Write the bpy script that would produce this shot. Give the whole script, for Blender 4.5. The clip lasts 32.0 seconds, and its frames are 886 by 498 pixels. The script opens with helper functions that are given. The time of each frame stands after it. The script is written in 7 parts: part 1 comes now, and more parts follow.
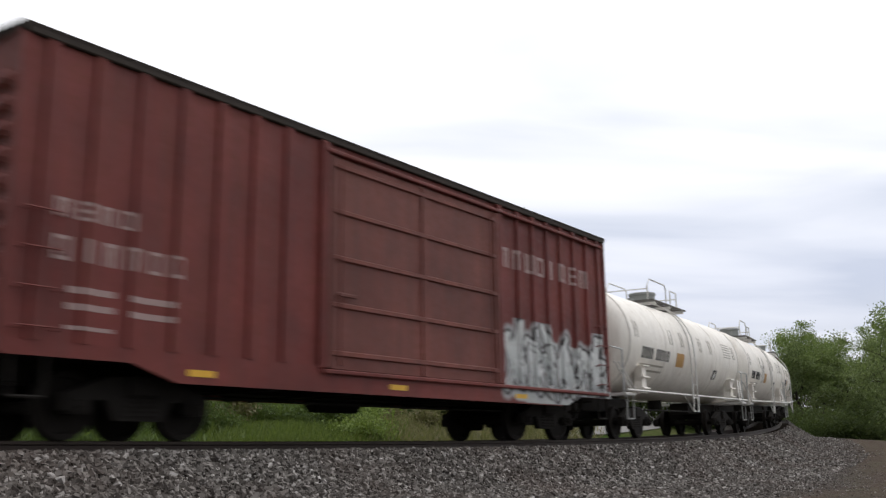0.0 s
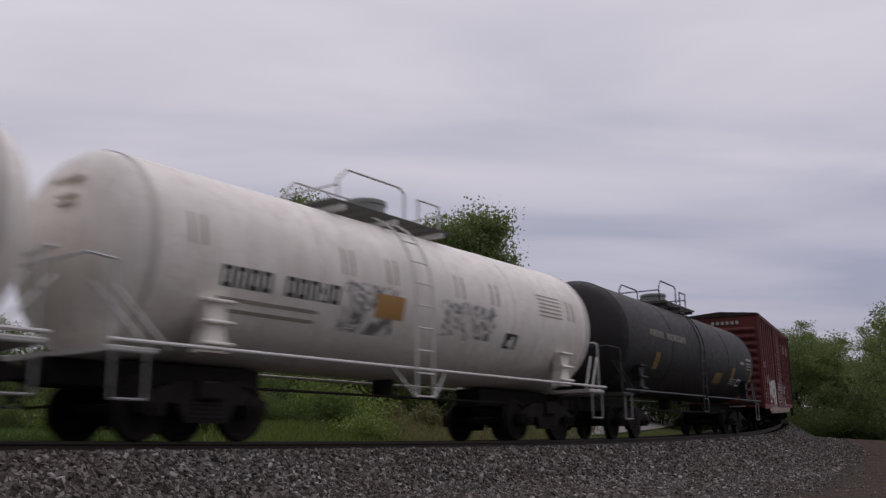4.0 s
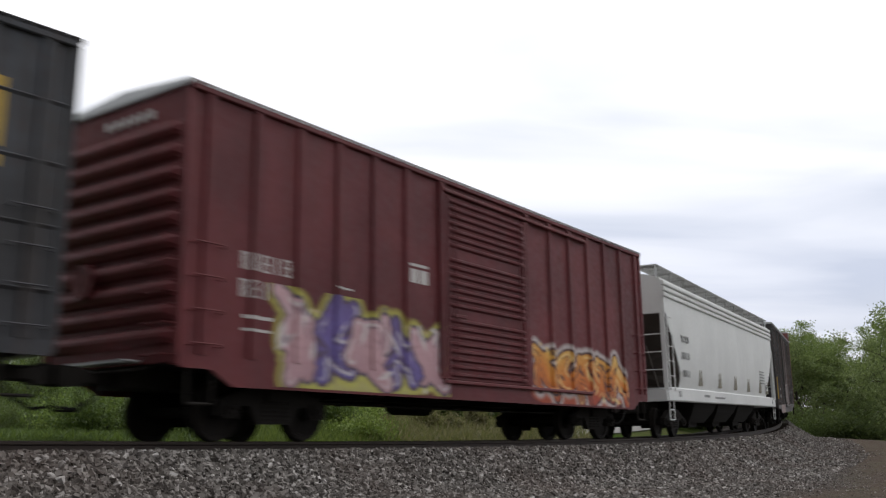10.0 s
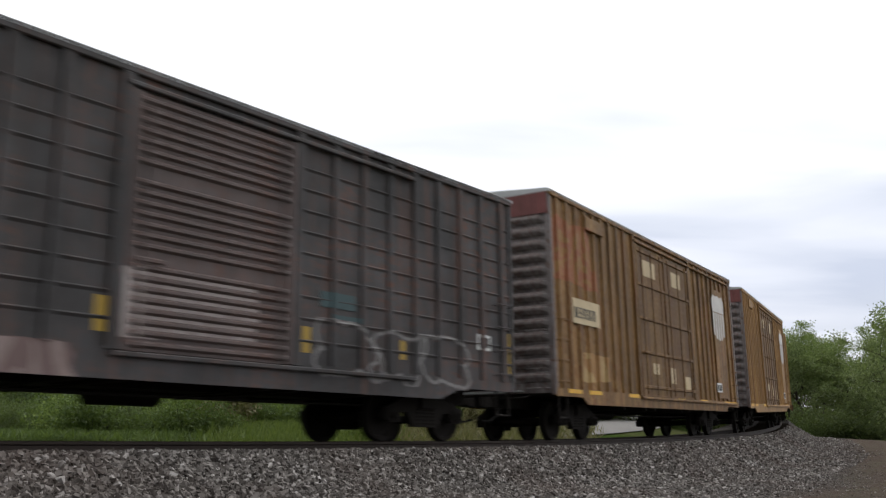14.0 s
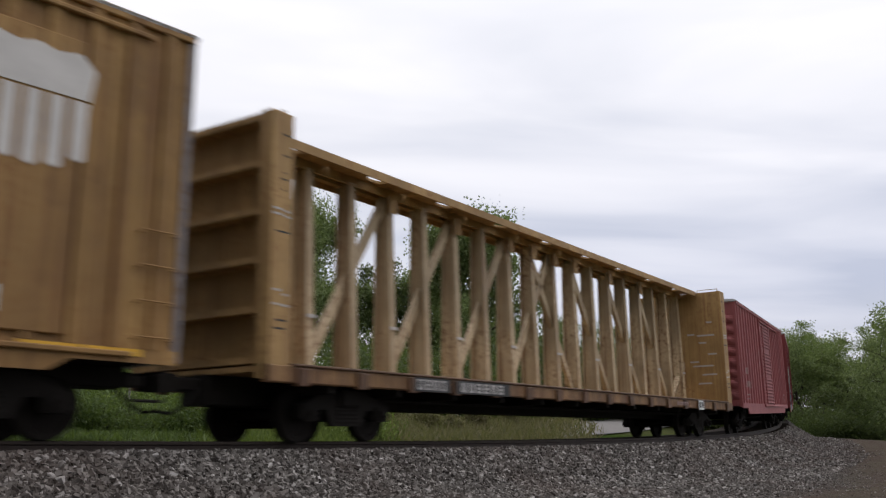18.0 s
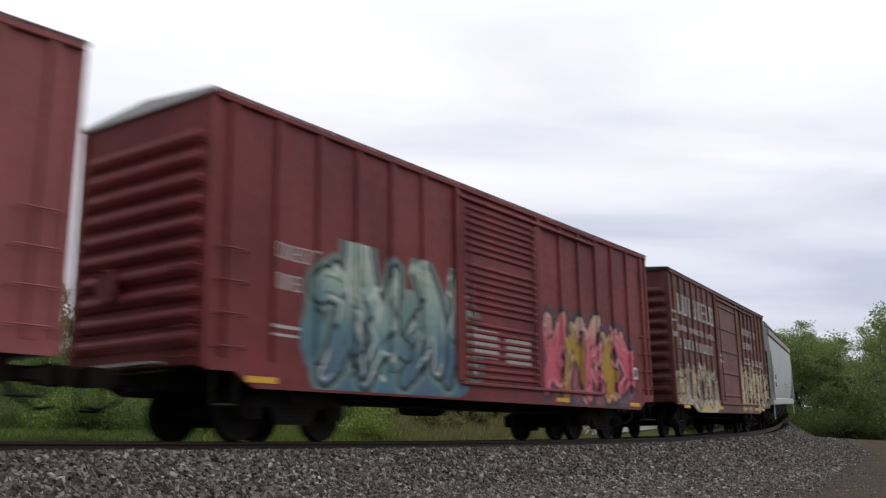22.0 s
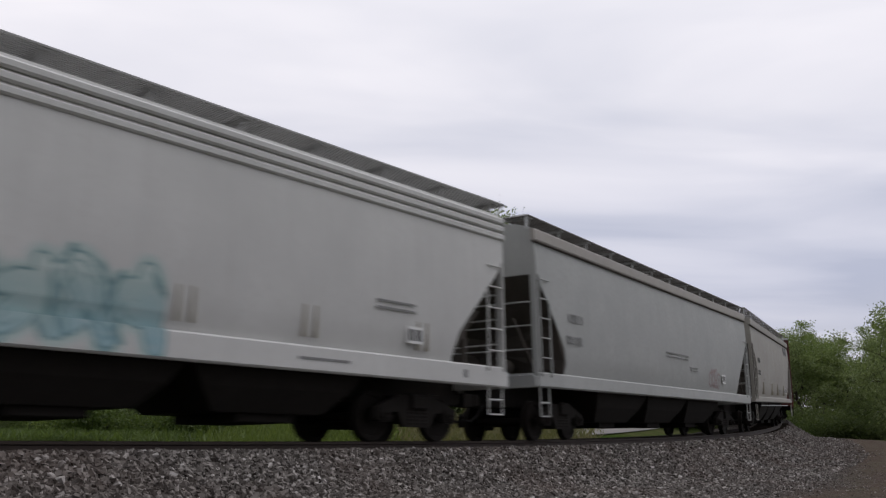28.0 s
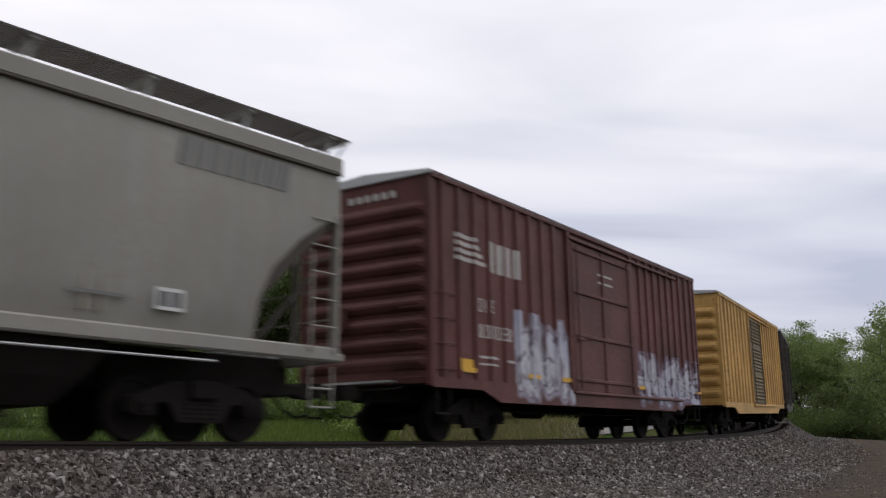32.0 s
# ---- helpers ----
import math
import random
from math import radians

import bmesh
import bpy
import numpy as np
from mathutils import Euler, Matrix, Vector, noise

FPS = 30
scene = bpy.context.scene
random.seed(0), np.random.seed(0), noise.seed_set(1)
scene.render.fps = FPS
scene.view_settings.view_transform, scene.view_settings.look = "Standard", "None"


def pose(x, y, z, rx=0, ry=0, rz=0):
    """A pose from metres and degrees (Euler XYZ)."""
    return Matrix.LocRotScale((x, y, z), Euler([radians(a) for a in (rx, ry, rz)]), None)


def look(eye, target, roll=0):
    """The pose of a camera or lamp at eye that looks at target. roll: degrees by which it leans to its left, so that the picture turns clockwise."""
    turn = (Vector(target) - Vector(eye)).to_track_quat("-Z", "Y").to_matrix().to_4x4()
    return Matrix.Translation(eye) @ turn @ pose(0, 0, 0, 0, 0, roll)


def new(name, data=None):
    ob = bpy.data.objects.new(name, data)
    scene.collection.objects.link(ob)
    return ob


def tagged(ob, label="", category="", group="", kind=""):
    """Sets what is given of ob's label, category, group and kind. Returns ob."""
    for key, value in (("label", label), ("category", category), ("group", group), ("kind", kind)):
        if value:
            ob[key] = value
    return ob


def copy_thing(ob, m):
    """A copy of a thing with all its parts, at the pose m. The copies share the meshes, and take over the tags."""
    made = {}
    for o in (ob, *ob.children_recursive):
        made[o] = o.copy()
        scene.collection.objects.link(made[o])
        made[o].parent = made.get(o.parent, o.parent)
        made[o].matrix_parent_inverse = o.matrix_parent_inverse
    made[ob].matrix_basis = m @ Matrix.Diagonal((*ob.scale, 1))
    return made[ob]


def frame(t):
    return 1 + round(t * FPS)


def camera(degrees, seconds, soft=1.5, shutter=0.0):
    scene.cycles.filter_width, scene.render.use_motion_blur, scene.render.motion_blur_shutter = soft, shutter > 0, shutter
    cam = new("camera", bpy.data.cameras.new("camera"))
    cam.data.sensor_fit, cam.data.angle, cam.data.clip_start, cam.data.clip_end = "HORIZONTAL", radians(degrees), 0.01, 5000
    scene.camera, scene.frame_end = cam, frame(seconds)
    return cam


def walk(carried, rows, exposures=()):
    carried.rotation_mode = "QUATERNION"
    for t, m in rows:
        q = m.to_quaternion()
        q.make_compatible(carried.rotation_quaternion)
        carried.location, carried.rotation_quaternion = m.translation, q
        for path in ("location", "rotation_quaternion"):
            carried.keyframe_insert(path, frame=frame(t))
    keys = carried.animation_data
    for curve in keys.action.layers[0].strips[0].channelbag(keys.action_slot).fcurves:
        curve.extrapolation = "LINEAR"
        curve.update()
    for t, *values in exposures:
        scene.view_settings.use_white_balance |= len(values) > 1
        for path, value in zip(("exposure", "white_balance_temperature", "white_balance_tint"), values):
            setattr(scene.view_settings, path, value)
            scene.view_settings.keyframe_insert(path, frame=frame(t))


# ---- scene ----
# camera: a low tripod beside a curved main line, a freight train passes from far to near
EYE = Vector((0.0, 0.0, 0.6))
TILT = radians(12.06)
cam = camera(51.557, 32.0, soft=1.3, shutter=0.5)
HOLD = look(EYE, EYE + Vector((0, math.cos(TILT), math.sin(TILT))), 0.58)
EXPOSURES = [(t, e * 1.14 - 0.10, 6600 + 200 * e, 6.8 - 14 * e) for t, e in (
    (0.0, 0.0), (0.5, -0.16), (1.0, -0.42), (1.5, -0.45), (2.0, -0.46), (2.5, -0.64), (3.0, -0.74), (4.0, -0.80), (4.6, -0.76), (6.0, -0.45), (6.5, -0.3), (7.0, -0.05), (8.0, 0.0), (9.0, 0.0),
    (11.0, 0.0), (11.5, -0.3), (12.0, -0.42), (12.6, -0.42), (13.0, -0.36), (13.4, -0.1), (14.0, 0.05), (15.0, 0.15), (16.5, 0.1), (17.5, -0.03), (18.0, -0.18), (18.6, -0.33),
    (19.0, -0.32), (20.0, -0.30), (20.6, -0.18), (21.0, -0.12), (22.0, -0.13), (23.0, -0.13), (24.0, -0.1), (25.2, -0.18), (26.5, -0.24), (27.0, -0.27), (28.0, -0.36), (29.0, -0.36),
    (30.0, -0.34), (31.0, -0.28), (32.0, -0.27))]
walk(cam, [(0.0, HOLD), (32.0, HOLD)], EXPOSURES)

# ---- overcast daylight ----
SUN_HIGH, SUN_WAY = radians(52), radians(35)
world = bpy.data.worlds.new("overcast")
scene.world = world
world.use_nodes = True
wn, wl = world.node_tree.nodes, world.node_tree.links
wn.clear()
w_out = wn.new("ShaderNodeOutputWorld")
w_bg = wn.new("ShaderNodeBackground")
w_sky = wn.new("ShaderNodeTexSky")
w_sky.sky_type, w_sky.sun_disc = "NISHITA", False
w_sky.sun_elevation, w_sky.sun_rotation = SUN_HIGH, SUN_WAY
w_gain = wn.new("ShaderNodeMix")
w_gain.data_type, w_gain.blend_type = "RGBA", "MULTIPLY"
w_gain.inputs[0].default_value = 1.0
w_gain.inputs[7].default_value = (0.09, 0.09, 0.09, 1)
wl.new(w_sky.outputs[0], w_gain.inputs[6])
w_co = wn.new("ShaderNodeTexCoord")
w_sep = wn.new("ShaderNodeSeparateXYZ")
wl.new(w_co.outputs["Generated"], w_sep.inputs[0])
# cloud sheet: direction divided by height, so the bands flatten towards the horizon
w_lift = wn.new("ShaderNodeMath")
w_lift.operation = "MAXIMUM"
w_add = wn.new("ShaderNodeMath")
w_add.operation, w_add.inputs[1].default_value = "ADD", 0.12
wl.new(w_sep.outputs[2], w_lift.inputs[0])
w_lift.inputs[1].default_value = 0.0
wl.new(w_lift.outputs[0], w_add.inputs[0])
w_div = wn.new("ShaderNodeVectorMath")
w_div.operation = "DIVIDE"
w_comb = wn.new("ShaderNodeCombineXYZ")
for k in range(3):
    wl.new(w_add.outputs[0], w_comb.inputs[k])
wl.new(w_co.outputs["Generated"], w_div.inputs[0])
wl.new(w_comb.outputs[0], w_div.inputs[1])
w_map = wn.new("ShaderNodeMapping")
w_map.inputs["Rotation"].default_value = (0, 0, radians(20))
w_map.inputs["Scale"].default_value = (0.55, 1.25, 0.0)
w_map.inputs["Location"].default_value = (0.35, 0.2, 0.0)
wl.new(w_div.outputs[0], w_map.inputs[0])
w_noise = wn.new("ShaderNodeTexNoise")
w_noise.inputs["Scale"].default_value = 1.3
w_noise.inputs["Detail"].default_value = 5
w_noise.inputs["Roughness"].default_value = 0.45
w_noise.inputs["Distortion"].default_value = 0.4
wl.new(w_map.outputs[0], w_noise.inputs["Vector"])
w_ramp = wn.new("ShaderNodeValToRGB")
w_ramp.color_ramp.elements[0].position = 0.34
w_ramp.color_ramp.elements[0].color = (0.765, 0.785, 0.85, 1)
w_ramp.color_ramp.elements[1].position = 0.62
w_ramp.color_ramp.elements[1].color = (1.06, 1.045, 1.06, 1)
wl.new(w_noise.outputs[0], w_ramp.inputs[0])
# an overcast dome is three times brighter overhead than at the horizon
w_glow = wn.new("ShaderNodeMapRange")
for key, value in (("From Min", 0.0), ("From Max", 1.0), ("To Min", 0.96), ("To Max", 1.95)):
    w_glow.inputs[key].default_value = value
wl.new(w_lift.outputs[0], w_glow.inputs["Value"])
w_zenith = wn.new("ShaderNodeMapRange")
for key, value in (("From Min", 0.45), ("From Max", 1.0), ("To Min", 1.0), ("To Max", 1.85)):
    w_zenith.inputs[key].default_value = value
wl.new(w_lift.outputs[0], w_zenith.inputs["Value"])
w_dome = wn.new("ShaderNodeMath")
w_dome.operation = "MULTIPLY"
wl.new(w_glow.outputs[0], w_dome.inputs[0])
wl.new(w_zenith.outputs[0], w_dome.inputs[1])
w_hue = wn.new("ShaderNodeValToRGB")
w_hue.color_ramp.elements[0].position, w_hue.color_ramp.elements[0].color = 0.0, (1.0, 0.985, 1.0, 1)
w_hue.color_ramp.elements[1].position, w_hue.color_ramp.elements[1].color = 0.5, (1.0, 0.995, 1.01, 1)
w_low = w_hue.color_ramp.elements.new(0.17)
w_low.color = (0.965, 0.975, 1.04, 1)
wl.new(w_lift.outputs[0], w_hue.inputs[0])
# a heavier bank of cloud low in the north-east
w_bank = wn.new("ShaderNodeValToRGB")
for e, (p, c) in zip(w_bank.color_ramp.elements, ((0.02, (1.0, 1.0, 1.0, 1)), (0.34, (1.0, 1.0, 1.0, 1)))):
    e.position, e.color = p, c
for p, c in ((0.13, (0.84, 0.86, 0.93, 1)), (0.21, (0.88, 0.895, 0.94, 1))):
    w_bank.color_ramp.elements.new(p).color = c
w_wave = wn.new("ShaderNodeMath")
w_wave.operation, w_wave.inputs[1].default_value = "MULTIPLY_ADD", 0.16
w_off = wn.new("ShaderNodeMath")
w_off.operation, w_off.inputs[1].default_value = "SUBTRACT", 0.08
wl.new(w_noise.outputs[0], w_wave.inputs[0])
wl.new(w_lift.outputs[0], w_off.inputs[0])
wl.new(w_off.outputs[0], w_wave.inputs[2])
wl.new(w_wave.outputs[0], w_bank.inputs[0])
w_east = wn.new("ShaderNodeMapRange")
w_east.interpolation_type = "SMOOTHSTEP"
for key, value in (("From Min", -0.22), ("From Max", 0.28), ("To Min", 0.15), ("To Max", 1.0)):
    w_east.inputs[key].default_value = value
wl.new(w_sep.outputs[0], w_east.inputs["Value"])
w_heavy = wn.new("ShaderNodeMix")
w_heavy.data_type, w_heavy.blend_type = "RGBA", "MULTIPLY"
wl.new(w_east.outputs[0], w_heavy.inputs[0])
wl.new(w_hue.outputs[0], w_heavy.inputs[6])
wl.new(w_bank.outputs[0], w_heavy.inputs[7])
# sky at full strength towards the sun, dimmed unseen behind the camera to darken cars
w_side = wn.new("ShaderNodeVectorMath")
w_side.operation = "DOT_PRODUCT"
w_side.inputs[1].default_value = (0.5, 0.866, 0.0)
wl.new(w_co.outputs["Generated"], w_side.inputs[0])
w_dim_behind = wn.new("ShaderNodeMapRange")
for key, value in (("From Min", -0.9), ("From Max", 0.4), ("To Min", 0.40), ("To Max", 1.0)):
    w_dim_behind.inputs[key].default_value = value
wl.new(w_side.outputs["Value"], w_dim_behind.inputs["Value"])
w_level = wn.new("ShaderNodeMath")
w_level.operation = "MULTIPLY"
wl.new(w_dim_behind.outputs[0], w_level.inputs[0])
wl.new(w_dome.outputs[0], w_level.inputs[1])
w_tint = wn.new("ShaderNodeMix")
w_tint.data_type, w_tint.blend_type = "RGBA", "MULTIPLY"
w_tint.inputs[0].default_value = 1.0
wl.new(w_ramp.outputs[0], w_tint.inputs[6])
wl.new(w_heavy.outputs[2], w_tint.inputs[7])
w_mul = wn.new("ShaderNodeVectorMath")
w_mul.operation = "SCALE"
wl.new(w_tint.outputs[2], w_mul.inputs[0])
wl.new(w_level.outputs[0], w_mul.inputs["Scale"])
w_mix = wn.new("ShaderNodeMix")
w_mix.data_type = "RGBA"
w_mix.inputs[0].default_value = 0.88
wl.new(w_gain.outputs[2], w_mix.inputs[6])
wl.new(w_mul.outputs[0], w_mix.inputs[7])
wl.new(w_mix.outputs[2], w_bg.inputs[0])
w_bg.inputs[1].default_value = 1.0
wl.new(w_bg.outputs[0], w_out.inputs[0])
sun = new("sun", bpy.data.lights.new("sun", "SUN"))
sun.data.energy, sun.data.angle, sun.data.color = 0.5, radians(40), (1.0, 0.96, 0.9)
sun.matrix_world = look((0, 0, 50), (-math.cos(SUN_HIGH) * math.sin(SUN_WAY), -math.cos(SUN_HIGH) * math.cos(SUN_WAY), 50 - math.sin(SUN_HIGH)))

# ---- the track line: s metres along it from the point nearest the camera ----
PSI, BEND, EASE, ABREAST = radians(41.392), 0.0076449, -5.2622e-5, 11.941
RISE, SPEED, GAIN, CANT = 0.00047638, 10.6641, -0.00138, 1.07
STEP, S_LO, S_HI = 0.25, -420.0, 520.0
_s = np.arange(S_LO, S_HI, STEP)
_mid = np.where(_s < -5, 0.0, np.maximum(BEND + EASE * _s, 0.0))
_turn = np.cumsum(_mid) * STEP
_turn -= np.interp(0.0, _s, _turn)
_head = PSI - _turn
_x = np.cumsum(np.sin(_head)) * STEP
_y = np.cumsum(np.cos(_head)) * STEP
_x += -ABREAST * math.cos(PSI) - np.interp(0.0, _s, _x)
_y += ABREAST * math.sin(PSI) - np.interp(0.0, _s, _y)


def rail_z(s):
    z = EYE.z - 0.0136
    if s <= 0:
        return z
    a = min(s, 62.0)
    z += RISE * a * a - 0.0005 * a
    if s > 62:
        d = min(s - 62.0, 40.0)
        z += 2 * RISE * 62 * (d - d * d / 80)
    return z


def on_track(s, left=0.0, up=0.0):
    """The place at s, so far to the train's far side (left) and above the rail tops."""
    h = float(np.interp(s, _s, _head))
    x, y = float(np.interp(s, _s, _x)), float(np.interp(s, _s, _y))
    return Vector((x - math.cos(h) * left, y + math.sin(h) * left, rail_z(s) + up))


def car_pose(u, t, half):
    s = u - SPEED * (t - 16) - 0.5 * GAIN * (t - 16) ** 2
    a, b = on_track(s - half), on_track(s + half)
    d = b - a
    yaw = math.degrees(math.atan2(d.y, d.x))
    lean = math.degrees(math.atan2(d.z, d.xy.length))
    m = (a + b) / 2
    return pose(m.x, m.y, m.z, 0, 0, yaw) @ pose(0, 0, 0, -CANT, -lean, 0)


# ---- mesh helpers ----
class Build:
    """Gathers boxes, tubes and sheets into one mesh."""

    def __init__(self):
        self.v, self.f, self.smooth = [], [], []

    def add(self, verts, faces, smooth=False):
        n = len(self.v)
        self.v += [tuple(p) for p in verts]
        self.f += [tuple(i + n for i in face) for face in faces]
        self.smooth += [smooth] * len(faces)
        return self

    def box(self, x0, x1, y0, y1, z0, z1, m=None):
        p = [(x, y, z) for x in (x0, x1) for y in (y0, y1) for z in (z0, z1)]
        if m is not None:
            p = [m @ Vector(q) for q in p]
        return self.add(p, [(0, 1, 3, 2), (4, 6, 7, 5), (0, 4, 5, 1), (2, 3, 7, 6), (0, 2, 6, 4), (1, 5, 7, 3)])

    def slab(self, x0, x1, y0, y1, z0, z1, c=0.015):
        """A box whose edges along its length are chamfered."""
        ring = [(y0 + c, z0), (y1 - c, z0), (y1, z0 + c), (y1, z1 - c), (y1 - c, z1), (y0 + c, z1), (y0, z1 - c), (y0, z0 + c)]
        return self.loft([[(x, y, z) for y, z in ring] for x in (x0, x1)], closed=True, caps=True)

    def loft(self, rings, closed=True, caps=False, smooth=False):
        n = len(rings[0])
        verts = [p for r in rings for p in r]
        faces = []
        for k in range(len(rings) - 1):
            for i in range(n if closed else n - 1):
                j = (i + 1) % n
                faces.append((k * n + i, k * n + j, (k + 1) * n + j, (k + 1) * n + i))
        self.add(verts, faces, smooth)
        if caps:
            base = len(self.v) - len(verts)
            self.f += [tuple(base + i for i in reversed(range(n))), tuple(base + (len(rings) - 1) * n + i for i in range(n))]
            self.smooth += [False, False]
        return self

    def tube(self, a, b, r, n=8, r2=None, caps=True):
        a, b = Vector(a), Vector(b)
        q = (b - a).to_track_quat("Z", "Y")
        rings = []
        for p, rad in ((a, r), (b, r if r2 is None else r2)):
            rings.append([p + q @ Vector((rad * math.cos(2 * math.pi * i / n), rad * math.sin(2 * math.pi * i / n), 0)) for i in range(n)])
        return self.loft(rings, True, caps, True)

    def pipe(self, points, r, n=6):
        for a, b in zip(points, points[1:]):
            self.tube(a, b, r, n)
        return self

    def prism(self, outline, y0, y1):
        """An outline in x and z, pushed through from y0 to y1."""
        n = len(outline)
        verts = [(x, y0, z) for x, z in outline] + [(x, y1, z) for x, z in outline]
        faces = [tuple(range(n)), tuple(reversed(range(n, 2 * n)))] + [(i, i + n, (i + 1) % n + n, (i + 1) % n) for i in range(n)]
        return self.add(verts, faces)

    def cross(self, outline, x0, x1):
        """An outline in y and z, pushed through from x0 to x1."""
        return self.loft([[(x, y, z) for y, z in outline] for x in (x0, x1)], True, True)

    def spin(self, outline, centre, axis="y", n=20):
        """An outline of (along, radius) turned round an axis through centre."""
        rings = []
        for k in range(n):
            a = 2 * math.pi * k / n
            ring = []
            for along, r in outline:
                c, s = r * math.cos(a), r * math.sin(a)
                ring.append((centre[0] + c, centre[1] + along, centre[2] + s) if axis == "y" else
                            ((centre[0] + along, centre[1] + c, centre[2] + s) if axis == "x" else (centre[0] + c, centre[1] + s, centre[2] + along)))
            rings.append(ring)
        rings.append(rings[0])
        return self.loft(rings, False, False, True)

    def mesh(self, name, mat):
        me = bpy.data.meshes.new(name)
        me.from_pydata(self.v, [], self.f)
        bm = bmesh.new()
        bm.from_mesh(me)
        bmesh.ops.remove_doubles(bm, verts=bm.verts, dist=1e-5)
        bmesh.ops.recalc_face_normals(bm, faces=bm.faces)
        bm.to_mesh(me)
        bm.free()
        if any(self.smooth):
            me.shade_smooth()
            me.set_sharp_from_angle(angle=radians(35))
        me.materials.append(mat)
        return me


def part(name, made, mat, parent, label=""):
    """One mesh under a thing or part. made: a Build, or a mesh that another part has."""
    me = made.mesh(name, mat) if isinstance(made, Build) else made
    ob = new(name, me)
    ob.parent = parent
    return tagged(ob, label) if label else ob


def thing(name, label, category, group="", kind=""):
    ob = new(name)
    ob.empty_display_size = 0.3
    return tagged(ob, label, category, group, kind)


# ---- materials ----
def start(name):
    mat = bpy.data.materials.new(name)
    mat.use_nodes = True
    n, l = mat.node_tree.nodes, mat.node_tree.links
    return mat, n, l, n["Principled BSDF"]


def tex(n, l, co, scale, detail=4.0, rough=0.55, squash=None, kind="ShaderNodeTexNoise", distortion=0.0, shift=None):
    node = n.new(kind)
    node.inputs["Scale"].default_value = scale
    if kind == "ShaderNodeTexNoise":
        node.inputs["Detail"].default_value, node.inputs["Roughness"].default_value = detail, rough
        node.inputs["Distortion"].default_value = distortion
    if squash or shift:
        mp = n.new("ShaderNodeMapping")
        mp.inputs["Scale"].default_value = squash or (1, 1, 1)
        mp.inputs["Location"].default_value = shift or (0, 0, 0)
        l.new(co, mp.inputs[0])
        co = mp.outputs[0]
    l.new(co, node.inputs["Vector"])
    return node.outputs[0]


def ramp(n, l, fac, stops, constant=False):
    node = n.new("ShaderNodeValToRGB")
    cr = node.color_ramp
    if constant:
        cr.interpolation = "CONSTANT"
    while len(cr.elements) < len(stops):
        cr.elements.new(0.5)
    for e, (p, c) in zip(cr.elements, stops):
        e.position = p
        e.color = (*c, 1) if len(c) == 3 else c
    l.new(fac, node.inputs[0])
    return node.outputs[0]


def mix(n, l, fac, a, b, mode="MIX"):
    node = n.new("ShaderNodeMix")
    node.data_type, node.blend_type = "RGBA", mode
    for k, v in ((0, fac), (6, a), (7, b)):
        if isinstance(v, (int, float)):
            node.inputs[k].default_value = v
        elif isinstance(v, tuple):
            node.inputs[k].default_value = (*v, 1) if len(v) == 3 else v
        else:
            l.new(v, node.inputs[k])
    return node.outputs[2]


def calc(n, l, op, a, b=0.0, c=0.0):
    node = n.new("ShaderNodeMath")
    node.operation = op
    for k, v in enumerate((a, b, c)):
        if isinstance(v, (int, float)):
            node.inputs[k].default_value = v
        else:
            l.new(v, node.inputs[k])
    return node.outputs[0]


def bumped(n, l, bsdf, height, strength=0.3, dist=0.01):
    node = n.new("ShaderNodeBump")
    node.inputs["Strength"].default_value, node.inputs["Distance"].default_value = strength, dist
    l.new(height, node.inputs["Height"])
    l.new(node.outputs[0], bsdf.inputs["Normal"])


def grey3(v):
    return (v, v, v)


RECIPES = {}


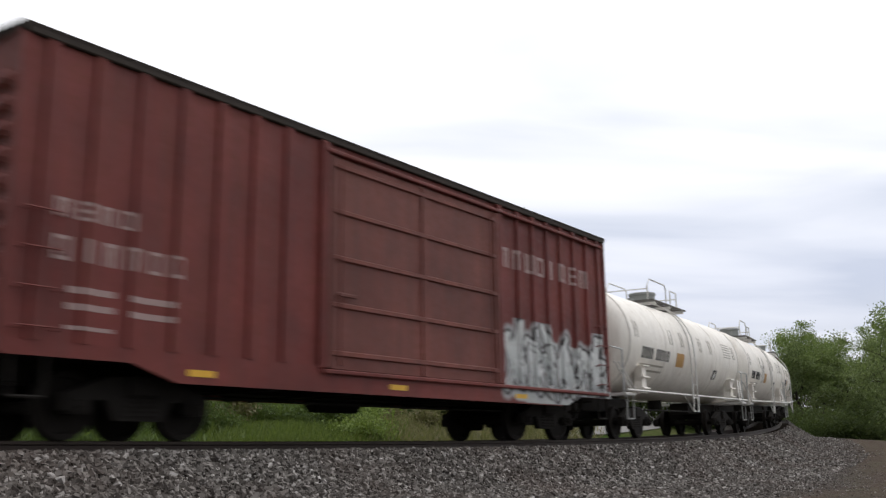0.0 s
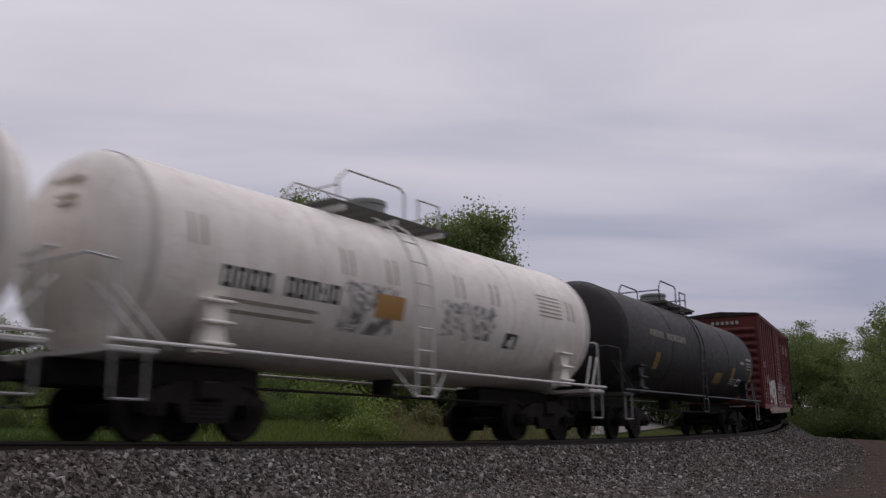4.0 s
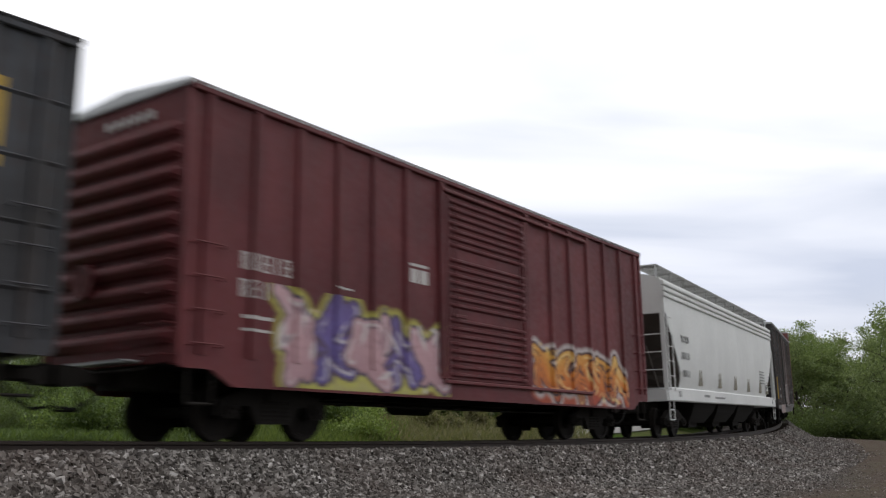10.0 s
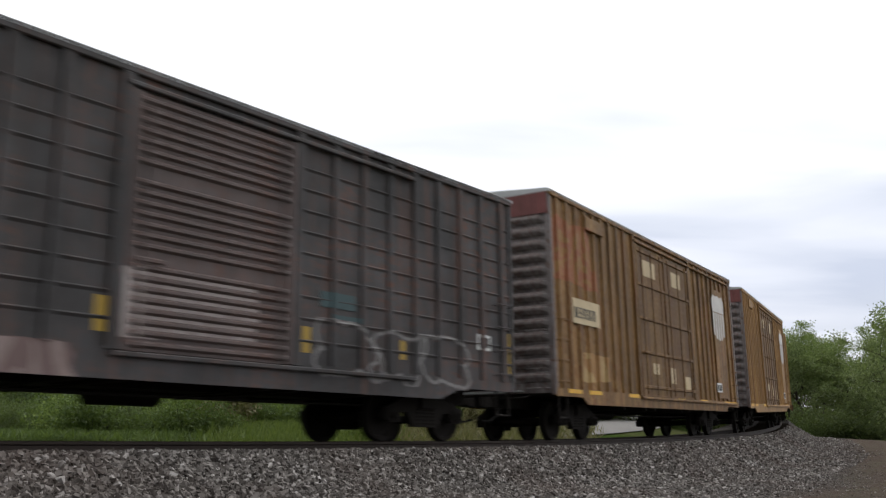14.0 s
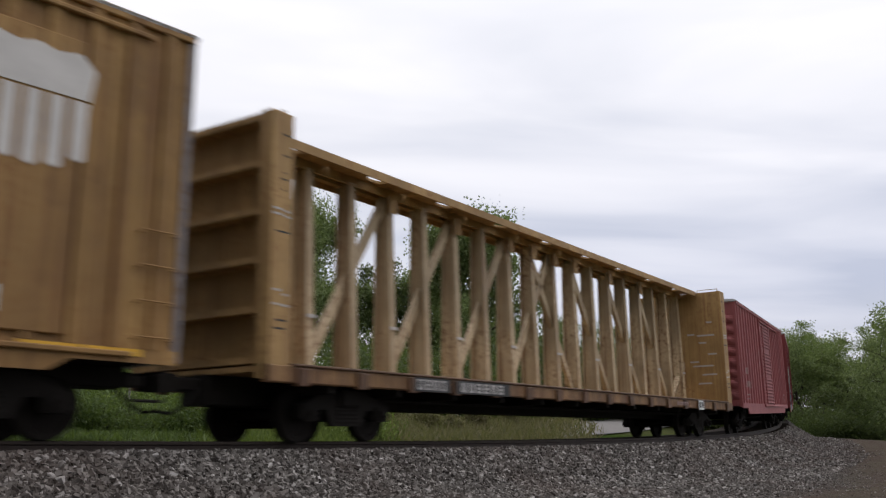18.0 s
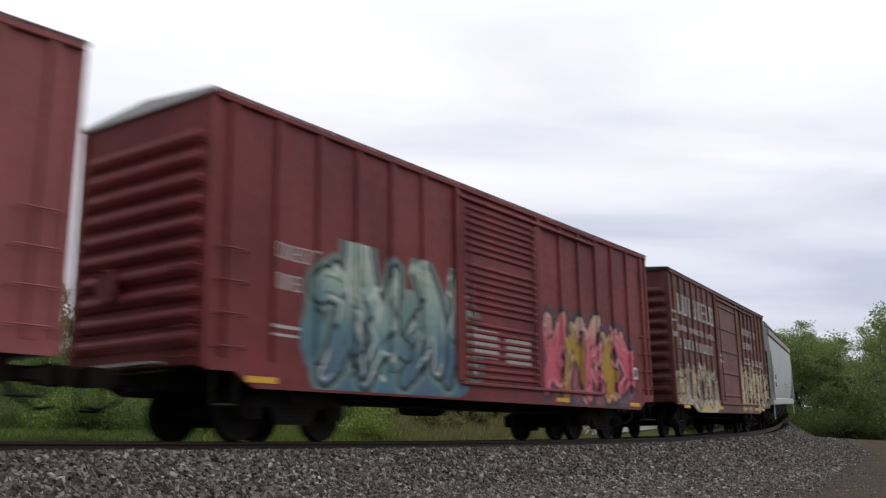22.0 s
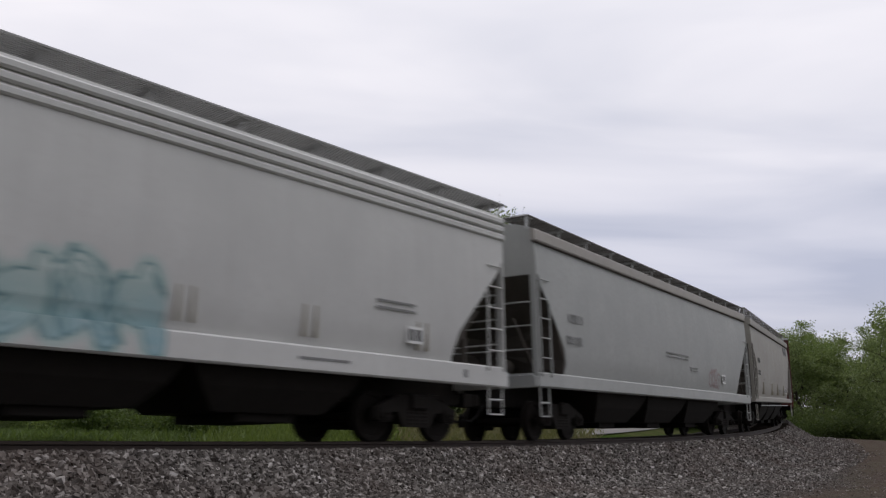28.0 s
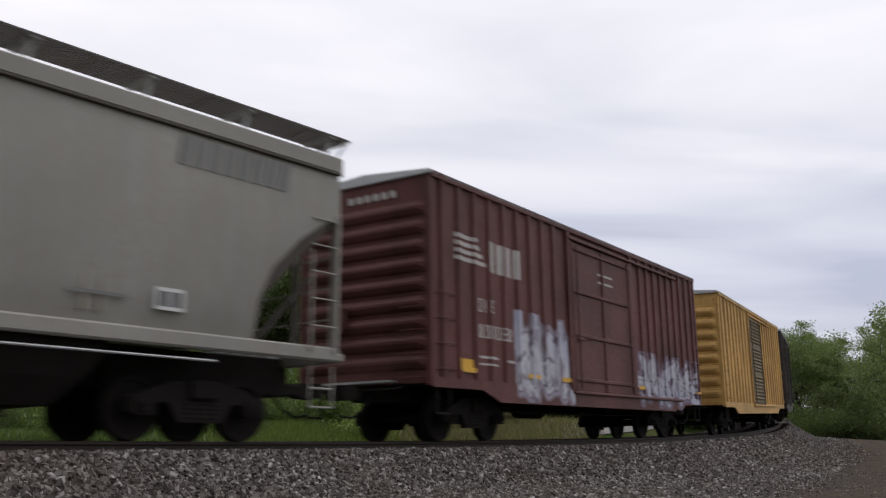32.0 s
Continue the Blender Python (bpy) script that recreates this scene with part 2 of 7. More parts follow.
def paint(name, col, rough=0.55, dirt=0.35, rust=0.15, dirt_col=(0.035, 0.03, 0.027), rust_col=(0.11, 0.045, 0.02), fade=0.25, tags=(), seed=0.0, spray=False):
    """Weathered paint on steel: fading, rain streaks, grime, rust. tags: smeared patches (x0, x1, z0, z1, colours, scale, cover) on the near side.
    spray: takes the sheet's own sprayed colours."""
    if not spray:
        RECIPES[name] = dict(col=col, rough=rough, dirt=dirt, rust=rust, dirt_col=dirt_col, rust_col=rust_col, fade=fade, tags=tags, seed=seed)
    mat, n, l, bsdf = start(name)
    co = n.new("ShaderNodeTexCoord").outputs["Object"]
    broad = tex(n, l, co, 0.55, 5, 0.6, shift=(seed, seed * 0.7, 0))
    fine = tex(n, l, co, 9.0, 6, 0.65, shift=(seed, 0, 0))
    streak = tex(n, l, co, 1.0, 5, 0.65, squash=(4.5, 4.5, 0.22), shift=(seed * 1.3, 0, 0))
    pale = tuple(min(1.0, c * (1 + fade) + 0.02 * fade) for c in col)
    dark = tuple(c * (1 - fade) for c in col)
    c = mix(n, l, ramp(n, l, broad, [(0.35, grey3(0)), (0.68, grey3(1))]), dark, pale)
    c = mix(n, l, calc(n, l, "MULTIPLY", ramp(n, l, streak, [(0.38, grey3(0)), (0.66, grey3(1))]), dirt), c, dirt_col)
    lines = tex(n, l, co, 1.0, 4, 0.7, squash=(17.0, 17.0, 0.12), shift=(seed * 0.9, 1.1, 0))
    c = mix(n, l, calc(n, l, "MULTIPLY", ramp(n, l, lines, [(0.46, grey3(0)), (0.64, grey3(1))]), min(0.85, dirt * 0.8)), c, dirt_col)
    blotch = tex(n, l, co, 1.7, 6, 0.7, squash=(1, 1, 0.6), shift=(seed * 3.1, 0.4, 0))
    c = mix(n, l, calc(n, l, "MULTIPLY", ramp(n, l, blotch, [(0.50, grey3(0)), (0.63, grey3(1))]), min(0.7, dirt * 0.6)), c, dirt_col)
    spots = calc(n, l, "MULTIPLY", ramp(n, l, fine, [(0.50, grey3(0)), (0.66, grey3(1))]), ramp(n, l, broad, [(0.44, grey3(0)), (0.62, grey3(1))]))
    c = mix(n, l, calc(n, l, "MULTIPLY", spots, min(1.0, rust * 3)), c, rust_col)
    runs = tex(n, l, co, 1.0, 4, 0.6, squash=(7.0, 7.0, 0.35), shift=(seed * 2.1, 3.3, 0))
    c = mix(n, l, calc(n, l, "MULTIPLY", ramp(n, l, runs, [(0.55, grey3(0)), (0.70, grey3(1))]), min(1.0, rust * 1.6)), c, rust_col)
    if tags:
        sep = n.new("ShaderNodeSeparateXYZ")
        l.new(co, sep.inputs[0])
        side = calc(n, l, "LESS_THAN", sep.outputs[1], -1.2)
        for k, (x0, x1, z0, z1, colours, scale, cover) in enumerate(tags):
            dx = calc(n, l, "DIVIDE", calc(n, l, "ABSOLUTE", calc(n, l, "SUBTRACT", sep.outputs[0], (x0 + x1) / 2)), (x1 - x0) / 2)
            dz = calc(n, l, "DIVIDE", calc(n, l, "ABSOLUTE", calc(n, l, "SUBTRACT", sep.outputs[2], (z0 + z1) / 2)), (z1 - z0) / 2)
            wob = tex(n, l, co, scale * 0.9, 2, 0.5, squash=(1, 0.0, 0.8), distortion=1.2, shift=(k * 3.1 + seed, 0, 1.7))
            edge = calc(n, l, "ADD", calc(n, l, "MAXIMUM", dx, dz), calc(n, l, "MULTIPLY", calc(n, l, "SUBTRACT", wob, 0.5), 0.62))
            mask = calc(n, l, "MULTIPLY", ramp(n, l, edge, [(0.93, grey3(1)), (0.955, grey3(0))]), side)
            strokes = tex(n, l, co, scale, 1.5, 0.4, squash=(1.0, 0.0, 0.62), distortion=2.2, shift=(k * 5.7 + seed * 2, 0, 0.4))
            stops = [(0.27 + 0.46 * i / max(1, len(colours) - 1), cc) for i, cc in enumerate(colours)]
            smear = ramp(n, l, strokes, stops, constant=True)
            worn = calc(n, l, "MULTIPLY", mask, calc(n, l, "SUBTRACT", cover, calc(n, l, "MULTIPLY", ramp(n, l, fine, [(0.5, grey3(0)), (0.75, grey3(1))]), 0.25)))
            c = mix(n, l, worn, c, smear)
    if spray:
        can = n.new("ShaderNodeAttribute")
        can.attribute_name = "spray"
        chips = calc(n, l, "SUBTRACT", 1.0, calc(n, l, "MULTIPLY", ramp(n, l, fine, [(0.52, grey3(0)), (0.72, grey3(1))]), 0.35))
        c = mix(n, l, calc(n, l, "MULTIPLY", can.outputs["Alpha"], chips), c, can.outputs["Color"])
    l.new(c, bsdf.inputs["Base Color"])
    l.new(ramp(n, l, fine, [(0.3, grey3(rough - 0.08)), (0.7, grey3(min(1.0, rough + 0.2)))]), bsdf.inputs["Roughness"])
    bsdf.inputs["Specular IOR Level"].default_value = 0.3
    bumped(n, l, bsdf, mix(n, l, 0.3, broad, fine), 0.25, 0.012)
    return mat


def plain(name, col, rough=0.6, metal=0.0, vary=0.25, scale=6.0, bump=0.15):
    mat, n, l, bsdf = start(name)
    co = n.new("ShaderNodeTexCoord").outputs["Object"]
    t1, t2 = tex(n, l, co, scale, 5, 0.6), tex(n, l, co, scale * 0.15, 3)
    c = mix(n, l, t1, tuple(k * (1 - vary) for k in col), tuple(min(1, k * (1 + vary)) for k in col))
    c = mix(n, l, calc(n, l, "MULTIPLY", t2, 0.5), c, tuple(k * 0.7 for k in col))
    l.new(c, bsdf.inputs["Base Color"])
    bsdf.inputs["Roughness"].default_value, bsdf.inputs["Metallic"].default_value = rough, metal
    if rough >= 0.8:
        bsdf.inputs["Specular IOR Level"].default_value = 0.15
    bumped(n, l, bsdf, t1, bump, 0.01)
    return mat


BLACKENED = plain("blackened_steel", (0.014, 0.013, 0.012), 0.8, 0.0, 0.4)
UNDER = plain("grimy_underframe", (0.019, 0.0165, 0.0145), 0.9, 0.0, 0.4)
WHEEL = plain("rusted_wheel", (0.017, 0.014, 0.012), 0.8, 0.1, 0.4)
GALV = plain("galvanized_sheet", (0.52, 0.53, 0.53), 0.5, 0.5, 0.15)
LETTER = plain("white_stencil", (0.50, 0.47, 0.45), 0.7, 0, 0.25, 4)
FADED = plain("faded_pink_stencil", (0.36, 0.25, 0.235), 0.7, 0, 0.3, 4)
REFLECT = plain("yellow_reflective_strip", (0.75, 0.42, 0.03), 0.5, 0, 0.2)
PLACARD = plain("white_placard", (0.75, 0.75, 0.73), 0.5, 0, 0.1)
DARKMARK = plain("black_stencil", (0.03, 0.03, 0.03), 0.7, 0, 0.3)
# ---- ground, ballast, rails ----
def nearest(px, py):
    """For points of the plan: s along the track and the distance q from its centre towards the camera's side."""
    keep = (_s > -160) & (_s < 330)
    tx, ty, th, ts = _x[keep][::4], _y[keep][::4], _head[keep][::4], _s[keep][::4]
    best = np.argmin((px[:, None] - tx[None]) ** 2 + (py[:, None] - ty[None]) ** 2, axis=1)
    dx, dy = px - tx[best], py - ty[best]
    return ts[best], dx * np.cos(th[best]) - dy * np.sin(th[best])


RAILZ = np.vectorize(rail_z)


def verge_z(s, q):
    """The trodden ground at the foot of the bank on the camera's side."""
    return -0.16 + 1.5 * np.clip((s - 22) / 45, 0, 1) ** 1.3 - (0.006 + 0.04 * np.clip((s - 22) / 45, 0, 1)) * np.clip(q - 4, 0, 12)


def bed_z(s, q):
    """Top of the ballast: level between the ties, then a bank that falls to the verge."""
    rail = RAILZ(s) - 0.165
    bank = rail - (0.50 + 0.003 * np.clip(s - 30, 0, 50)) * np.maximum(q - 1.75, 0) - 0.45 * np.clip((s - 32) / 28, 0, 1) * np.clip((q - 1.2) / 0.6, 0, 1)
    foot = verge_z(s, q)
    gap = bank - foot
    soft = np.where(np.abs(gap) < 0.12, (gap + 0.12) ** 2 / 0.48, np.maximum(gap, 0))
    return np.where(q > 0, foot + soft, rail - np.maximum(-q - 2.4, 0) * 0.55)


def field_z(px, py):
    s, q = nearest(px, py)
    wave = np.array([noise.noise(Vector((x * 0.035, y * 0.035, 3.1))) for x, y in zip(px, py)])
    side = np.clip((np.abs(q) - 6) / 30, 0, 1)
    bank = RAILZ(np.clip(s, -60, 110)) - 0.55 + (0.52 + 0.25 * np.clip((s - 12) / 10, 0, 1)) * np.clip((-q - 3.6) / 3.0, 0, 1) + 0.01 * np.clip(-q - 8, 0, 40)
    low = verge_z(s, q) - 0.05 - 0.4 * np.clip((13 - q) / 3, 0, 1)
    return np.where(q > 0, low, bank) + 0.35 * wave * side


def sheet(name, xs, ys, zfun, mat):
    gx, gy = np.meshgrid(xs, ys)
    px, py = gx.ravel(), gy.ravel()
    pz = zfun(px, py)
    w = len(xs)
    faces = [(r * w + c, r * w + c + 1, (r + 1) * w + c + 1, (r + 1) * w + c) for r in range(len(ys) - 1) for c in range(w - 1)]
    me = bpy.data.meshes.new(name)
    me.from_pydata(list(zip(px.tolist(), py.tolist(), pz.tolist())), [], faces)
    me.shade_smooth()
    me.materials.append(mat)
    return new(name, me)


def grass_ground():
    mat, n, l, bsdf = start("rough_grass_ground")
    co = n.new("ShaderNodeTexCoord").outputs["Object"]
    a, b = tex(n, l, co, 0.25, 5), tex(n, l, co, 7.0, 6, 0.7)
    c = mix(n, l, ramp(n, l, a, [(0.4, grey3(0)), (0.62, grey3(1))]), (0.045, 0.075, 0.018), (0.09, 0.095, 0.042))
    c = mix(n, l, calc(n, l, "MULTIPLY", b, 0.6), c, (0.035, 0.045, 0.015))
    l.new(c, bsdf.inputs["Base Color"])
    bsdf.inputs["Roughness"].default_value = 0.95
    bsdf.inputs["Specular IOR Level"].default_value = 0.0
    bumped(n, l, bsdf, b, 0.8, 0.08)
    return mat


def ballast_material():
    mat, n, l, bsdf = start("crushed_stone_ballast")
    co = n.new("ShaderNodeTexCoord").outputs["Object"]
    v = n.new("ShaderNodeTexVoronoi")
    v.inputs["Scale"].default_value = 24.0
    l.new(co, v.inputs["Vector"])
    tone = ramp(n, l, tex(n, l, v.outputs["Position"], 14.0, 2), [(0.32, (0.02, 0.018, 0.017)), (0.5, (0.044, 0.040, 0.037)), (0.7, (0.10, 0.093, 0.088))])
    gap = ramp(n, l, v.outputs["Distance"], [(0.30, grey3(0)), (0.65, grey3(1))])
    c = mix(n, l, calc(n, l, "MULTIPLY", gap, 0.8), tone, (0.03, 0.026, 0.024))
    broad = tex(n, l, co, 0.35, 4)
    c = mix(n, l, calc(n, l, "MULTIPLY", ramp(n, l, broad, [(0.45, grey3(0)), (0.7, grey3(1))]), 0.35), c, (0.085, 0.06, 0.05))
    soil_here = n.new("ShaderNodeAttribute")
    soil_here.attribute_name = "soil"
    patchy = ramp(n, l, tex(n, l, co, 1.1, 5, 0.6), [(0.36, grey3(0)), (0.64, grey3(1))])
    soil_col = mix(n, l, patchy, (0.050, 0.029, 0.023), (0.060, 0.052, 0.032))
    c = mix(n, l, soil_here.outputs["Fac"], c, soil_col)
    l.new(c, bsdf.inputs["Base Color"])
    bsdf.inputs["Roughness"].default_value = 0.95
    bsdf.inputs["Specular IOR Level"].default_value = 0.1
    inv = calc(n, l, "SUBTRACT", 1.0, v.outputs["Distance"])
    bumped(n, l, bsdf, inv, 1.0, 0.03)
    return mat


def stone_material():
    mat, n, l, bsdf = start("crushed_grey_stone")
    geo = n.new("ShaderNodeNewGeometry")
    co = n.new("ShaderNodeTexCoord").outputs["Object"]
    one = geo.outputs["Random Per Island"]
    tone = ramp(n, l, one, [(0.0, (0.022, 0.019, 0.017)), (0.22, (0.058, 0.052, 0.046)), (0.55, (0.115, 0.105, 0.095)), (0.80, (0.20, 0.183, 0.168)), (0.93, (0.295, 0.274, 0.253)), (1.0, (0.48, 0.456, 0.432))])
    grain = tex(n, l, co, 60.0, 4, 0.7)
    c = mix(n, l, calc(n, l, "MULTIPLY", grain, 0.35), tone, (0.12, 0.10, 0.088))
    broad = tex(n, l, co, 0.35, 4)
    c = mix(n, l, calc(n, l, "MULTIPLY", ramp(n, l, broad, [(0.45, grey3(0)), (0.7, grey3(1))]), 0.4), c, (0.10, 0.07, 0.058))
    l.new(c, bsdf.inputs["Base Color"])
    bsdf.inputs["Roughness"].default_value = 0.9
    bsdf.inputs["Specular IOR Level"].default_value = 0.25
    bumped(n, l, bsdf, grain, 0.4, 0.01)
    return mat


GRASSY, BALLAST, STONE = grass_ground(), ballast_material(), stone_material()


def steps(*runs):
    return np.array(sorted({round(float(v), 3) for a, b, k in runs for v in np.linspace(a, b, k)}))


ground = sheet("ground", steps((-3000, -300, 12), (-300, -60, 13), (-60, 90, 61), (90, 300, 15), (300, 3000, 12)),
               steps((-3000, -200, 10), (-200, -20, 12), (-20, 130, 61), (130, 400, 18), (400, 3000, 12)), field_z, GRASSY)
tagged(ground, "rough green and straw grass ground beside the line", "ground", kind="structure")


def make_bed():
    ss = steps((-120, -20, 26), (-20, 60, 161), (60, 130, 71), (130, 320, 40))
    qs = np.array([-6.0, -4.2, -3.2, -2.4, -1.6, -0.9, 0, 0.9, 1.4, 1.8, 2.1, 2.4, 2.7, 3.0, 3.3, 3.6, 4.0, 4.5, 5.2, 6.0, 7.2, 8.5, 10, 11.5, 13, 15])
    verts, faces = [], []
    for s in ss:
        for q in qs:
            p = on_track(float(s), -float(q))
            k = 0.02 * noise.noise(Vector((p.x * 1.7, p.y * 1.7, 0)))
            verts.append((p.x, p.y, float(bed_z(np.array([s]), np.array([q]))[0]) + k))
    w = len(qs)
    for r in range(len(ss) - 1):
        for c in range(w - 1):
            faces.append((r * w + c, r * w + c + 1, (r + 1) * w + c + 1, (r + 1) * w + c))
    me = bpy.data.meshes.new("ballast_bed")
    me.from_pydata(verts, [], faces)
    me.shade_smooth()
    me.materials.append(BALLAST)
    soil = me.attributes.new("soil", "FLOAT", "POINT")
    soil.data.foreach_set("value", [float(np.clip((q - 4.0 - 2.8 * min(max((40 - s) / 26, 0), 1) + 0.6) / 1.4, 0, 1)) for s in ss for q in qs])
    return tagged(new("ballast_bed", me), "grey crushed stone bed under the rails", "ballast", kind="structure")


make_bed()


def scatter_stones():
    """Loose stones over the bank and the verge: thousands, one mesh."""
    rng = np.random.default_rng(4)
    cube = np.array([(x, y, z) for x in (-1, 1) for y in (-1, 1) for z in (-1, 1)], float)
    quad = np.array([(0, 1, 3, 2), (4, 6, 7, 5), (0, 4, 5, 1), (2, 3, 7, 6), (0, 2, 6, 4), (1, 5, 7, 3)])
    kinds = np.array([cube * rng.uniform(0.4, 1.15, (8, 3)) * np.array([1.25, 0.95, rng.uniform(0.45, 0.85)]) for _ in range(40)])
    spots_, sizes_ = [], []
    for s0, s1, q0, q1, per_m2, size in ((0.5, 14, 1.2, 3.6, 1050, 0.0275), (14, 26, 1.2, 5.2, 560, 0.029), (26, 45, 1.2, 5.2, 280, 0.034), (45, 72, 1.2, 5.0, 140, 0.034),
                                         (7, 14, 3.6, 8.5, 300, 0.026), (14, 30, 5.2, 9.0, 160, 0.016), (30, 50, 5.2, 9.0, 40, 0.02)):
        m = int((s1 - s0) * (q1 - q0) * per_m2)
        s, q = rng.uniform(s0, s1, m), rng.uniform(q0, q1, m)
        limit = 4.0 + 2.8 * np.clip((40 - s) / 26, 0, 1)
        ok = rng.uniform(0, 1, m) < np.clip(0.16 + (limit - q + 0.6) / 1.2, 0.16, 1)
        s, q = s[ok], q[ok]
        h = np.interp(s, _s, _head)
        px, py = np.interp(s, _s, _x) + np.cos(h) * q, np.interp(s, _s, _y) - np.sin(h) * q
        big = size * np.clip(rng.lognormal(0, 0.32, len(px)), 0.5, 1.6) * np.where(q > limit[ok], 0.7, 1.0)
        spots_.append(np.stack([px, py, bed_z(s, q) + big * rng.uniform(-0.1, 0.6, len(px))], 1))
        sizes_.append(big)
    at, big = np.concatenate(spots_), np.concatenate(sizes_)
    m = len(at)
    qn = rng.normal(size=(m, 4)) * np.array([1.0, 0.55, 0.55, 1.0])
    qn /= np.linalg.norm(qn, axis=1)[:, None]
    w, x, y, z = qn.T
    R = np.stack([1 - 2 * (y * y + z * z), 2 * (x * y - z * w), 2 * (x * z + y * w), 2 * (x * y + z * w), 1 - 2 * (x * x + z * z), 2 * (y * z - x * w), 2 * (x * z - y * w), 2 * (y * z + x * w), 1 - 2 * (x * x + y * y)], 1).reshape(m, 3, 3)
    V = np.einsum("mij,mkj->mki", R, kinds[rng.integers(0, 40, m)]) * big[:, None, None] + at[:, None, :]
    F = (quad[None] + 8 * np.arange(m)[:, None, None]).reshape(-1, 4)
    V = V.reshape(-1, 3)
    me = bpy.data.meshes.new("ballast_stones")
    me.vertices.add(len(V))
    me.vertices.foreach_set("co", V.ravel())
    me.loops.add(F.size)
    me.loops.foreach_set("vertex_index", F.ravel().astype(np.int32))
    me.polygons.add(len(F))
    me.polygons.foreach_set("loop_start", np.arange(0, F.size, 4, dtype=np.int32))
    me.update(calc_edges=True)
    me.shade_flat()
    me.materials.append(STONE)
    return tagged(new("ballast_stones", me), "loose grey crushed stones of mixed size", "ballast", kind="stuff")


scatter_stones()


def rail_sweep(left):
    outline = [(-0.036, 0.0), (-0.03, 0.004), (0.03, 0.004), (0.036, -0.006), (0.036, -0.035), (0.011, -0.05), (0.010, -0.13), (0.07, -0.155), (0.07, -0.17), (-0.07, -0.17), (-0.07, -0.155), (-0.010, -0.13), (-0.011, -0.05), (-0.036, -0.035)]
    b = Build()
    rings = []
    for s in steps((-120, -10, 23), (-10, 70, 81), (70, 320, 60)):
        rings.append([on_track(float(s), left + y, z - 0.004) for y, z in outline])
    b.loft(rings, True, True)
    return b


RAIL = plain("brown_rail_steel", (0.04, 0.028, 0.022), 0.7, 0.35, 0.4, 3.0)
track = thing("railway_track", "curved standard gauge track of dark rails on ties in grey ballast", "railway track", kind="structure")
for left in (-0.755, 0.755):
    part("rail", rail_sweep(left), RAIL, track, "dark brown steel rail")
TIE = plain("creosoted_timber", (0.045, 0.035, 0.028), 0.9, 0, 0.35, 5.0)
tie_mesh = Build().slab(-0.115, 0.115, -1.3, 1.3, -0.18, 0.0, 0.02).mesh("tie", TIE)
for k in range(150):
    s = -18 + 0.53 * k
    p, q = on_track(s, 0, -0.150), on_track(s + 0.1)
    tie = part("tie", tie_mesh, TIE, track)
    tie.matrix_basis = pose(p.x, p.y, p.z, 0, 0, math.degrees(math.atan2(q.y - p.y, q.x - p.x)))


# ---- woods ----
def leaf_material(name, a, b):
    mat, n, l, bsdf = start(name)
    geo = n.new("ShaderNodeNewGeometry")
    c = mix(n, l, geo.outputs["Random Per Island"], a, b)
    l.new(c, bsdf.inputs["Base Color"])
    bsdf.inputs["Roughness"].default_value = 0.7
    back = n.new("ShaderNodeBsdfTranslucent")
    l.new(mix(n, l, 0.5, c, (0.16, 0.22, 0.03)), back.inputs[0])
    add = n.new("ShaderNodeMixShader")
    add.inputs[0].default_value = 0.4
    l.new(bsdf.outputs[0], add.inputs[1])
    l.new(back.outputs[0], add.inputs[2])
    l.new(add.outputs[0], n["Material Output"].inputs[0])
    return mat


BARK = plain("grey_brown_bark", (0.06, 0.05, 0.042), 0.95, 0, 0.4, 5.0, 0.6)
LEAF_SPRING = leaf_material("spring_leaves", (0.04, 0.072, 0.016), (0.105, 0.155, 0.04))
LEAF_DEEP = leaf_material("deep_green_leaves", (0.035, 0.055, 0.018), (0.085, 0.115, 0.038))
LEAF_WOOD = leaf_material("woodland_leaves", (0.115, 0.16, 0.055), (0.25, 0.31, 0.125))
LEAF_EDGE = leaf_material("shaded_edge_leaves", (0.115, 0.15, 0.058), (0.25, 0.315, 0.125))
LEAF_CANOPY = leaf_material("canopy_leaves", (0.10, 0.145, 0.042), (0.23, 0.30, 0.095))
LEAF_BRIGHT = leaf_material("bright_shrub_leaves", (0.12, 0.175, 0.035), (0.24, 0.32, 0.08))
STRAW = leaf_material("dry_straw_blades", (0.11, 0.10, 0.045), (0.24, 0.20, 0.11))
BLADE = leaf_material("fresh_grass_blades", (0.07, 0.108, 0.022), (0.16, 0.212, 0.05))


def quads_mesh(name, centres, sizes, rng, mat, upright=0.0, slim=0.6):
    """Many small pointed leaves as one mesh."""
    m = len(centres)
    a = rng.normal(size=(m, 3))
    a[:, 2] = a[:, 2] * (1 - upright) + upright * 2.0
    a /= np.linalg.norm(a, axis=1)[:, None]
    b = np.cross(a, rng.normal(size=(m, 3)))
    b /= np.linalg.norm(b, axis=1)[:, None] + 1e-9
    a, b = a * sizes[:, None], b * sizes[:, None] * slim
    V = np.stack([centres - a, centres + b, centres + a, centres - b], 1).reshape(-1, 3)
    me = bpy.data.meshes.new(name)
    me.vertices.add(len(V))
    me.vertices.foreach_set("co", V.ravel())
    me.loops.add(len(V))
    me.loops.foreach_set("vertex_index", np.arange(len(V), dtype=np.int32))
    me.polygons.add(m)
    me.polygons.foreach_set("loop_start", np.arange(0, len(V), 4, dtype=np.int32))
    me.update(calc_edges=True)
    me.materials.append(mat)
    return me


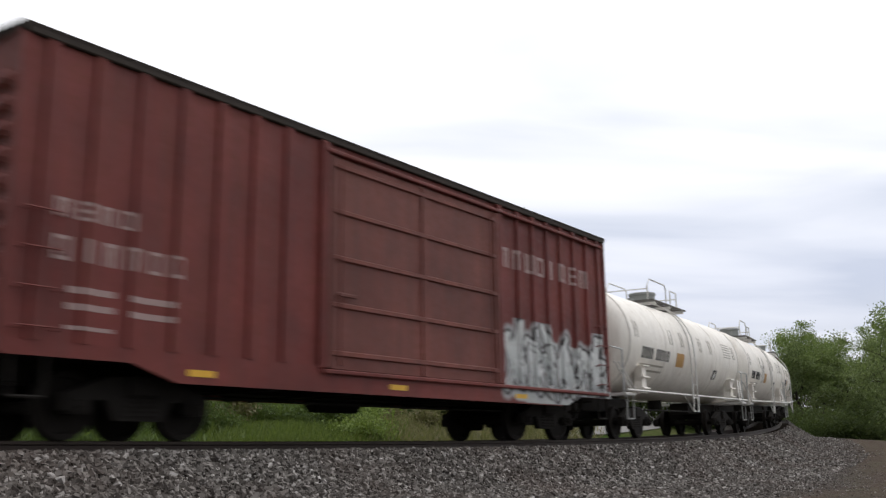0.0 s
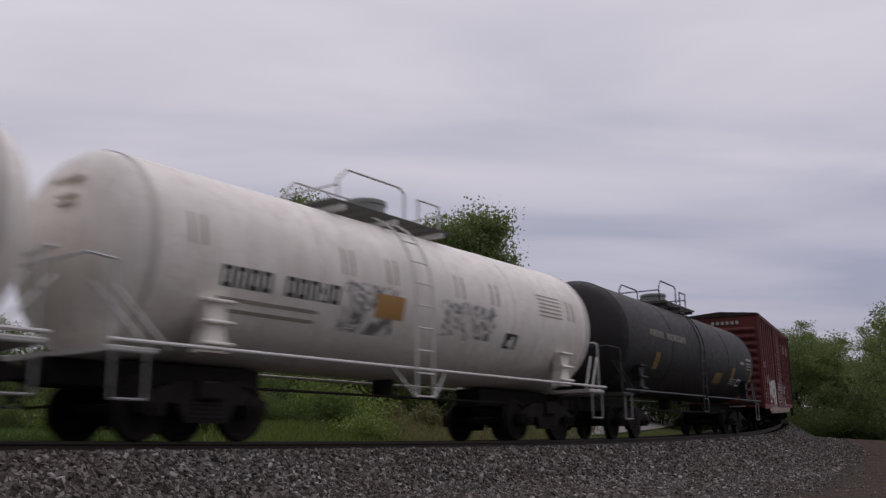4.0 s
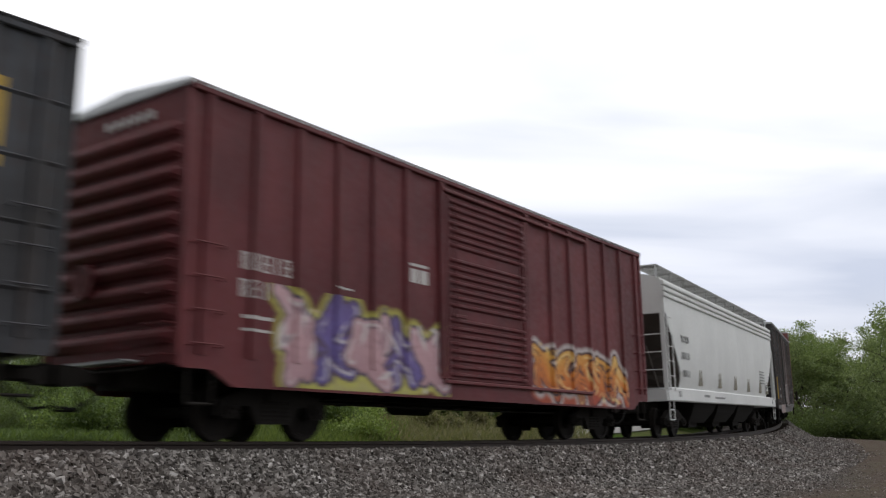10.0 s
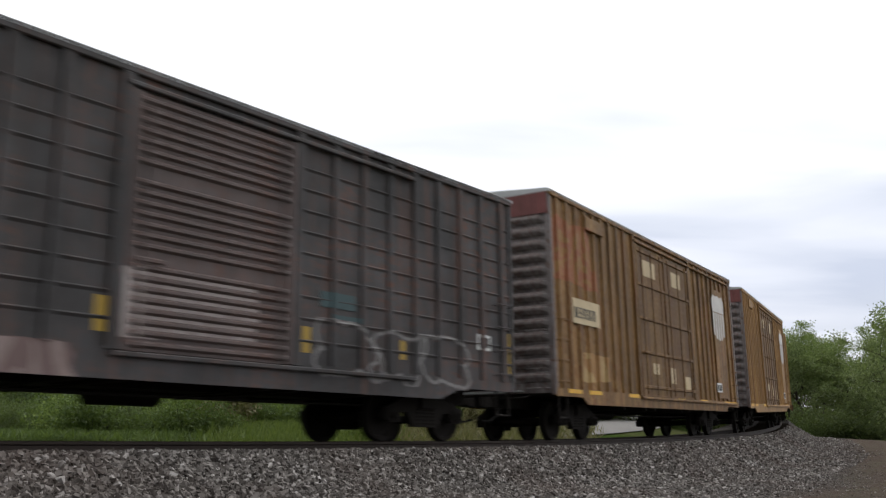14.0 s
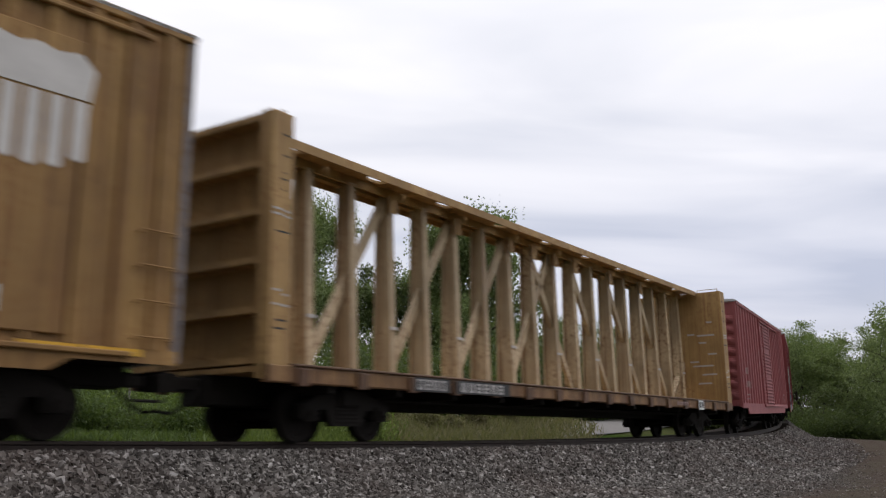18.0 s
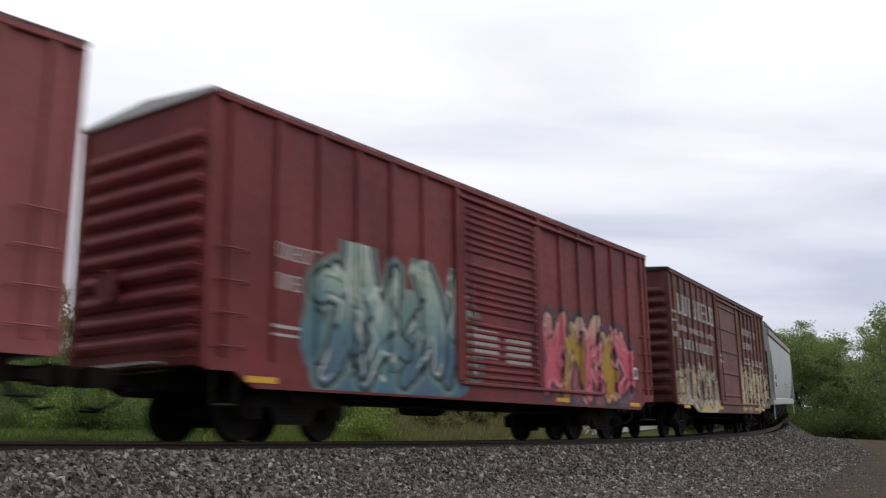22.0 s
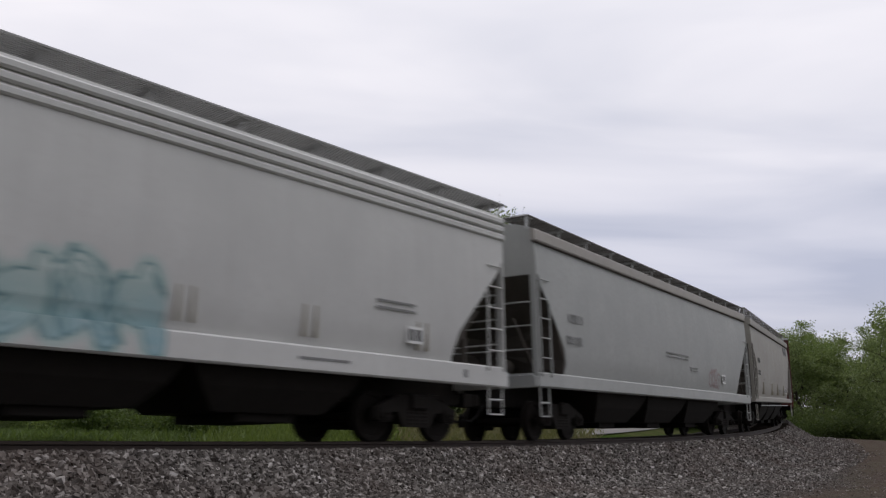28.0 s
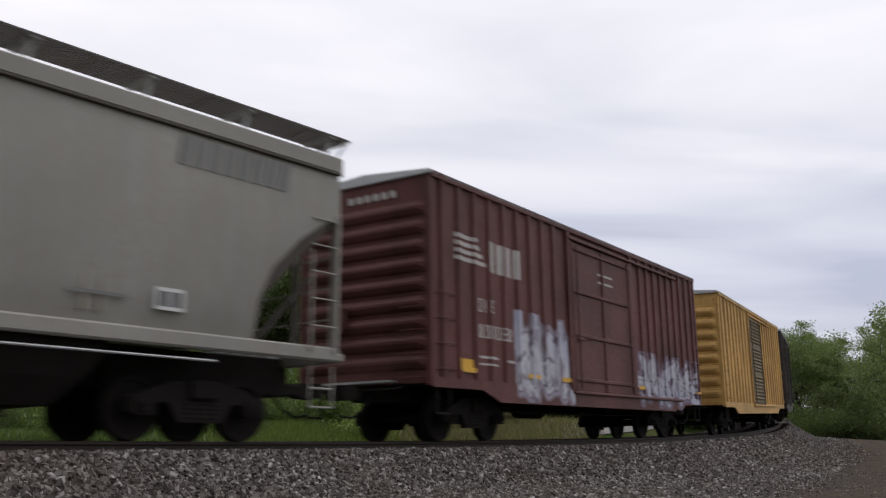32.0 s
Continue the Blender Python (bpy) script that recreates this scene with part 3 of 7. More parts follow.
def tree(name, label, height, spread, seed, leaf_mat, leaves=7000, bare=0.28, size=0.13, open_crown=0.5, clumps=0):
    rng = np.random.default_rng(seed)
    ob = thing(name, label, "tree")
    wood = Build()
    tips = []
    r0 = height * 0.021

    def limb(a, d, length, r, depth):
        pts = [Vector(a)]
        d = Vector(d).normalized()
        for k in range(3):
            d = (d + Vector(rng.normal(size=3)) * 0.16 + Vector((0, 0, 0.08))).normalized()
            pts.append(pts[-1] + d * length / 3)
        for k in range(3):
            wood.tube(pts[k], pts[k + 1], r * (1 - 0.25 * k), 6, r * (1 - 0.25 * (k + 1)), caps=False)
        if depth == 0 or length < height * 0.05:
            tips.extend(pts[1:])
            return
        if depth <= 1:
            tips.append(pts[-1])
        for k in range(3 if depth > 1 else 4):
            at = pts[1 + int(rng.integers(0, 3))]
            turn = Vector(rng.normal(size=3))
            limb(at, d * 0.7 + turn * 0.75, length * rng.uniform(0.5, 0.72), r * 0.42, depth - 1)

    trunk = [Vector((0, 0, -0.4))]
    for k in range(7):
        trunk.append(Vector((rng.normal() * 0.02 * height, rng.normal() * 0.02 * height, height * 0.82 * (k + 1) / 7)))
    for k in range(7):
        wood.tube(trunk[k], trunk[k + 1], r0 * (1 - 0.12 * k), 8, r0 * (1 - 0.12 * (k + 1)), caps=False)
    for k in range(13):
        f = bare + (0.80 - bare) * (k + rng.uniform(0, 0.6)) / 13
        i = min(6, int(f / 0.82 * 7))
        at = trunk[i].lerp(trunk[i + 1], rng.uniform(0, 1))
        ang = k * 2.4 + rng.normal() * 0.3
        wide = spread * (1.05 - 0.75 * abs(f - 0.45))
        limb(at, (math.cos(ang), math.sin(ang), 0.55 + 0.5 * f), wide * rng.uniform(0.55, 0.8), r0 * 0.42 * (1.1 - f), 2)
    tips += [trunk[-1], trunk[-1] + Vector((0, 0, height * 0.03))]
    part("trunk", wood, BARK, ob)
    tips = np.array([tuple(p) for p in tips])
    if clumps:
        tips = tips[rng.choice(len(tips), clumps, replace=False)]
    which = rng.integers(0, len(tips), leaves)
    clump = height * (0.048 if clumps else 0.032) * rng.uniform(0.5, 1.5, len(tips))
    spread_ = np.clip(rng.normal(size=(leaves, 3)), -1.5, 1.5) * (np.array([1.0, 1.0, 0.62]) if clumps else 1.0)
    pts = tips[which] + spread_ * clump[which][:, None] * (0.75 + 0.5 * (1 - open_crown))
    part("crown", quads_mesh("crown", pts, size * rng.uniform(0.6, 1.4, leaves), rng, leaf_mat), leaf_mat, ob)
    return ob


def shrub(name, label, height, spread, seed, leaf_mat, leaves=2500, size=0.09):
    rng = np.random.default_rng(seed)
    ob = thing(name, label, "bush")
    wood = Build()
    tips = []
    for k in range(16):
        a = rng.uniform(0, 2 * math.pi)
        out = spread * 0.5 * math.sqrt(rng.uniform(0.05, 1))
        top = Vector((math.cos(a) * out, math.sin(a) * out, height * rng.uniform(0.45, 1.0) * (1.1 - 0.45 * out / (spread * 0.5))))
        wood.tube((top.x * 0.2, top.y * 0.2, -0.2), top * 0.6, 0.02, 5, 0.012, caps=False)
        wood.tube(top * 0.6, top, 0.012, 5, 0.004, caps=False)
        tips += [top, top * 0.75, top * 0.5]
    part("twig_frame", wood, BARK, ob)
    tips = np.array([tuple(p) for p in tips])
    pts = tips[rng.integers(0, len(tips), leaves)] + rng.normal(size=(leaves, 3)) * np.array([spread * 0.13, spread * 0.13, height * 0.12])
    pts[:, 2] = np.abs(pts[:, 2])
    part("foliage", quads_mesh("foliage", pts, size * rng.uniform(0.6, 1.4, leaves), rng, leaf_mat), leaf_mat, ob)
    return ob


F_PIX = 784 / math.tan(radians(51.557) / 2)


def spot(column, depth):
    """A place on the ground along a bearing: column of a 1568 wide view, and metres ahead."""
    x, y = (column - 784) / F_PIX * depth, depth
    return Vector((x, y, float(field_z(np.array([x]), np.array([y]))[0])))


def plant(ob, column, depth, sink=0.0, turn=0.0, scale=1.0):
    p = spot(column, depth)
    ob.matrix_basis = pose(p.x, p.y, p.z - sink, 0, 0, turn)
    ob.scale = (scale,) * 3
    return ob


def plant_copy(ob, column, depth, sink=0.0, turn=0.0):
    p = spot(column, depth)
    return copy_thing(ob, pose(p.x, p.y, p.z - sink, 0, 0, turn))



def grove(kinds, rows):
    """Copies of the first trees: rows of kind, column, metres ahead, scale."""
    rng = random.Random(7)
    for kind, column, depth, size in rows:
        t = plant_copy(kinds[kind], column, depth, 0.1, rng.uniform(0, 360))
        t.scale = (size, size, size * rng.uniform(0.94, 1.06))


oak = plant(tree("tree", "tall oak in fresh spring leaf with an airy crown", 15.0, 4.5, 11, LEAF_WOOD, 42000, 0.22, 0.095, open_crown=0.5), 530, 62)
broad_tree = plant(tree("tree", "broad tree with a dense green crown", 14.4, 4.8, 12, LEAF_WOOD, 62000, 0.15, 0.105, open_crown=0.0), 822, 64)
round_tree = plant(tree("tree", "rounded tree with a dark green crown", 9.6, 4.4, 13, LEAF_DEEP, 27000, 0.10, 0.10, open_crown=0.2), 425, 62)
young_tree = plant(tree("tree", "young tree with bright green leaves", 8.5, 4.0, 14, LEAF_WOOD, 20000, 0.08, 0.085, open_crown=0.3), 160, 64)
edge_tree = plant(tree("tree", "woodland edge tree with sky showing through its crown", 12.4, 4.4, 15, LEAF_EDGE, 9500, 0.22, 0.105, open_crown=0.9), 1412, 110)
airy_tree = plant(tree("tree", "airy pale green tree at the wood's edge", 9.0, 4.2, 16, LEAF_EDGE, 7500, 0.06, 0.085, open_crown=0.8), 1605, 92)
canopy_tree = plant(tree("tree", "tall woodland tree with bare limbs under a clumped crown", 14.2, 3.8, 17, LEAF_CANOPY, 15000, 0.46, 0.10, open_crown=0.5, clumps=60), 1418, 112)
thicket_tree = plant(tree("tree", "low shaded tree in the understory of the wood", 8.0, 3.6, 18, LEAF_EDGE, 9000, 0.10, 0.10, open_crown=0.6, clumps=60), 1440, 118)
KINDS = {"canopy": canopy_tree, "thicket": thicket_tree, "oak": oak, "broad": broad_tree, "round": round_tree, "young": young_tree, "edge": edge_tree, "airy": airy_tree}
grove(KINDS, [
    ("round", 350, 63, 0.72), ("round", 485, 66, 1.12), ("edge", 610, 66, 0.85), ("round", 690, 67, 0.95), ("broad", 760, 70, 0.8), ("round", 905, 70, 0.75),
    ("round", 960, 62, 0.55), ("young", 1010, 58, 0.7), ("young", 1080, 62, 0.65), ("edge", 1150, 70, 0.5), ("young", 1230, 75, 0.65), ("round", 1300, 85, 0.6),
    ("young", 60, 66, 0.7), ("young", -30, 64, 0.75), ("young", 215, 72, 0.8),
    ("canopy", 1452, 116, 0.98), ("canopy", 1398, 118, 1.0), ("canopy", 1482, 114, 0.9), ("airy", 1498, 112, 1.05), ("edge", 1512, 118, 0.9), ("airy", 1528, 108, 1.1), ("canopy", 1548, 112, 0.95), ("airy", 1562, 100, 1.3),
    ("thicket", 1432, 122, 0.5), ("thicket", 1472, 106, 0.5), ("thicket", 1505, 112, 0.6), ("thicket", 1530, 100, 0.62), ("thicket", 1575, 96, 0.75), ("edge", 1590, 106, 1.12), ("edge", 1615, 100, 1.25), ("airy", 1605, 92, 1.5), ("edge", 1650, 100, 1.2),
    ("thicket", 1520, 124, 0.8), ("thicket", 1396, 124, 0.62), ("thicket", 1416, 119, 0.55), ("thicket", 1445, 121, 0.6), ("thicket", 1476, 120, 0.66), ("thicket", 1404, 129, 0.62), ("thicket", 1435, 130, 0.66), ("thicket", 1466, 130, 0.66), ("thicket", 1495, 126, 0.75), ("thicket", 1545, 118, 0.75), ("thicket", 1378, 130, 0.7), ("canopy", 1428, 126, 0.98), ("canopy", 1466, 124, 0.92)])
bush = plant(shrub("bush", "dense green hedge bush beyond the rails", 3.6, 4.4, 21, LEAF_DEEP, 8000, 0.075), 60, 44)
light_bush = plant(shrub("bush", "bright green leafy bush beyond the rails", 2.2, 3.2, 22, LEAF_BRIGHT, 4000, 0.075), 310, 31)
spring_bush = plant(shrub("bush", "spring green scrub bush beyond the rails", 2.8, 3.6, 23, LEAF_SPRING, 7000, 0.07), 560, 38)
tuft = plant(shrub("straw_tuft", "tuft of tall dry straw grass", 1.7, 1.6, 24, STRAW, 5000, 0.06), 402, 25)
SCRUB = {"bush": bush, "light": light_bush, "spring": spring_bush, "tuft": tuft}
rows = []
rng_s = random.Random(5)
for k in range(26):
    col = -80 + 54 * k
    rows.append((rng_s.choice(("bush", "bush", "spring")), col + rng_s.uniform(-20, 20), 47 + rng_s.uniform(-3, 6) + max(0, col - 900) * 0.03, rng_s.uniform(1.0, 1.45)))
for k in range(19):
    col = -60 + 52 * k
    rows.append((rng_s.choice(("spring", "light", "bush", "spring")), col + rng_s.uniform(-18, 18), 37 + rng_s.uniform(-3, 4), rng_s.uniform(0.7, 1.05)))
for k in range(16):
    col = 1370 + 17 * k
    rows.append((rng_s.choice(("bush", "spring", "bush")), col + rng_s.uniform(-8, 8), 104 - 0.04 * (col - 1370) + rng_s.uniform(-4, 4), rng_s.uniform(0.9, 1.3)))
for k in range(22):
    rows.append((rng_s.choice(("spring", "light", "bush", "spring")), -40 + 32 * k + rng_s.uniform(-14, 14), 25 + rng_s.uniform(-2.5, 4), rng_s.uniform(0.24, 0.55)))
rows += [("tuft", 378, 24, 0.62), ("tuft", 402, 26, 0.5), ("tuft", 840, 33, 0.6), ("tuft", 900, 36, 0.55), ("tuft", 800, 31, 0.45), ("light", 315, 28, 0.62), ("light", 285, 29, 0.5), ("light", 345, 30, 0.55), ("tuft", 760, 30, 0.6), ("tuft", 700, 33, 0.6), ("light", 600, 30, 0.8), ("light", 640, 31, 0.7), ("spring", 120, 33, 0.8), ("bush", 30, 33, 0.75), ("spring", 180, 35, 0.8), ("light", 450, 34, 0.7)]
grove(SCRUB, rows)


def grass(name, label, columns, depths, count, tall, mat, seed):
    rng = np.random.default_rng(seed)
    depth = rng.uniform(depths[0], depths[1], count)
    middle, half = (columns[0] + columns[1]) / 2, (columns[1] - columns[0]) / 2
    px = (middle + half * (rng.uniform(-1, 1, count) + rng.uniform(-0.45, 0.45, count)) - 784) / F_PIX * depth
    pz = field_z(px, depth)
    size = tall * rng.uniform(0.5, 1.2, count)
    pts = np.stack([px, depth, pz + size * 0.8], 1)
    me = quads_mesh(name, pts, size, rng, mat, upright=0.75, slim=0.10)
    return tagged(new(name, me), label, "grass", kind="stuff")


grass("grass", "fresh bright green grass on the bank", (420, 680), (19, 31), 30000, 0.24, BLADE, 31)
grass("grass", "mixed rough grass along the far bank", (-120, 440), (20, 34), 20000, 0.16, LEAF_SPRING, 32)
grass("dry_grass", "straw coloured grass on the far bank", (690, 1000), (22, 44), 24000, 0.26, STRAW, 33)
grass("grass", "rough green grass below the wood", (1440, 1640), (84, 98), 6000, 0.4, LEAF_SPRING, 34)


def far_road():
    verts, faces = [], []
    ss = steps((19, 84, 66))
    qs = (5.2, 6.4, 7.8, 9.2)
    for s in ss:
        for q in qs:
            p = on_track(float(s), q)
            verts.append((p.x, p.y, float(field_z(np.array([p.x]), np.array([p.y]))[0]) + 0.05))
    w = len(qs)
    for r in range(len(ss) - 1):
        for c in range(w - 1):
            faces.append((r * w + c, r * w + c + 1, (r + 1) * w + c + 1, (r + 1) * w + c))
    me = bpy.data.meshes.new("service_road")
    me.from_pydata(verts, [], faces)
    me.shade_smooth()
    me.materials.append(plain("pale_gravel_road", (0.22, 0.21, 0.20), 0.95, 0, 0.25, 8.0, 0.5))
    return tagged(new("service_road", me), "pale gravel service road on the inside of the curve", "road", kind="structure")


far_road()
post_ob = thing("marker_post", "thin pale marker post in the scrub", "post")
part("stake", Build().tube((0, 0, -0.3), (0, 0, 1.5), 0.04, 8, 0.035), plain("weathered_post", (0.35, 0.33, 0.3), 0.8), post_ob)
part("cap", Build().tube((0, 0, 1.5), (0, 0, 1.56), 0.05, 8), GALV, post_ob)
plant(post_ob, 238, 29)
# ---- rolling stock ----
WHEEL_R = 0.43
wheelset_build = Build()
for sy in (-1, 1):
    wheelset_build.spin([(0, 0.0), (0, 0.10), (0.02 * sy, 0.12), (0.015 * sy, 0.34), (0.05 * sy, 0.36), (0.05 * sy, WHEEL_R), (-0.055 * sy, WHEEL_R + 0.005), (-0.06 * sy, WHEEL_R + 0.028), (-0.085 * sy, WHEEL_R + 0.028), (-0.085 * sy, 0.36), (-0.03 * sy, 0.34), (-0.02 * sy, 0.12)], (0, 0.755 * sy, 0), "y", 24)
    wheelset_build.tube((0, 0.755 * sy, 0), (0, 1.165 * sy, 0), 0.075, 10)
    for k in range(3):
        c = (0.045 * math.cos(2.094 * k), 1.16 * sy, 0.045 * math.sin(2.094 * k))
        wheelset_build.tube(c, (c[0], 1.19 * sy, c[2]), 0.017, 6)
wheelset_build.tube((0, -0.75, 0), (0, 0.75, 0), 0.085, 10)
WHEELSET = wheelset_build.mesh("wheelset", WHEEL)
fb = Build()
fb.prism([(-1.12, 0.36), (-1.12, 0.56), (-0.95, 0.62), (-0.45, 0.80), (0.45, 0.80), (0.95, 0.62), (1.12, 0.56), (1.12, 0.36), (0.72, 0.36), (0.70, 0.50), (0.52, 0.50), (0.36, 0.24), (-0.36, 0.24), (-0.52, 0.50), (-0.70, 0.50), (-0.72, 0.36)], -0.07, 0.07)
for sx in (-0.9, 0.9):
    fb.box(sx - 0.15, sx + 0.15, -0.11, 0.05, 0.32, 0.56)
    fb.tube((sx, -0.14, WHEEL_R), (sx, -0.05, WHEEL_R), 0.10, 10)
FRAME_MESH = fb.mesh("side_frame", UNDER)
sb = Build()
sb.spin([(0.0, 0.0)] + [(0.031 * k, 0.085 if k % 2 else 0.068) for k in range(10)] + [(0.28, 0.0)], (0, -0.02, 0.28), "z", 10)
SPRINGS = sb.mesh("spring", UNDER)
BOLSTER = Build().slab(-0.2, 0.2, -1.15, 1.15, 0.55, 0.82, 0.03).mesh("bolster", UNDER)
cb = Build()
cb.slab(-0.05, 0.62, -0.10, 0.10, 0.76, 0.96, 0.03)
cb.prism([(-0.42, 0.72), (-0.42, 1.0), (-0.05, 0.98), (-0.05, 0.74)], -0.20, 0.06)
cb.prism([(-0.46, 0.74), (-0.46, 0.98), (-0.30, 0.98), (-0.30, 0.74)], -0.02, 0.2)
COUPLER = cb.mesh("coupler", UNDER)
hb = Build()
hb.pipe([(0.1, -0.3, 0.78), (-0.1, -0.28, 0.55), (-0.3, -0.18, 0.42), (-0.5, -0.1, 0.46)], 0.025)
AIR_HOSE = hb.mesh("air_hose", BLACKENED)
WHEELS = []


def running_gear(car, L, inset, off=0.0):
    """Trucks, wheels, couplers and hoses. inset: truck centre from the body's end; off: how far the whole is set along the car later."""
    for sx in (-1, 1):
        cx = sx * (L / 2 - inset)
        part("bolster", BOLSTER, UNDER, car).location = (cx, 0, 0)
        for sy in (-1, 1):
            f = part("side_frame", FRAME_MESH, UNDER, car)
            f.matrix_basis = pose(cx, sy * 1.0, 0, 0, 0, 0 if sy < 0 else 180)
            for dx in (-0.2, 0.0, 0.2):
                part("spring", SPRINGS, UNDER, car).location = (cx + dx, sy * 1.0, 0)
        for dx in (-0.9, 0.9):
            w = part("wheelset", WHEELSET, WHEEL, car)
            w.location = (cx + dx, 0, WHEEL_R)
            WHEELS.append((w, cx + dx + off))
        c = part("coupler", COUPLER, UNDER, car)
        c.matrix_basis = pose(sx * (L / 2 + 0.42), 0, 0, 0, 0, 180 if sx > 0 else 0)
        c = part("air_hose", AIR_HOSE, BLACKENED, car)
        c.matrix_basis = pose(sx * (L / 2 + 0.3), 0, 0, 0, 0, 180 if sx > 0 else 0)


SKINS = {}


def skin(car, x, z):
    """How far the near side of a car stands out from its middle at x and z: wall, posts, seams, sill."""
    k = SKINS[car.name]
    if "shape" in k:
        side = np.interp(z, [p[1] for p in k["shape"]], [p[0] for p in k["shape"]])
        return np.where(z < k["sill"], 1.53, side)
    x, z = np.broadcast_arrays(np.asarray(x, float), np.asarray(z, float))
    out = np.zeros(x.shape)
    for px in k["posts"]:
        out = np.maximum(out, np.clip((k["half"] - np.abs(x - px)) / (k["half"] * 0.28), 0, 1) * 0.055)
    for sz in k["seams"]:
        out = np.maximum(out, np.clip(np.minimum((z - sz + 0.05) / 0.04, (sz + 0.012 - z) / 0.022), 0, 1) * 0.022)
    out = np.where(z > 1.12, out, 0.035)
    d0, d1 = k["door"]
    return 1.52 + np.where((x > d0 - 0.02) & (x < d1 + 0.02), 0.045, out)


def breaks(car, x0, x1):
    k = SKINS[car.name]
    cuts = [px + f * k["half"] for px in k.get("posts", ()) for f in (-1, -0.72, 0.72, 1)]
    return sorted({x0, x1, *(c for c in cuts if x0 < c < x1)})


def stuck(b, car, x0, x1, z0, z1, y=None):
    """A thin painted bar on the near side; it goes over the posts unless y is given."""
    if y is not None or car.name not in SKINS:
        y = -1.527 if y is None else y
        return b.box(x0, x1, y - 0.003, y + 0.004, z0, z1)
    rings = []
    for x in breaks(car, x0, x1):
        f = -float(np.max(skin(car, x, np.array([z0, (z0 + z1) / 2, z1]))))
        rings.append([(x, f - 0.004, z0), (x, f - 0.004, z1), (x, f + 0.006, z1), (x, f + 0.006, z0)])
    return b.loft(rings, True, True)


def letters(car, text_len, x, z, h, mat, y=None, fill=0.62, gap=0.3, name="lettering", width=None):
    """A row of plain block marks, each the size of a character."""
    if width:
        fill = (width / text_len) / h * 0.66
        gap = fill * 0.52
    w = h * fill
    t = min(h, w) * 0.21
    rng = random.Random(int(abs(x) * 100) + text_len)
    ring = ((0, t, 0, h), (w - t, w, 0, h), (t, w - t, h - t, h), (t, w - t, 0, t))
    marks = (ring, ring + ((t, w - t, (h - t) / 2, (h + t) / 2),), ((0, t, 0, h), (w - t, w, 0, h), (t, w - t, 0, t), ((w - t) / 2, (w + t) / 2, t, h)), ((w * 0.34, w * 0.66, 0, h),), ring[:3] + (((w - t) / 2, (w + t) / 2, 0, h - t),))
    for k in range(text_len):
        block = Build()
        a = x + k * (w + h * gap)
        for x0, x1, z0, z1 in rng.choice(marks):
            stuck(block, car, a + x0, a + x1, z + z0, z + z1, y)
        part(name, block, mat, car)


def bars(car, boxes, mat, y=None, name="marking", label=""):
    """Plain painted bars, each a part of its own."""
    for x0, x1, z0, z1 in boxes:
        part(name, stuck(Build(), car, x0, x1, z0, z1, y), mat, car, label)


# ---- sprayed pieces ----
def fade_edge(d, at, soft=0.025):
    return np.clip((at - d) / soft + 0.5, 0, 1)


def over(rgba, colour, alpha):
    """Lays a coat of a colour with its cover on what is there."""
    colour = np.broadcast_to(np.asarray(colour, float), rgba[..., :3].shape)
    old = rgba[..., 3:] * (1 - alpha[..., None])
    total = np.maximum(old + alpha[..., None], 1e-6)
    rgba[..., :3] = (rgba[..., :3] * old + colour * alpha[..., None]) / total
    rgba[..., 3] = np.minimum(1, rgba[..., 3] * (1 - alpha) + alpha)


def shades(stops, f):
    stops = np.array(stops, float)
    at = np.linspace(0, 1, len(stops))
    return np.stack([np.interp(f, at, stops[:, k]) for k in range(3)], -1)


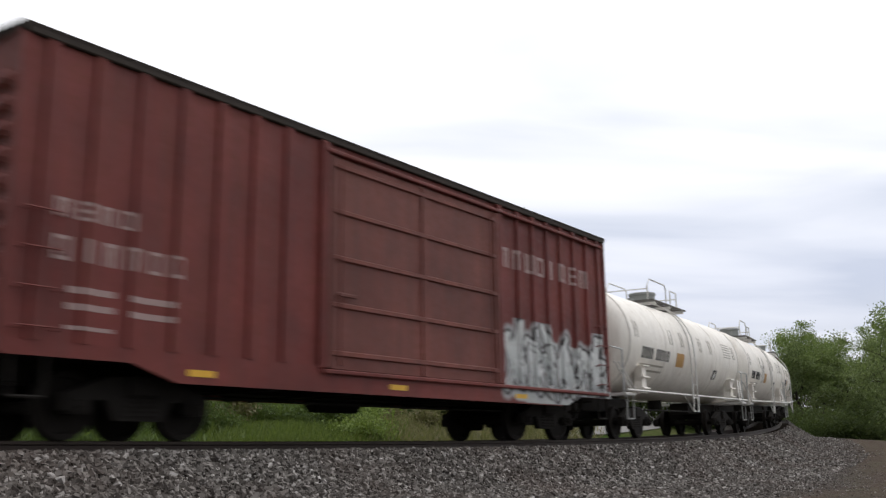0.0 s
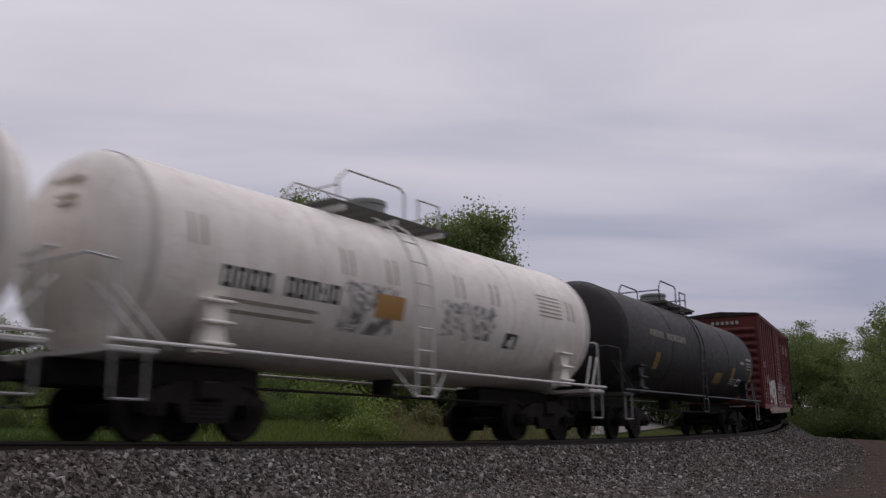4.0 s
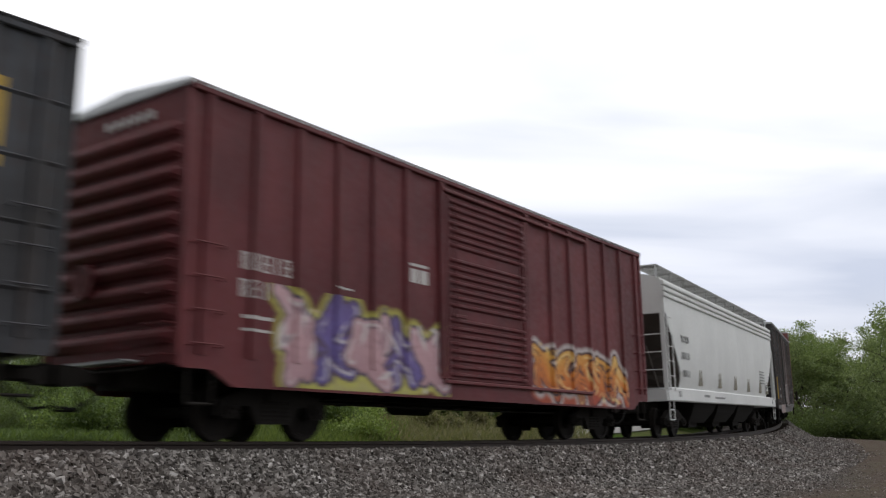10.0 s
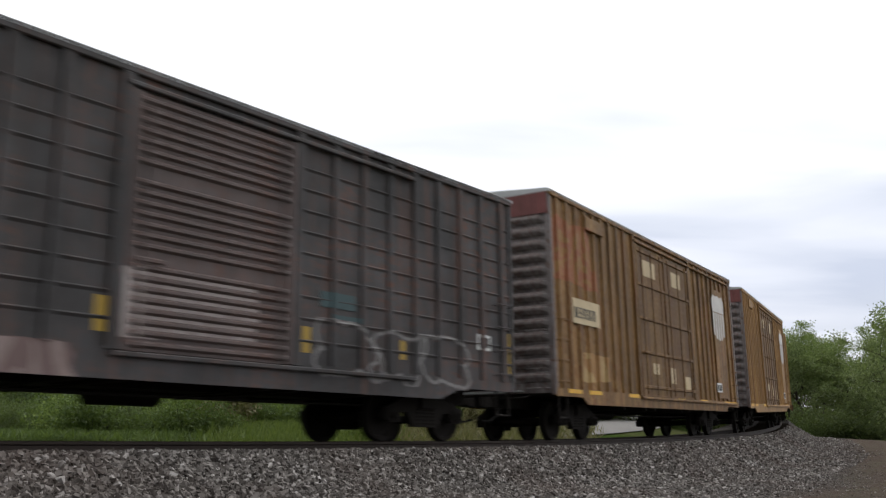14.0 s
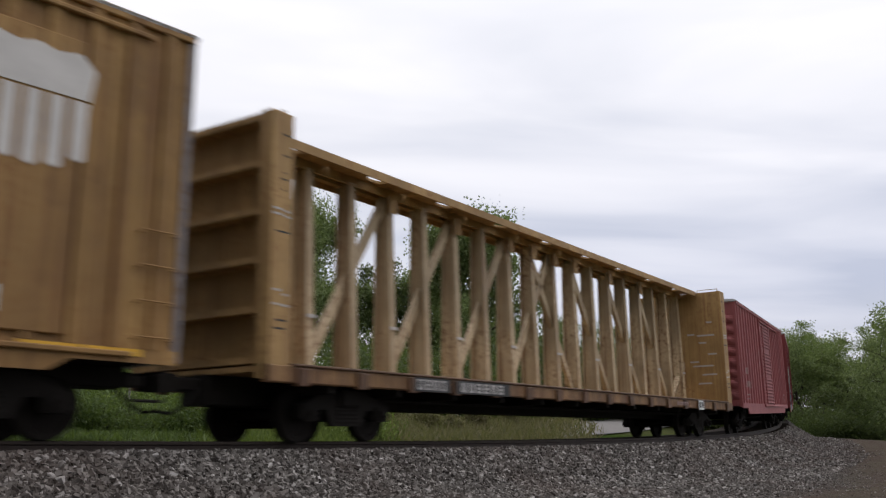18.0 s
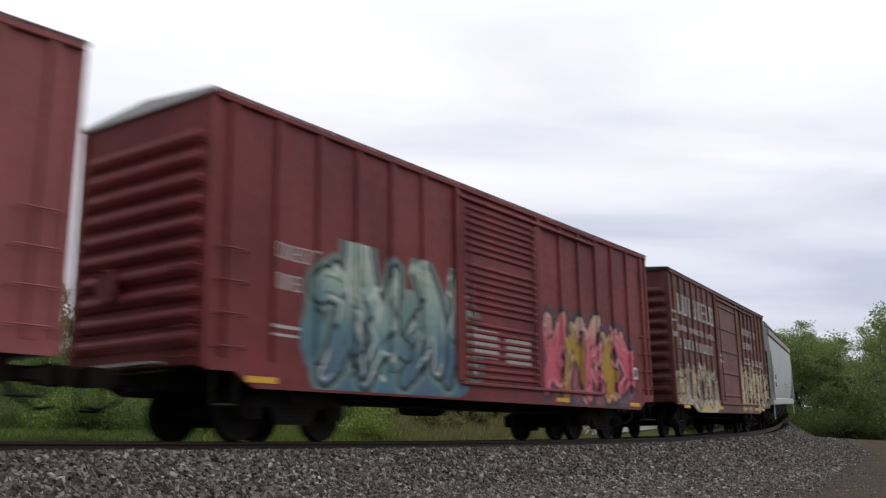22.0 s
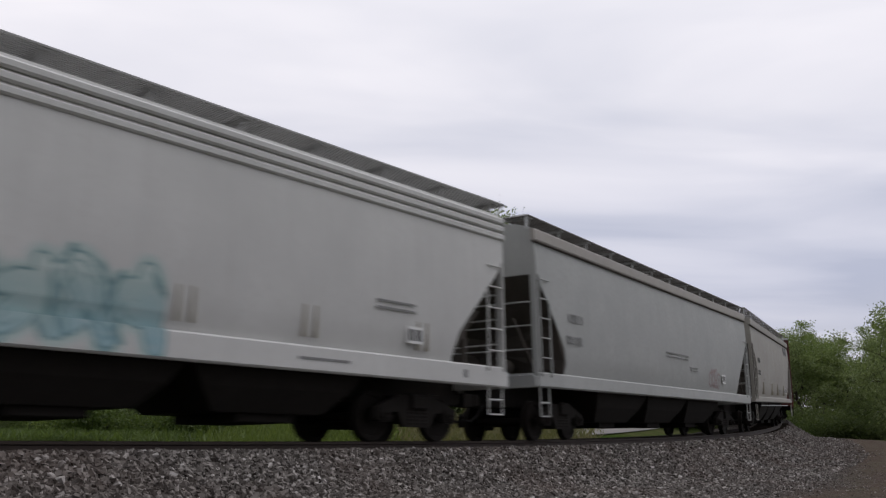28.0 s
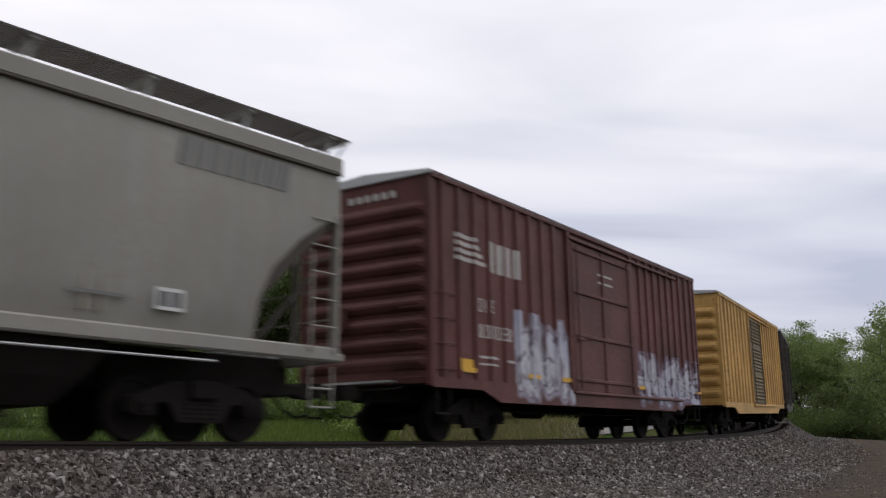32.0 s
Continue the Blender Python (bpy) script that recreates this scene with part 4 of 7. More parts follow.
def lettered(x, z, w, h, seed, count, fills, outline, halo=None, shine=None, thick=0.15, spikes=0.15, line=0.045, hollow=False, base=None, second=None, cuts=5):
    """Sprayed letter-like shapes in a field of w by h metres: fill, outline, halo and shine, coat on coat."""
    rng = np.random.default_rng(seed)
    rgba = np.zeros((*x.shape, 4))
    ph = rng.uniform(0, 6.28, 8)
    wob = sum(np.sin(x * f + ph[k]) * a for k, (f, a) in enumerate(((2.1, 0.10), (5.3, 0.06), (11.0, 0.035)))) + sum(np.sin(z * f + ph[k + 3]) * a for k, (f, a) in enumerate(((3.1, 0.08), (8.7, 0.04))))
    if base is not None:
        d = ((np.abs(x / w - 0.5) * 2) ** 3.2 + (np.abs(z / h - 0.36) / 0.42) ** 3.2) ** (1 / 3.2) - 0.97 + wob * 0.55
        over(rgba, shades(base, np.clip(z / h + wob * 0.5, 0, 1)), fade_edge(d, 0.0, 0.05) * 0.95)
    letters_ = []
    for k in range(count):
        cell = w / count
        x0, wide, z0 = w * 0.04 + cell * 0.92 * (k - 0.12), cell * 1.2, 0.03 * h + 0.5 * thick
        high = h * rng.uniform(0.72, 0.84)
        d = np.full(x.shape, 9.0)
        for turn in range(3):
            ends = ((rng.uniform(0, 0.35), rng.uniform(0, 0.3)), (rng.uniform(-0.1, 1.1), rng.uniform(0.2, 0.8)), (rng.uniform(0.3, 1.0), rng.uniform(0.7, 1.0) + spikes * rng.uniform(0, 1)))
            if turn == 1:
                ends = tuple((1 - a, b) for a, b in ends)
            elif turn == 2:
                ends = ((rng.uniform(0, 0.3), rng.uniform(0.3, 0.9)), (rng.uniform(0.3, 0.7), rng.uniform(-0.1, 1.0)), (rng.uniform(0.7, 1.0), rng.uniform(0.1, 0.7)))
            p = [np.array((x0 + wide * (0.06 + 0.88 * a), z0 + high * b)) for a, b in ends]
            th = thick * rng.uniform(0.8, 1.2)
            last = p[0]
            for i in range(1, 11):
                f = i / 10
                nxt = p[0] * (1 - f) ** 2 + 2 * p[1] * f * (1 - f) + p[2] * f * f
                e = nxt - last
                m = np.clip(((x - last[0]) * e[0] + (z - last[1]) * e[1]) / max(1e-6, e @ e), 0, 1)
                d = np.minimum(d, np.hypot(x - last[0] - m * e[0], z - last[1] - m * e[1]) - th * (0.75 + 0.5 * math.sin(f * 3.1)))
                last = nxt
        letters_.append(d + wob * 0.08)
    if halo is not None:
        over(rgba, halo, fade_edge(np.min(letters_, 0), line + 0.09, 0.09) * 0.85)
    for k in rng.permutation(count):
        d = letters_[k]
        if hollow:
            over(rgba, outline, fade_edge(np.abs(d), line) * 0.85)
            continue
        over(rgba, outline, fade_edge(d, line))
        tone = fills if second is None or k % 2 == 0 else second
        over(rgba, shades(tone, np.clip(z / h + wob, 0, 1)), fade_edge(d, 0.0))
        if shine is not None:
            over(rgba, shine, fade_edge(np.abs(d + thick * 0.42), 0.022) * np.clip(0.5 + 4 * np.sin(x * 4.1 + ph[0]) * np.sin(z * 3.3 + ph[1]), 0, 1) * 0.9)
        over(rgba, outline, fade_edge(np.abs(d + thick * 0.72), 0.016) * np.clip(3 * np.sin(x * 3.7 + ph[2] + z * 2.9), 0, 1) * 0.7)
    for _ in range(cuts * count):
        a = np.array((rng.uniform(0, w), rng.uniform(0.05, 0.9) * h))
        slant = rng.uniform(0.3, 1.4) * (1 if rng.uniform() < 0.6 else -1)
        e = np.array((math.cos(slant), math.sin(slant))) * rng.uniform(0.15, 0.55)
        m = np.clip(((x - a[0]) * e[0] + (z - a[1]) * e[1]) / (e @ e), 0, 1)
        d = np.hypot(x - a[0] - m * e[0], z - a[1] - m * e[1]) - 0.05 * np.sin(m * 3.14)
        dark = rng.uniform() < 0.65 or shine is None
        over(rgba, outline if dark else shine, fade_edge(d, 0.0, 0.03) * (rgba[..., 3] > 0.5) * 0.85)
    return rgba


def spray(car, coat, x0, x1, z0, z1, painter, label):
    """A sheet over the near side, post and seam included, that carries a sprayed piece."""
    step = 0.028
    xs = np.array(sorted({round(float(v), 4) for v in np.arange(x0, x1, step)} | set(breaks(car, x0, x1))))
    zs = np.array(sorted({round(float(v), 4) for v in np.arange(z0, z1, step)} | {1.119, 1.121, 1.419, 1.421} & {v for v in (1.119, 1.121, 1.419, 1.421) if z0 < v < z1}))
    gx, gz = np.meshgrid(xs, zs)
    k = SKINS[car.name]
    if "cut" in k:
        h = k["h"]
        foot = np.interp(np.abs(gx), [0, h - k["cut"][1], h - k["cut"][0], h], [k["low"], k["low"], 0.94, 0.94]) + 0.004
        lift = np.maximum(gz, foot)
    else:
        lift = gz
    rgba = painter(gx - x0, lift - z0, x1 - x0, z1 - z0)
    y = -skin(car, gx, lift) - 0.005
    v = np.stack([gx, y, lift], -1).reshape(-1, 3)
    w = len(xs)
    a = rgba[..., 3]
    seen = np.maximum(np.maximum(a[:-1, :-1], a[1:, :-1]), np.maximum(a[:-1, 1:], a[1:, 1:])) > 0.01
    seen &= (lift[1:, :-1] - lift[:-1, :-1] > 1e-4) | (lift[1:, 1:] - lift[:-1, 1:] > 1e-4)
    r, c = np.nonzero(seen)
    faces = np.stack([r * w + c, r * w + c + 1, (r + 1) * w + c + 1, (r + 1) * w + c], 1)
    used, back = np.unique(faces, return_inverse=True)
    me = bpy.data.meshes.new("sprayed_piece")
    me.from_pydata(v[used].tolist(), [], back.reshape(-1, 4).tolist())
    tone = me.attributes.new("spray", "FLOAT_COLOR", "POINT")
    tone.data.foreach_set("color", rgba.reshape(-1, 4)[used].ravel().astype(np.float32))
    key = coat.name + "_sprayed"
    me.materials.append(bpy.data.materials.get(key) or paint(key, spray=True, **RECIPES[coat.name]))
    return part("sprayed_piece", me, None, car, label)


def grab(x0, x1, z, y, out=0.09):
    return [(x0, y, z - 0.03), (x0, y - out, z - 0.03), (x0, y - out, z), (x1, y - out, z), (x1, y - out, z - 0.03), (x1, y, z - 0.03)]


CARS = []


def boxcar(u0, u1, top, label, coat, door_coat=None, posts=14, door=(-1.55, 1.4), door_kind="ridged", ribs=10, seams=0, roof_mat=None,
           sill=0.72, end_coat=None, eave_coat=None, post_w=0.14, inset=2.2, door_lines=6, rods=None, cut=(1.7, 2.4), stencilled=False, mid=None):
    """mid: where along the train the car's own zero lies, if not halfway; doors and marks are counted from it."""
    L = u1 - u0
    off = 0.0 if mid is None else (u0 + u1) / 2 - mid
    door = (door[0] - off, door[1] - off)
    rods = tuple(x - off for x in rods) if rods else None
    car = thing("boxcar", label, "freight car", "cars of the passing train")
    CARS.append((car, (u0 + u1) / 2 - off, L))
    h, W, floor = L / 2, 1.49, 1.02
    door_coat, end_coat, eave_coat = door_coat or coat, end_coat or coat, eave_coat or coat
    for sy in (-1, 1):
        b = Build().slab(-h, h, sy * W - 0.03, sy * W + 0.03, floor, top - 0.1, 0.01)
        part("side_wall", b, coat, car)
        b = Build()
        b.prism([(-h, floor - 0.08), (-h + cut[0], floor - 0.08), (-h + cut[1], sill), (h - cut[1], sill), (h - cut[0], floor - 0.08), (h, floor - 0.08), (h, floor + 0.1), (-h, floor + 0.1)], sy * (W + 0.045) - 0.02, sy * (W + 0.045) + 0.02)
        part("side_sill", b, coat, car)
        part("eave", Build().slab(-h - 0.02, h + 0.02, sy * (W + 0.035) - 0.055, sy * (W + 0.035) + 0.055, top - 0.13, top + 0.012), eave_coat, car)
    # posts between the panels
    xs = []
    nl = posts // 2
    for k in range(nl):
        xs.append(-h + 0.35 + (door[0] - 0.25 + h - 0.35) * k / nl)
        xs.append(h - 0.35 - (h - 0.35 - door[1] - 0.25) * k / nl)
    for sy in (-1, 1):
        for x in xs:
            y0, y1 = sy * (W + 0.03), sy * (W + 0.085)
            part("post", Build().loft([[(x - post_w / 2, y0, z), (x - post_w * 0.36, y1, z), (x + post_w * 0.36, y1, z), (x + post_w / 2, y0, z)] for z in (floor + 0.1, top - 0.13)], True, True), coat, car)
    seam_z = [floor + 0.3 + (top - 0.5 - floor - 0.3) * (k + 0.5) / seams for k in range(seams)]
    SKINS[car.name] = dict(posts=xs, half=post_w / 2, seams=seam_z, door=door, h=h, cut=cut, low=sill)
    if seams:
        for k in range(seams):
            z = seam_z[k]
            for x0, x1 in ((-h + 0.05, door[0] - 0.15), (door[1] + 0.15, h - 0.05)):
                b = Build()
                b.loft([[(x, -W - 0.03, z - 0.05), (x, -W - 0.052, z - 0.01), (x, -W - 0.03, z + 0.012)] for x in (x0, x1)], True, True)
                part("panel_seam", b, coat, car)
    # door
    d0, d1, y = door[0], door[1], -(W + 0.065)
    z0, z1 = floor + 0.06, top - 0.34
    for sy in (-1, 1):
        leaf = part("door", Build().slab(d0, d1, -(W + 0.075), -(W + 0.03), z0, z1, 0.008), door_coat, car)
        if sy > 0:
            leaf.matrix_basis = pose(0, 0, 0, 0, 0, 180)
            continue
        if door_kind == "ridged":
            rn = int((z1 - z0) / 0.145)
            rm = Build()
            rm.loft([[(x, y - 0.01, -0.052), (x, y - 0.055, -0.02), (x, y - 0.055, 0.015), (x, y - 0.01, 0.045)] for x in (d0 + 0.09, d1 - 0.09)], True, True)
            rm = rm.mesh("door_ridge", door_coat)
            for k in range(rn):
                if k in (rn // 3, 2 * rn // 3):
                    continue
                part("door_ridge", rm, door_coat, leaf).location = (0, 0, z0 + 0.1 + (z1 - z0 - 0.2) * k / (rn - 1))
        else:
            rm = Build()
            rm.loft([[(x, y - 0.01, -0.05), (x, y - 0.05, -0.03), (x, y - 0.05, 0.03), (x, y - 0.01, 0.05)] for x in (d0 + 0.03, d1 - 0.03)], True, True)
            rm = rm.mesh("door_ridge", door_coat)
            for k in range(door_lines):
                part("door_ridge", rm, door_coat, leaf).location = (0, 0, z0 + 0.25 + (z1 - z0 - 0.4) * k / (door_lines - 1))
        for x in ((d0 + 0.05, d1 - 0.05) if d1 - d0 < 3.6 else (d0 + 0.05, (d0 + d1) / 2, d1 - 0.05)):
            part("door_stile", Build().slab(x - 0.05, x + 0.05, y - 0.045, y, z0, z1), door_coat, leaf)
        for x in rods or (d0 + 0.22, d1 - 0.3):
            part("lock_rod", Build().tube((x, y - 0.08, z0 + 0.05), (x, y - 0.08, z1 - 0.1), 0.018, 6), door_coat, leaf)
        part("door_handle", Build().slab(d0 + 0.15, d0 + 0.55, y - 0.1, y - 0.06, z0 + 1.15, z0 + 1.22), door_coat, leaf)
    for x in (d0 - 0.11, d1 + 0.11):
        part("door_post", Build().slab(x - 0.07, x + 0.07, -(W + 0.105), -(W + 0.03), floor + 0.05, top - 0.13, 0.02), coat, car)
    for z in (floor - 0.02, top - 0.31):
        part("door_rail", Build().slab(d0 - 0.1, min(h - 0.2, d1 + (d1 - d0)), -(W + 0.13), -(W + 0.05), z, z + 0.07), coat, car)
    # ends with pressed ribs
    for sx in (-1, 1):
        wall = part("end_wall", Build().slab(-0.03, 0.03, -W, W, floor, top - 0.06, 0.01), end_coat, car)
        wall.matrix_basis = pose(sx * (h - 0.03), 0, 0, 0, 0, 0 if sx < 0 else 180)
        rm = Build()
        rh = (top - 0.55 - floor - 0.15) / ribs
        prof = [(0, -0.42), (-0.05, -0.30), (-0.095, -0.05), (-0.095, 0.10), (-0.05, 0.30), (0, 0.38)]
        rings = []
        for yy, f in ((-W + 0.04, 0.15), (-W + 0.22, 1.0), (W - 0.22, 1.0), (W - 0.04, 0.15)):
            rings.append([(-0.03 + a * f, yy, b * rh) for a, b in prof])
        rm.loft(rings, True, True)
        rm = rm.mesh("end_rib", end_coat)
        for k in range(ribs):
            part("end_rib", rm, end_coat, wall).location = (0, 0, floor + 0.2 + rh * (k + 0.5))
        for sy in (-1, 1):
            cor = Build().slab(-0.075, 0.03, sy * (W + 0.005) - 0.055, sy * (W + 0.005) + 0.055, floor - 0.05, top - 0.1)
            part("corner_post", cor, end_coat, wall)
        rung = Build().pipe([(-0.03, -W + 0.12, 0), (-0.17, -W + 0.12, 0), (-0.17, -W + 0.6, 0), (-0.03, -W + 0.6, 0)], 0.012).mesh("grab_iron", end_coat)
        for z in np.arange(floor + 0.1, floor + 1.75, 0.42):
            part("grab_iron", rung, end_coat, wall).location = (0, 0, float(z))
        lever = Build().pipe([(-0.05, -0.9, floor - 0.05), (-0.3, -0.9, floor - 0.1), (-0.3, 0.9, floor - 0.1)], 0.02)
        part("uncoupling_lever", lever, UNDER, wall)
        pl = Build().slab(-0.32, -0.06, -0.75, 0.75, floor + 0.02, floor + 0.06)
        part("crossover_step", pl, GALV, wall)
        if stencilled:
            for k in range(6):
                part("end_stencil", Build().box(-0.06, -0.028, -0.75 + 0.2 * k, -0.63 + 0.2 * k, top - 0.4, top - 0.27), LETTER, wall)
        br = Build()
        br.spin([(0, 0.0), (0, 0.24), (-0.03, 0.25), (-0.03, 0.21), (-0.015, 0.2), (-0.015, 0.05), (-0.03, 0.0)], (-0.16, 0.55, floor + 1.25), "x", 18)
        br.slab(-0.15, -0.03, 0.42, 0.68, floor + 1.0, floor + 1.5)
        part("hand_brake", br, end_coat, wall)
    # roof
    ro = Build()
    prof = [(-W - 0.09, top - 0.05), (-W - 0.09, top), (-W * 0.5, top + 0.075), (0, top + 0.12), (W * 0.5, top + 0.075), (W + 0.09, top), (W + 0.09, top - 0.05)]
    ro.cross(prof, -h - 0.06, h + 0.06)
    roof = part("roof", ro, roof_mat or GALV, car)
    n_r = int(L / 1.05)
    sm = Build()
    sm.loft([[(x, yy, z + dz) for yy, z, dz in ((-W - 0.04, top, -0.02), (-W - 0.04, top, 0.03), (0, top + 0.12, 0.035), (W + 0.04, top, 0.03), (W + 0.04, top, -0.02))] for x in (-0.04, 0.04)], True, True)
    sm = sm.mesh("roof_rib", roof_mat or GALV)
    for k in range(n_r + 1):
        part("roof_rib", sm, roof_mat or GALV, roof).location = (-h + L * k / n_r, 0, 0)
    # grab irons and steps on the sides
    for sx in (-1, 1):
        for sy in (-1, 1):
            if sy < 0:
                x0 = sx * (h - 0.12)
                gm = Build().pipe(grab(x0, x0 - sx * 0.5, 0, -(W + 0.03)), 0.012).mesh("grab_iron", coat)
                for k in range(4):
                    part("grab_iron", gm, coat, car).location = (0, 0, floor + 0.25 + 0.46 * k)
            st = Build()
            x0 = sx * (h - 0.15)
            yy = sy * (W + 0.02)
            st.pipe([(x0, yy, floor), (x0, yy, 0.48), (x0 - sx * 0.42, yy, 0.48), (x0 - sx * 0.42, yy, floor)], 0.022)
            part("stirrup_step", st, UNDER, car)
    # underframe
    un = Build().slab(-h, h, -0.3, 0.3, 0.72, floor + 0.02, 0.02)
    part("centre_sill", un, UNDER, car)
    for x in (-h + 4.2, -h + 5.8, -1.2, 1.2, h - 5.8, h - 4.2):
        part("crossbearer", Build().prism([(x - 0.05, 0.70), (x + 0.05, 0.70), (x + 0.05, floor), (x - 0.05, floor)], -W, W), UNDER, car)
    gear = Build().tube((-0.4, 0.65, 0.72), (0.8, 0.65, 0.72), 0.2, 12)
    part("air_reservoir", gear, UNDER, car)
    gear = Build().pipe([(-h + 2.4, -0.6, 0.62), (-1.5, -0.85, 0.58), (1.5, -0.85, 0.58), (h - 2.4, -0.6, 0.62)], 0.02)
    part("brake_rod", gear, UNDER, car)
    part("air_pipe", Build().tube((-h + 1, 0.9, 0.86), (h - 1, 0.9, 0.86), 0.025, 6), UNDER, car)
    part("floor", Build().box(-h + 0.06, h - 0.06, -W + 0.04, W - 0.04, floor - 0.02, floor + 0.03), UNDER, car)
    running_gear(car, L, inset, off)
    for piece in car.children:
        piece.location.x += off
    k = SKINS[car.name]
    k["posts"], k["door"] = [x + off for x in xs], (door[0] + off, door[1] + off)
    return car


def strips(car, xs, z, mat=None, y=-1.56, w=0.45):
    for x in xs:
        part("reflector", Build().box(x, x + w, y - 0.004, y, z, z + 0.09), mat or REFLECT, car, "yellow reflective strip")


def placard(car, x, z, y=-1.527, w=0.42, h=0.3):
    p = part("placard", Build().box(x, x + w, y - 0.006, y, z, z + h), PLACARD, car, "white framed routing placard")
    part("placard_field", Build().box(x + 0.05, x + w / 2 - 0.03, y - 0.009, y - 0.005, z + 0.05, z + h - 0.05), DARKMARK, p)
    part("placard_field", Build().box(x + w / 2 + 0.03, x + w - 0.05, y - 0.009, y - 0.005, z + 0.05, z + h - 0.05), DARKMARK, p)


INK, CHALK = (0.02, 0.02, 0.022), (0.62, 0.62, 0.62)

ROOF_DARK = plain("weathered_dark_roof", (0.05, 0.04, 0.035), 0.8, 0.0, 0.35, 3.0)
# oxide red boxcar, faded double door
c0 = paint("oxide_red_paint", (0.1672, 0.0299, 0.0246), dirt=0.24, seed=1.0)
c0d = paint("faded_red_door_paint", (0.1785, 0.0527, 0.0408), dirt=0.25, seed=1.5)
car = boxcar(-166.55, -151.45, 4.9, "oxide red boxcar with faded double doors and pale spray paint", c0, c0d, posts=14, door=(-2.55, 2.4), door_kind="plain", door_lines=5, stencilled=True, roof_mat=ROOF_DARK, eave_coat=ROOF_DARK, mid=-158.78)
letters(car, 4, -7.23, 2.62, 0.24, FADED, width=1.2)
letters(car, 6, -7.22, 2.1, 0.3, FADED, width=2.0)
bars(car, [(-7.0, -6.35, 1.72, 1.8), (-7.0, -6.35, 1.52, 1.6), (-7.0, -6.35, 1.28, 1.33), (-6.15, -5.45, 1.7, 1.78), (-6.15, -5.45, 1.5, 1.58)], FADED)
letters(car, 8, 2.6, 3.5, 0.42, FADED, width=3.9)
strips(car, (-5.2, -1.0, 3.0), 0.82)
spray(car, c0, 2.5, 7.35, 0.74, 2.5, lambda x, z, w, h: lettered(x, z, w, h, 3, 6, ((0.30, 0.32, 0.32), (0.48, 0.50, 0.49), (0.60, 0.61, 0.60)), (0.05, 0.045, 0.045), halo=(0.36, 0.37, 0.37), shine=CHALK, thick=0.12, line=0.06, base=((0.40, 0.42, 0.41), (0.48, 0.50, 0.49), (0.42, 0.43, 0.42))), "pale grey and white sprayed lettering with dark outlines")

# red boxcar with panel seams and a ridged door
c5 = paint("dark_red_paint", (0.148, 0.0288, 0.0272), dirt=0.22, seed=2.0)
c5d = paint("smeared_red_door_paint", (0.148, 0.0288, 0.0272), dirt=0.22, seed=2.0, tags=[(-1.7, 1.6, 1.1, 2.1, (INK, (0.14, 0.04, 0.04), CHALK, (0.16, 0.05, 0.05), (0.4, 0.36, 0.36), INK), 2.6, 0.8)])
car = boxcar(-90.4, -75.35, 4.9, "dark red boxcar with seamed panels, ridged door and white spray paint", c5, c5d, posts=12, seams=10, door=(-1.57, 1.55), stencilled=True, roof_mat=ROOF_DARK, mid=-82.81)
letters(car, 4, -6.95, 2.7, 0.22, FADED, width=1.0)
letters(car, 8, -6.9, 2.05, 0.3, FADED, width=2.2)
letters(car, 8, 1.75, 3.75, 0.42, FADED, width=4.8)
bars(car, [(-6.9, -6.3, 1.55, 1.6), (-6.9, -6.3, 1.42, 1.47), (-2.45, -1.9, 3.36, 3.44), (-2.45, -1.9, 2.95, 3.0), (-2.45, -1.9, 2.6, 2.85)], FADED)
placard(car, 5.1, 1.42)
strips(car, (-5.5, -2.2, 1.9, 4.8), 0.84)
spray(car, c5, -5.5, -1.72, 1.05, 2.25, lambda x, z, w, h: lettered(x, z, w, h, 5, 4, ((0.62, 0.60, 0.60), (0.72, 0.70, 0.70)), (0.16, 0.07, 0.065), halo=(0.30, 0.18, 0.17), thick=0.17, spikes=0.05, line=0.03), "fat white sprayed letters on red steel")
spray(car, c5, 1.72, 3.7, 1.0, 2.05, lambda x, z, w, h: lettered(x, z, w, h, 6, 2, ((0.2, 0.05, 0.05), (0.25, 0.1, 0.1)), (0.52, 0.48, 0.47), thick=0.2, line=0.05, hollow=True), "silver outlined sprayed letters")
spray(car, c5, -5.0, 5.3, 0.72, 1.10, lambda x, z, w, h: lettered(x, z * 1.15 + 0.02, w, h * 1.4, 7, 0, ((0.3, 0.3, 0.3),), INK, base=((0.20, 0.17, 0.16), (0.30, 0.25, 0.22), (0.24, 0.15, 0.13))), "grey and buff overspray along the sill")

# dark blue-grey boxcar
c6 = paint("dark_blue_grey_paint", (0.046, 0.051, 0.062), dirt=0.6, fade=0.45, rust=0.08, seed=3.0)
c6d = paint("patched_door_paint", (0.04, 0.04, 0.045), dirt=0.4, rust=0.3, seed=3.3, tags=[(-1.6, 1.3, 2.7, 4.3, ((0.16, 0.075, 0.03), (0.12, 0.06, 0.03), (0.17, 0.08, 0.03)), 0.8, 0.9)])
YELLOW_MARK = plain("faded_yellow_stencil", (0.44, 0.285, 0.045), 0.7, 0, 0.3, 4)
car = boxcar(-74.1, -59.0, 4.9, "weathered dark blue-grey boxcar with rusty patched door and yellow marks", c6, c6d, posts=16, seams=4, door=(-1.64, 1.38), door_kind="plain", door_lines=8, ribs=8, roof_mat=ROOF_DARK, mid=-66.38)
letters(car, 5, -6.66, 2.5, 0.34, YELLOW_MARK, width=1.5)
letters(car, 7, -6.62, 1.92, 0.34, YELLOW_MARK, width=2.3)
bars(car, [(-7.35, -6.87, 1.82, 2.2), (-6.6, -5.9, 1.55, 1.6), (-5.3, -4.6, 1.5, 1.6)], YELLOW_MARK)
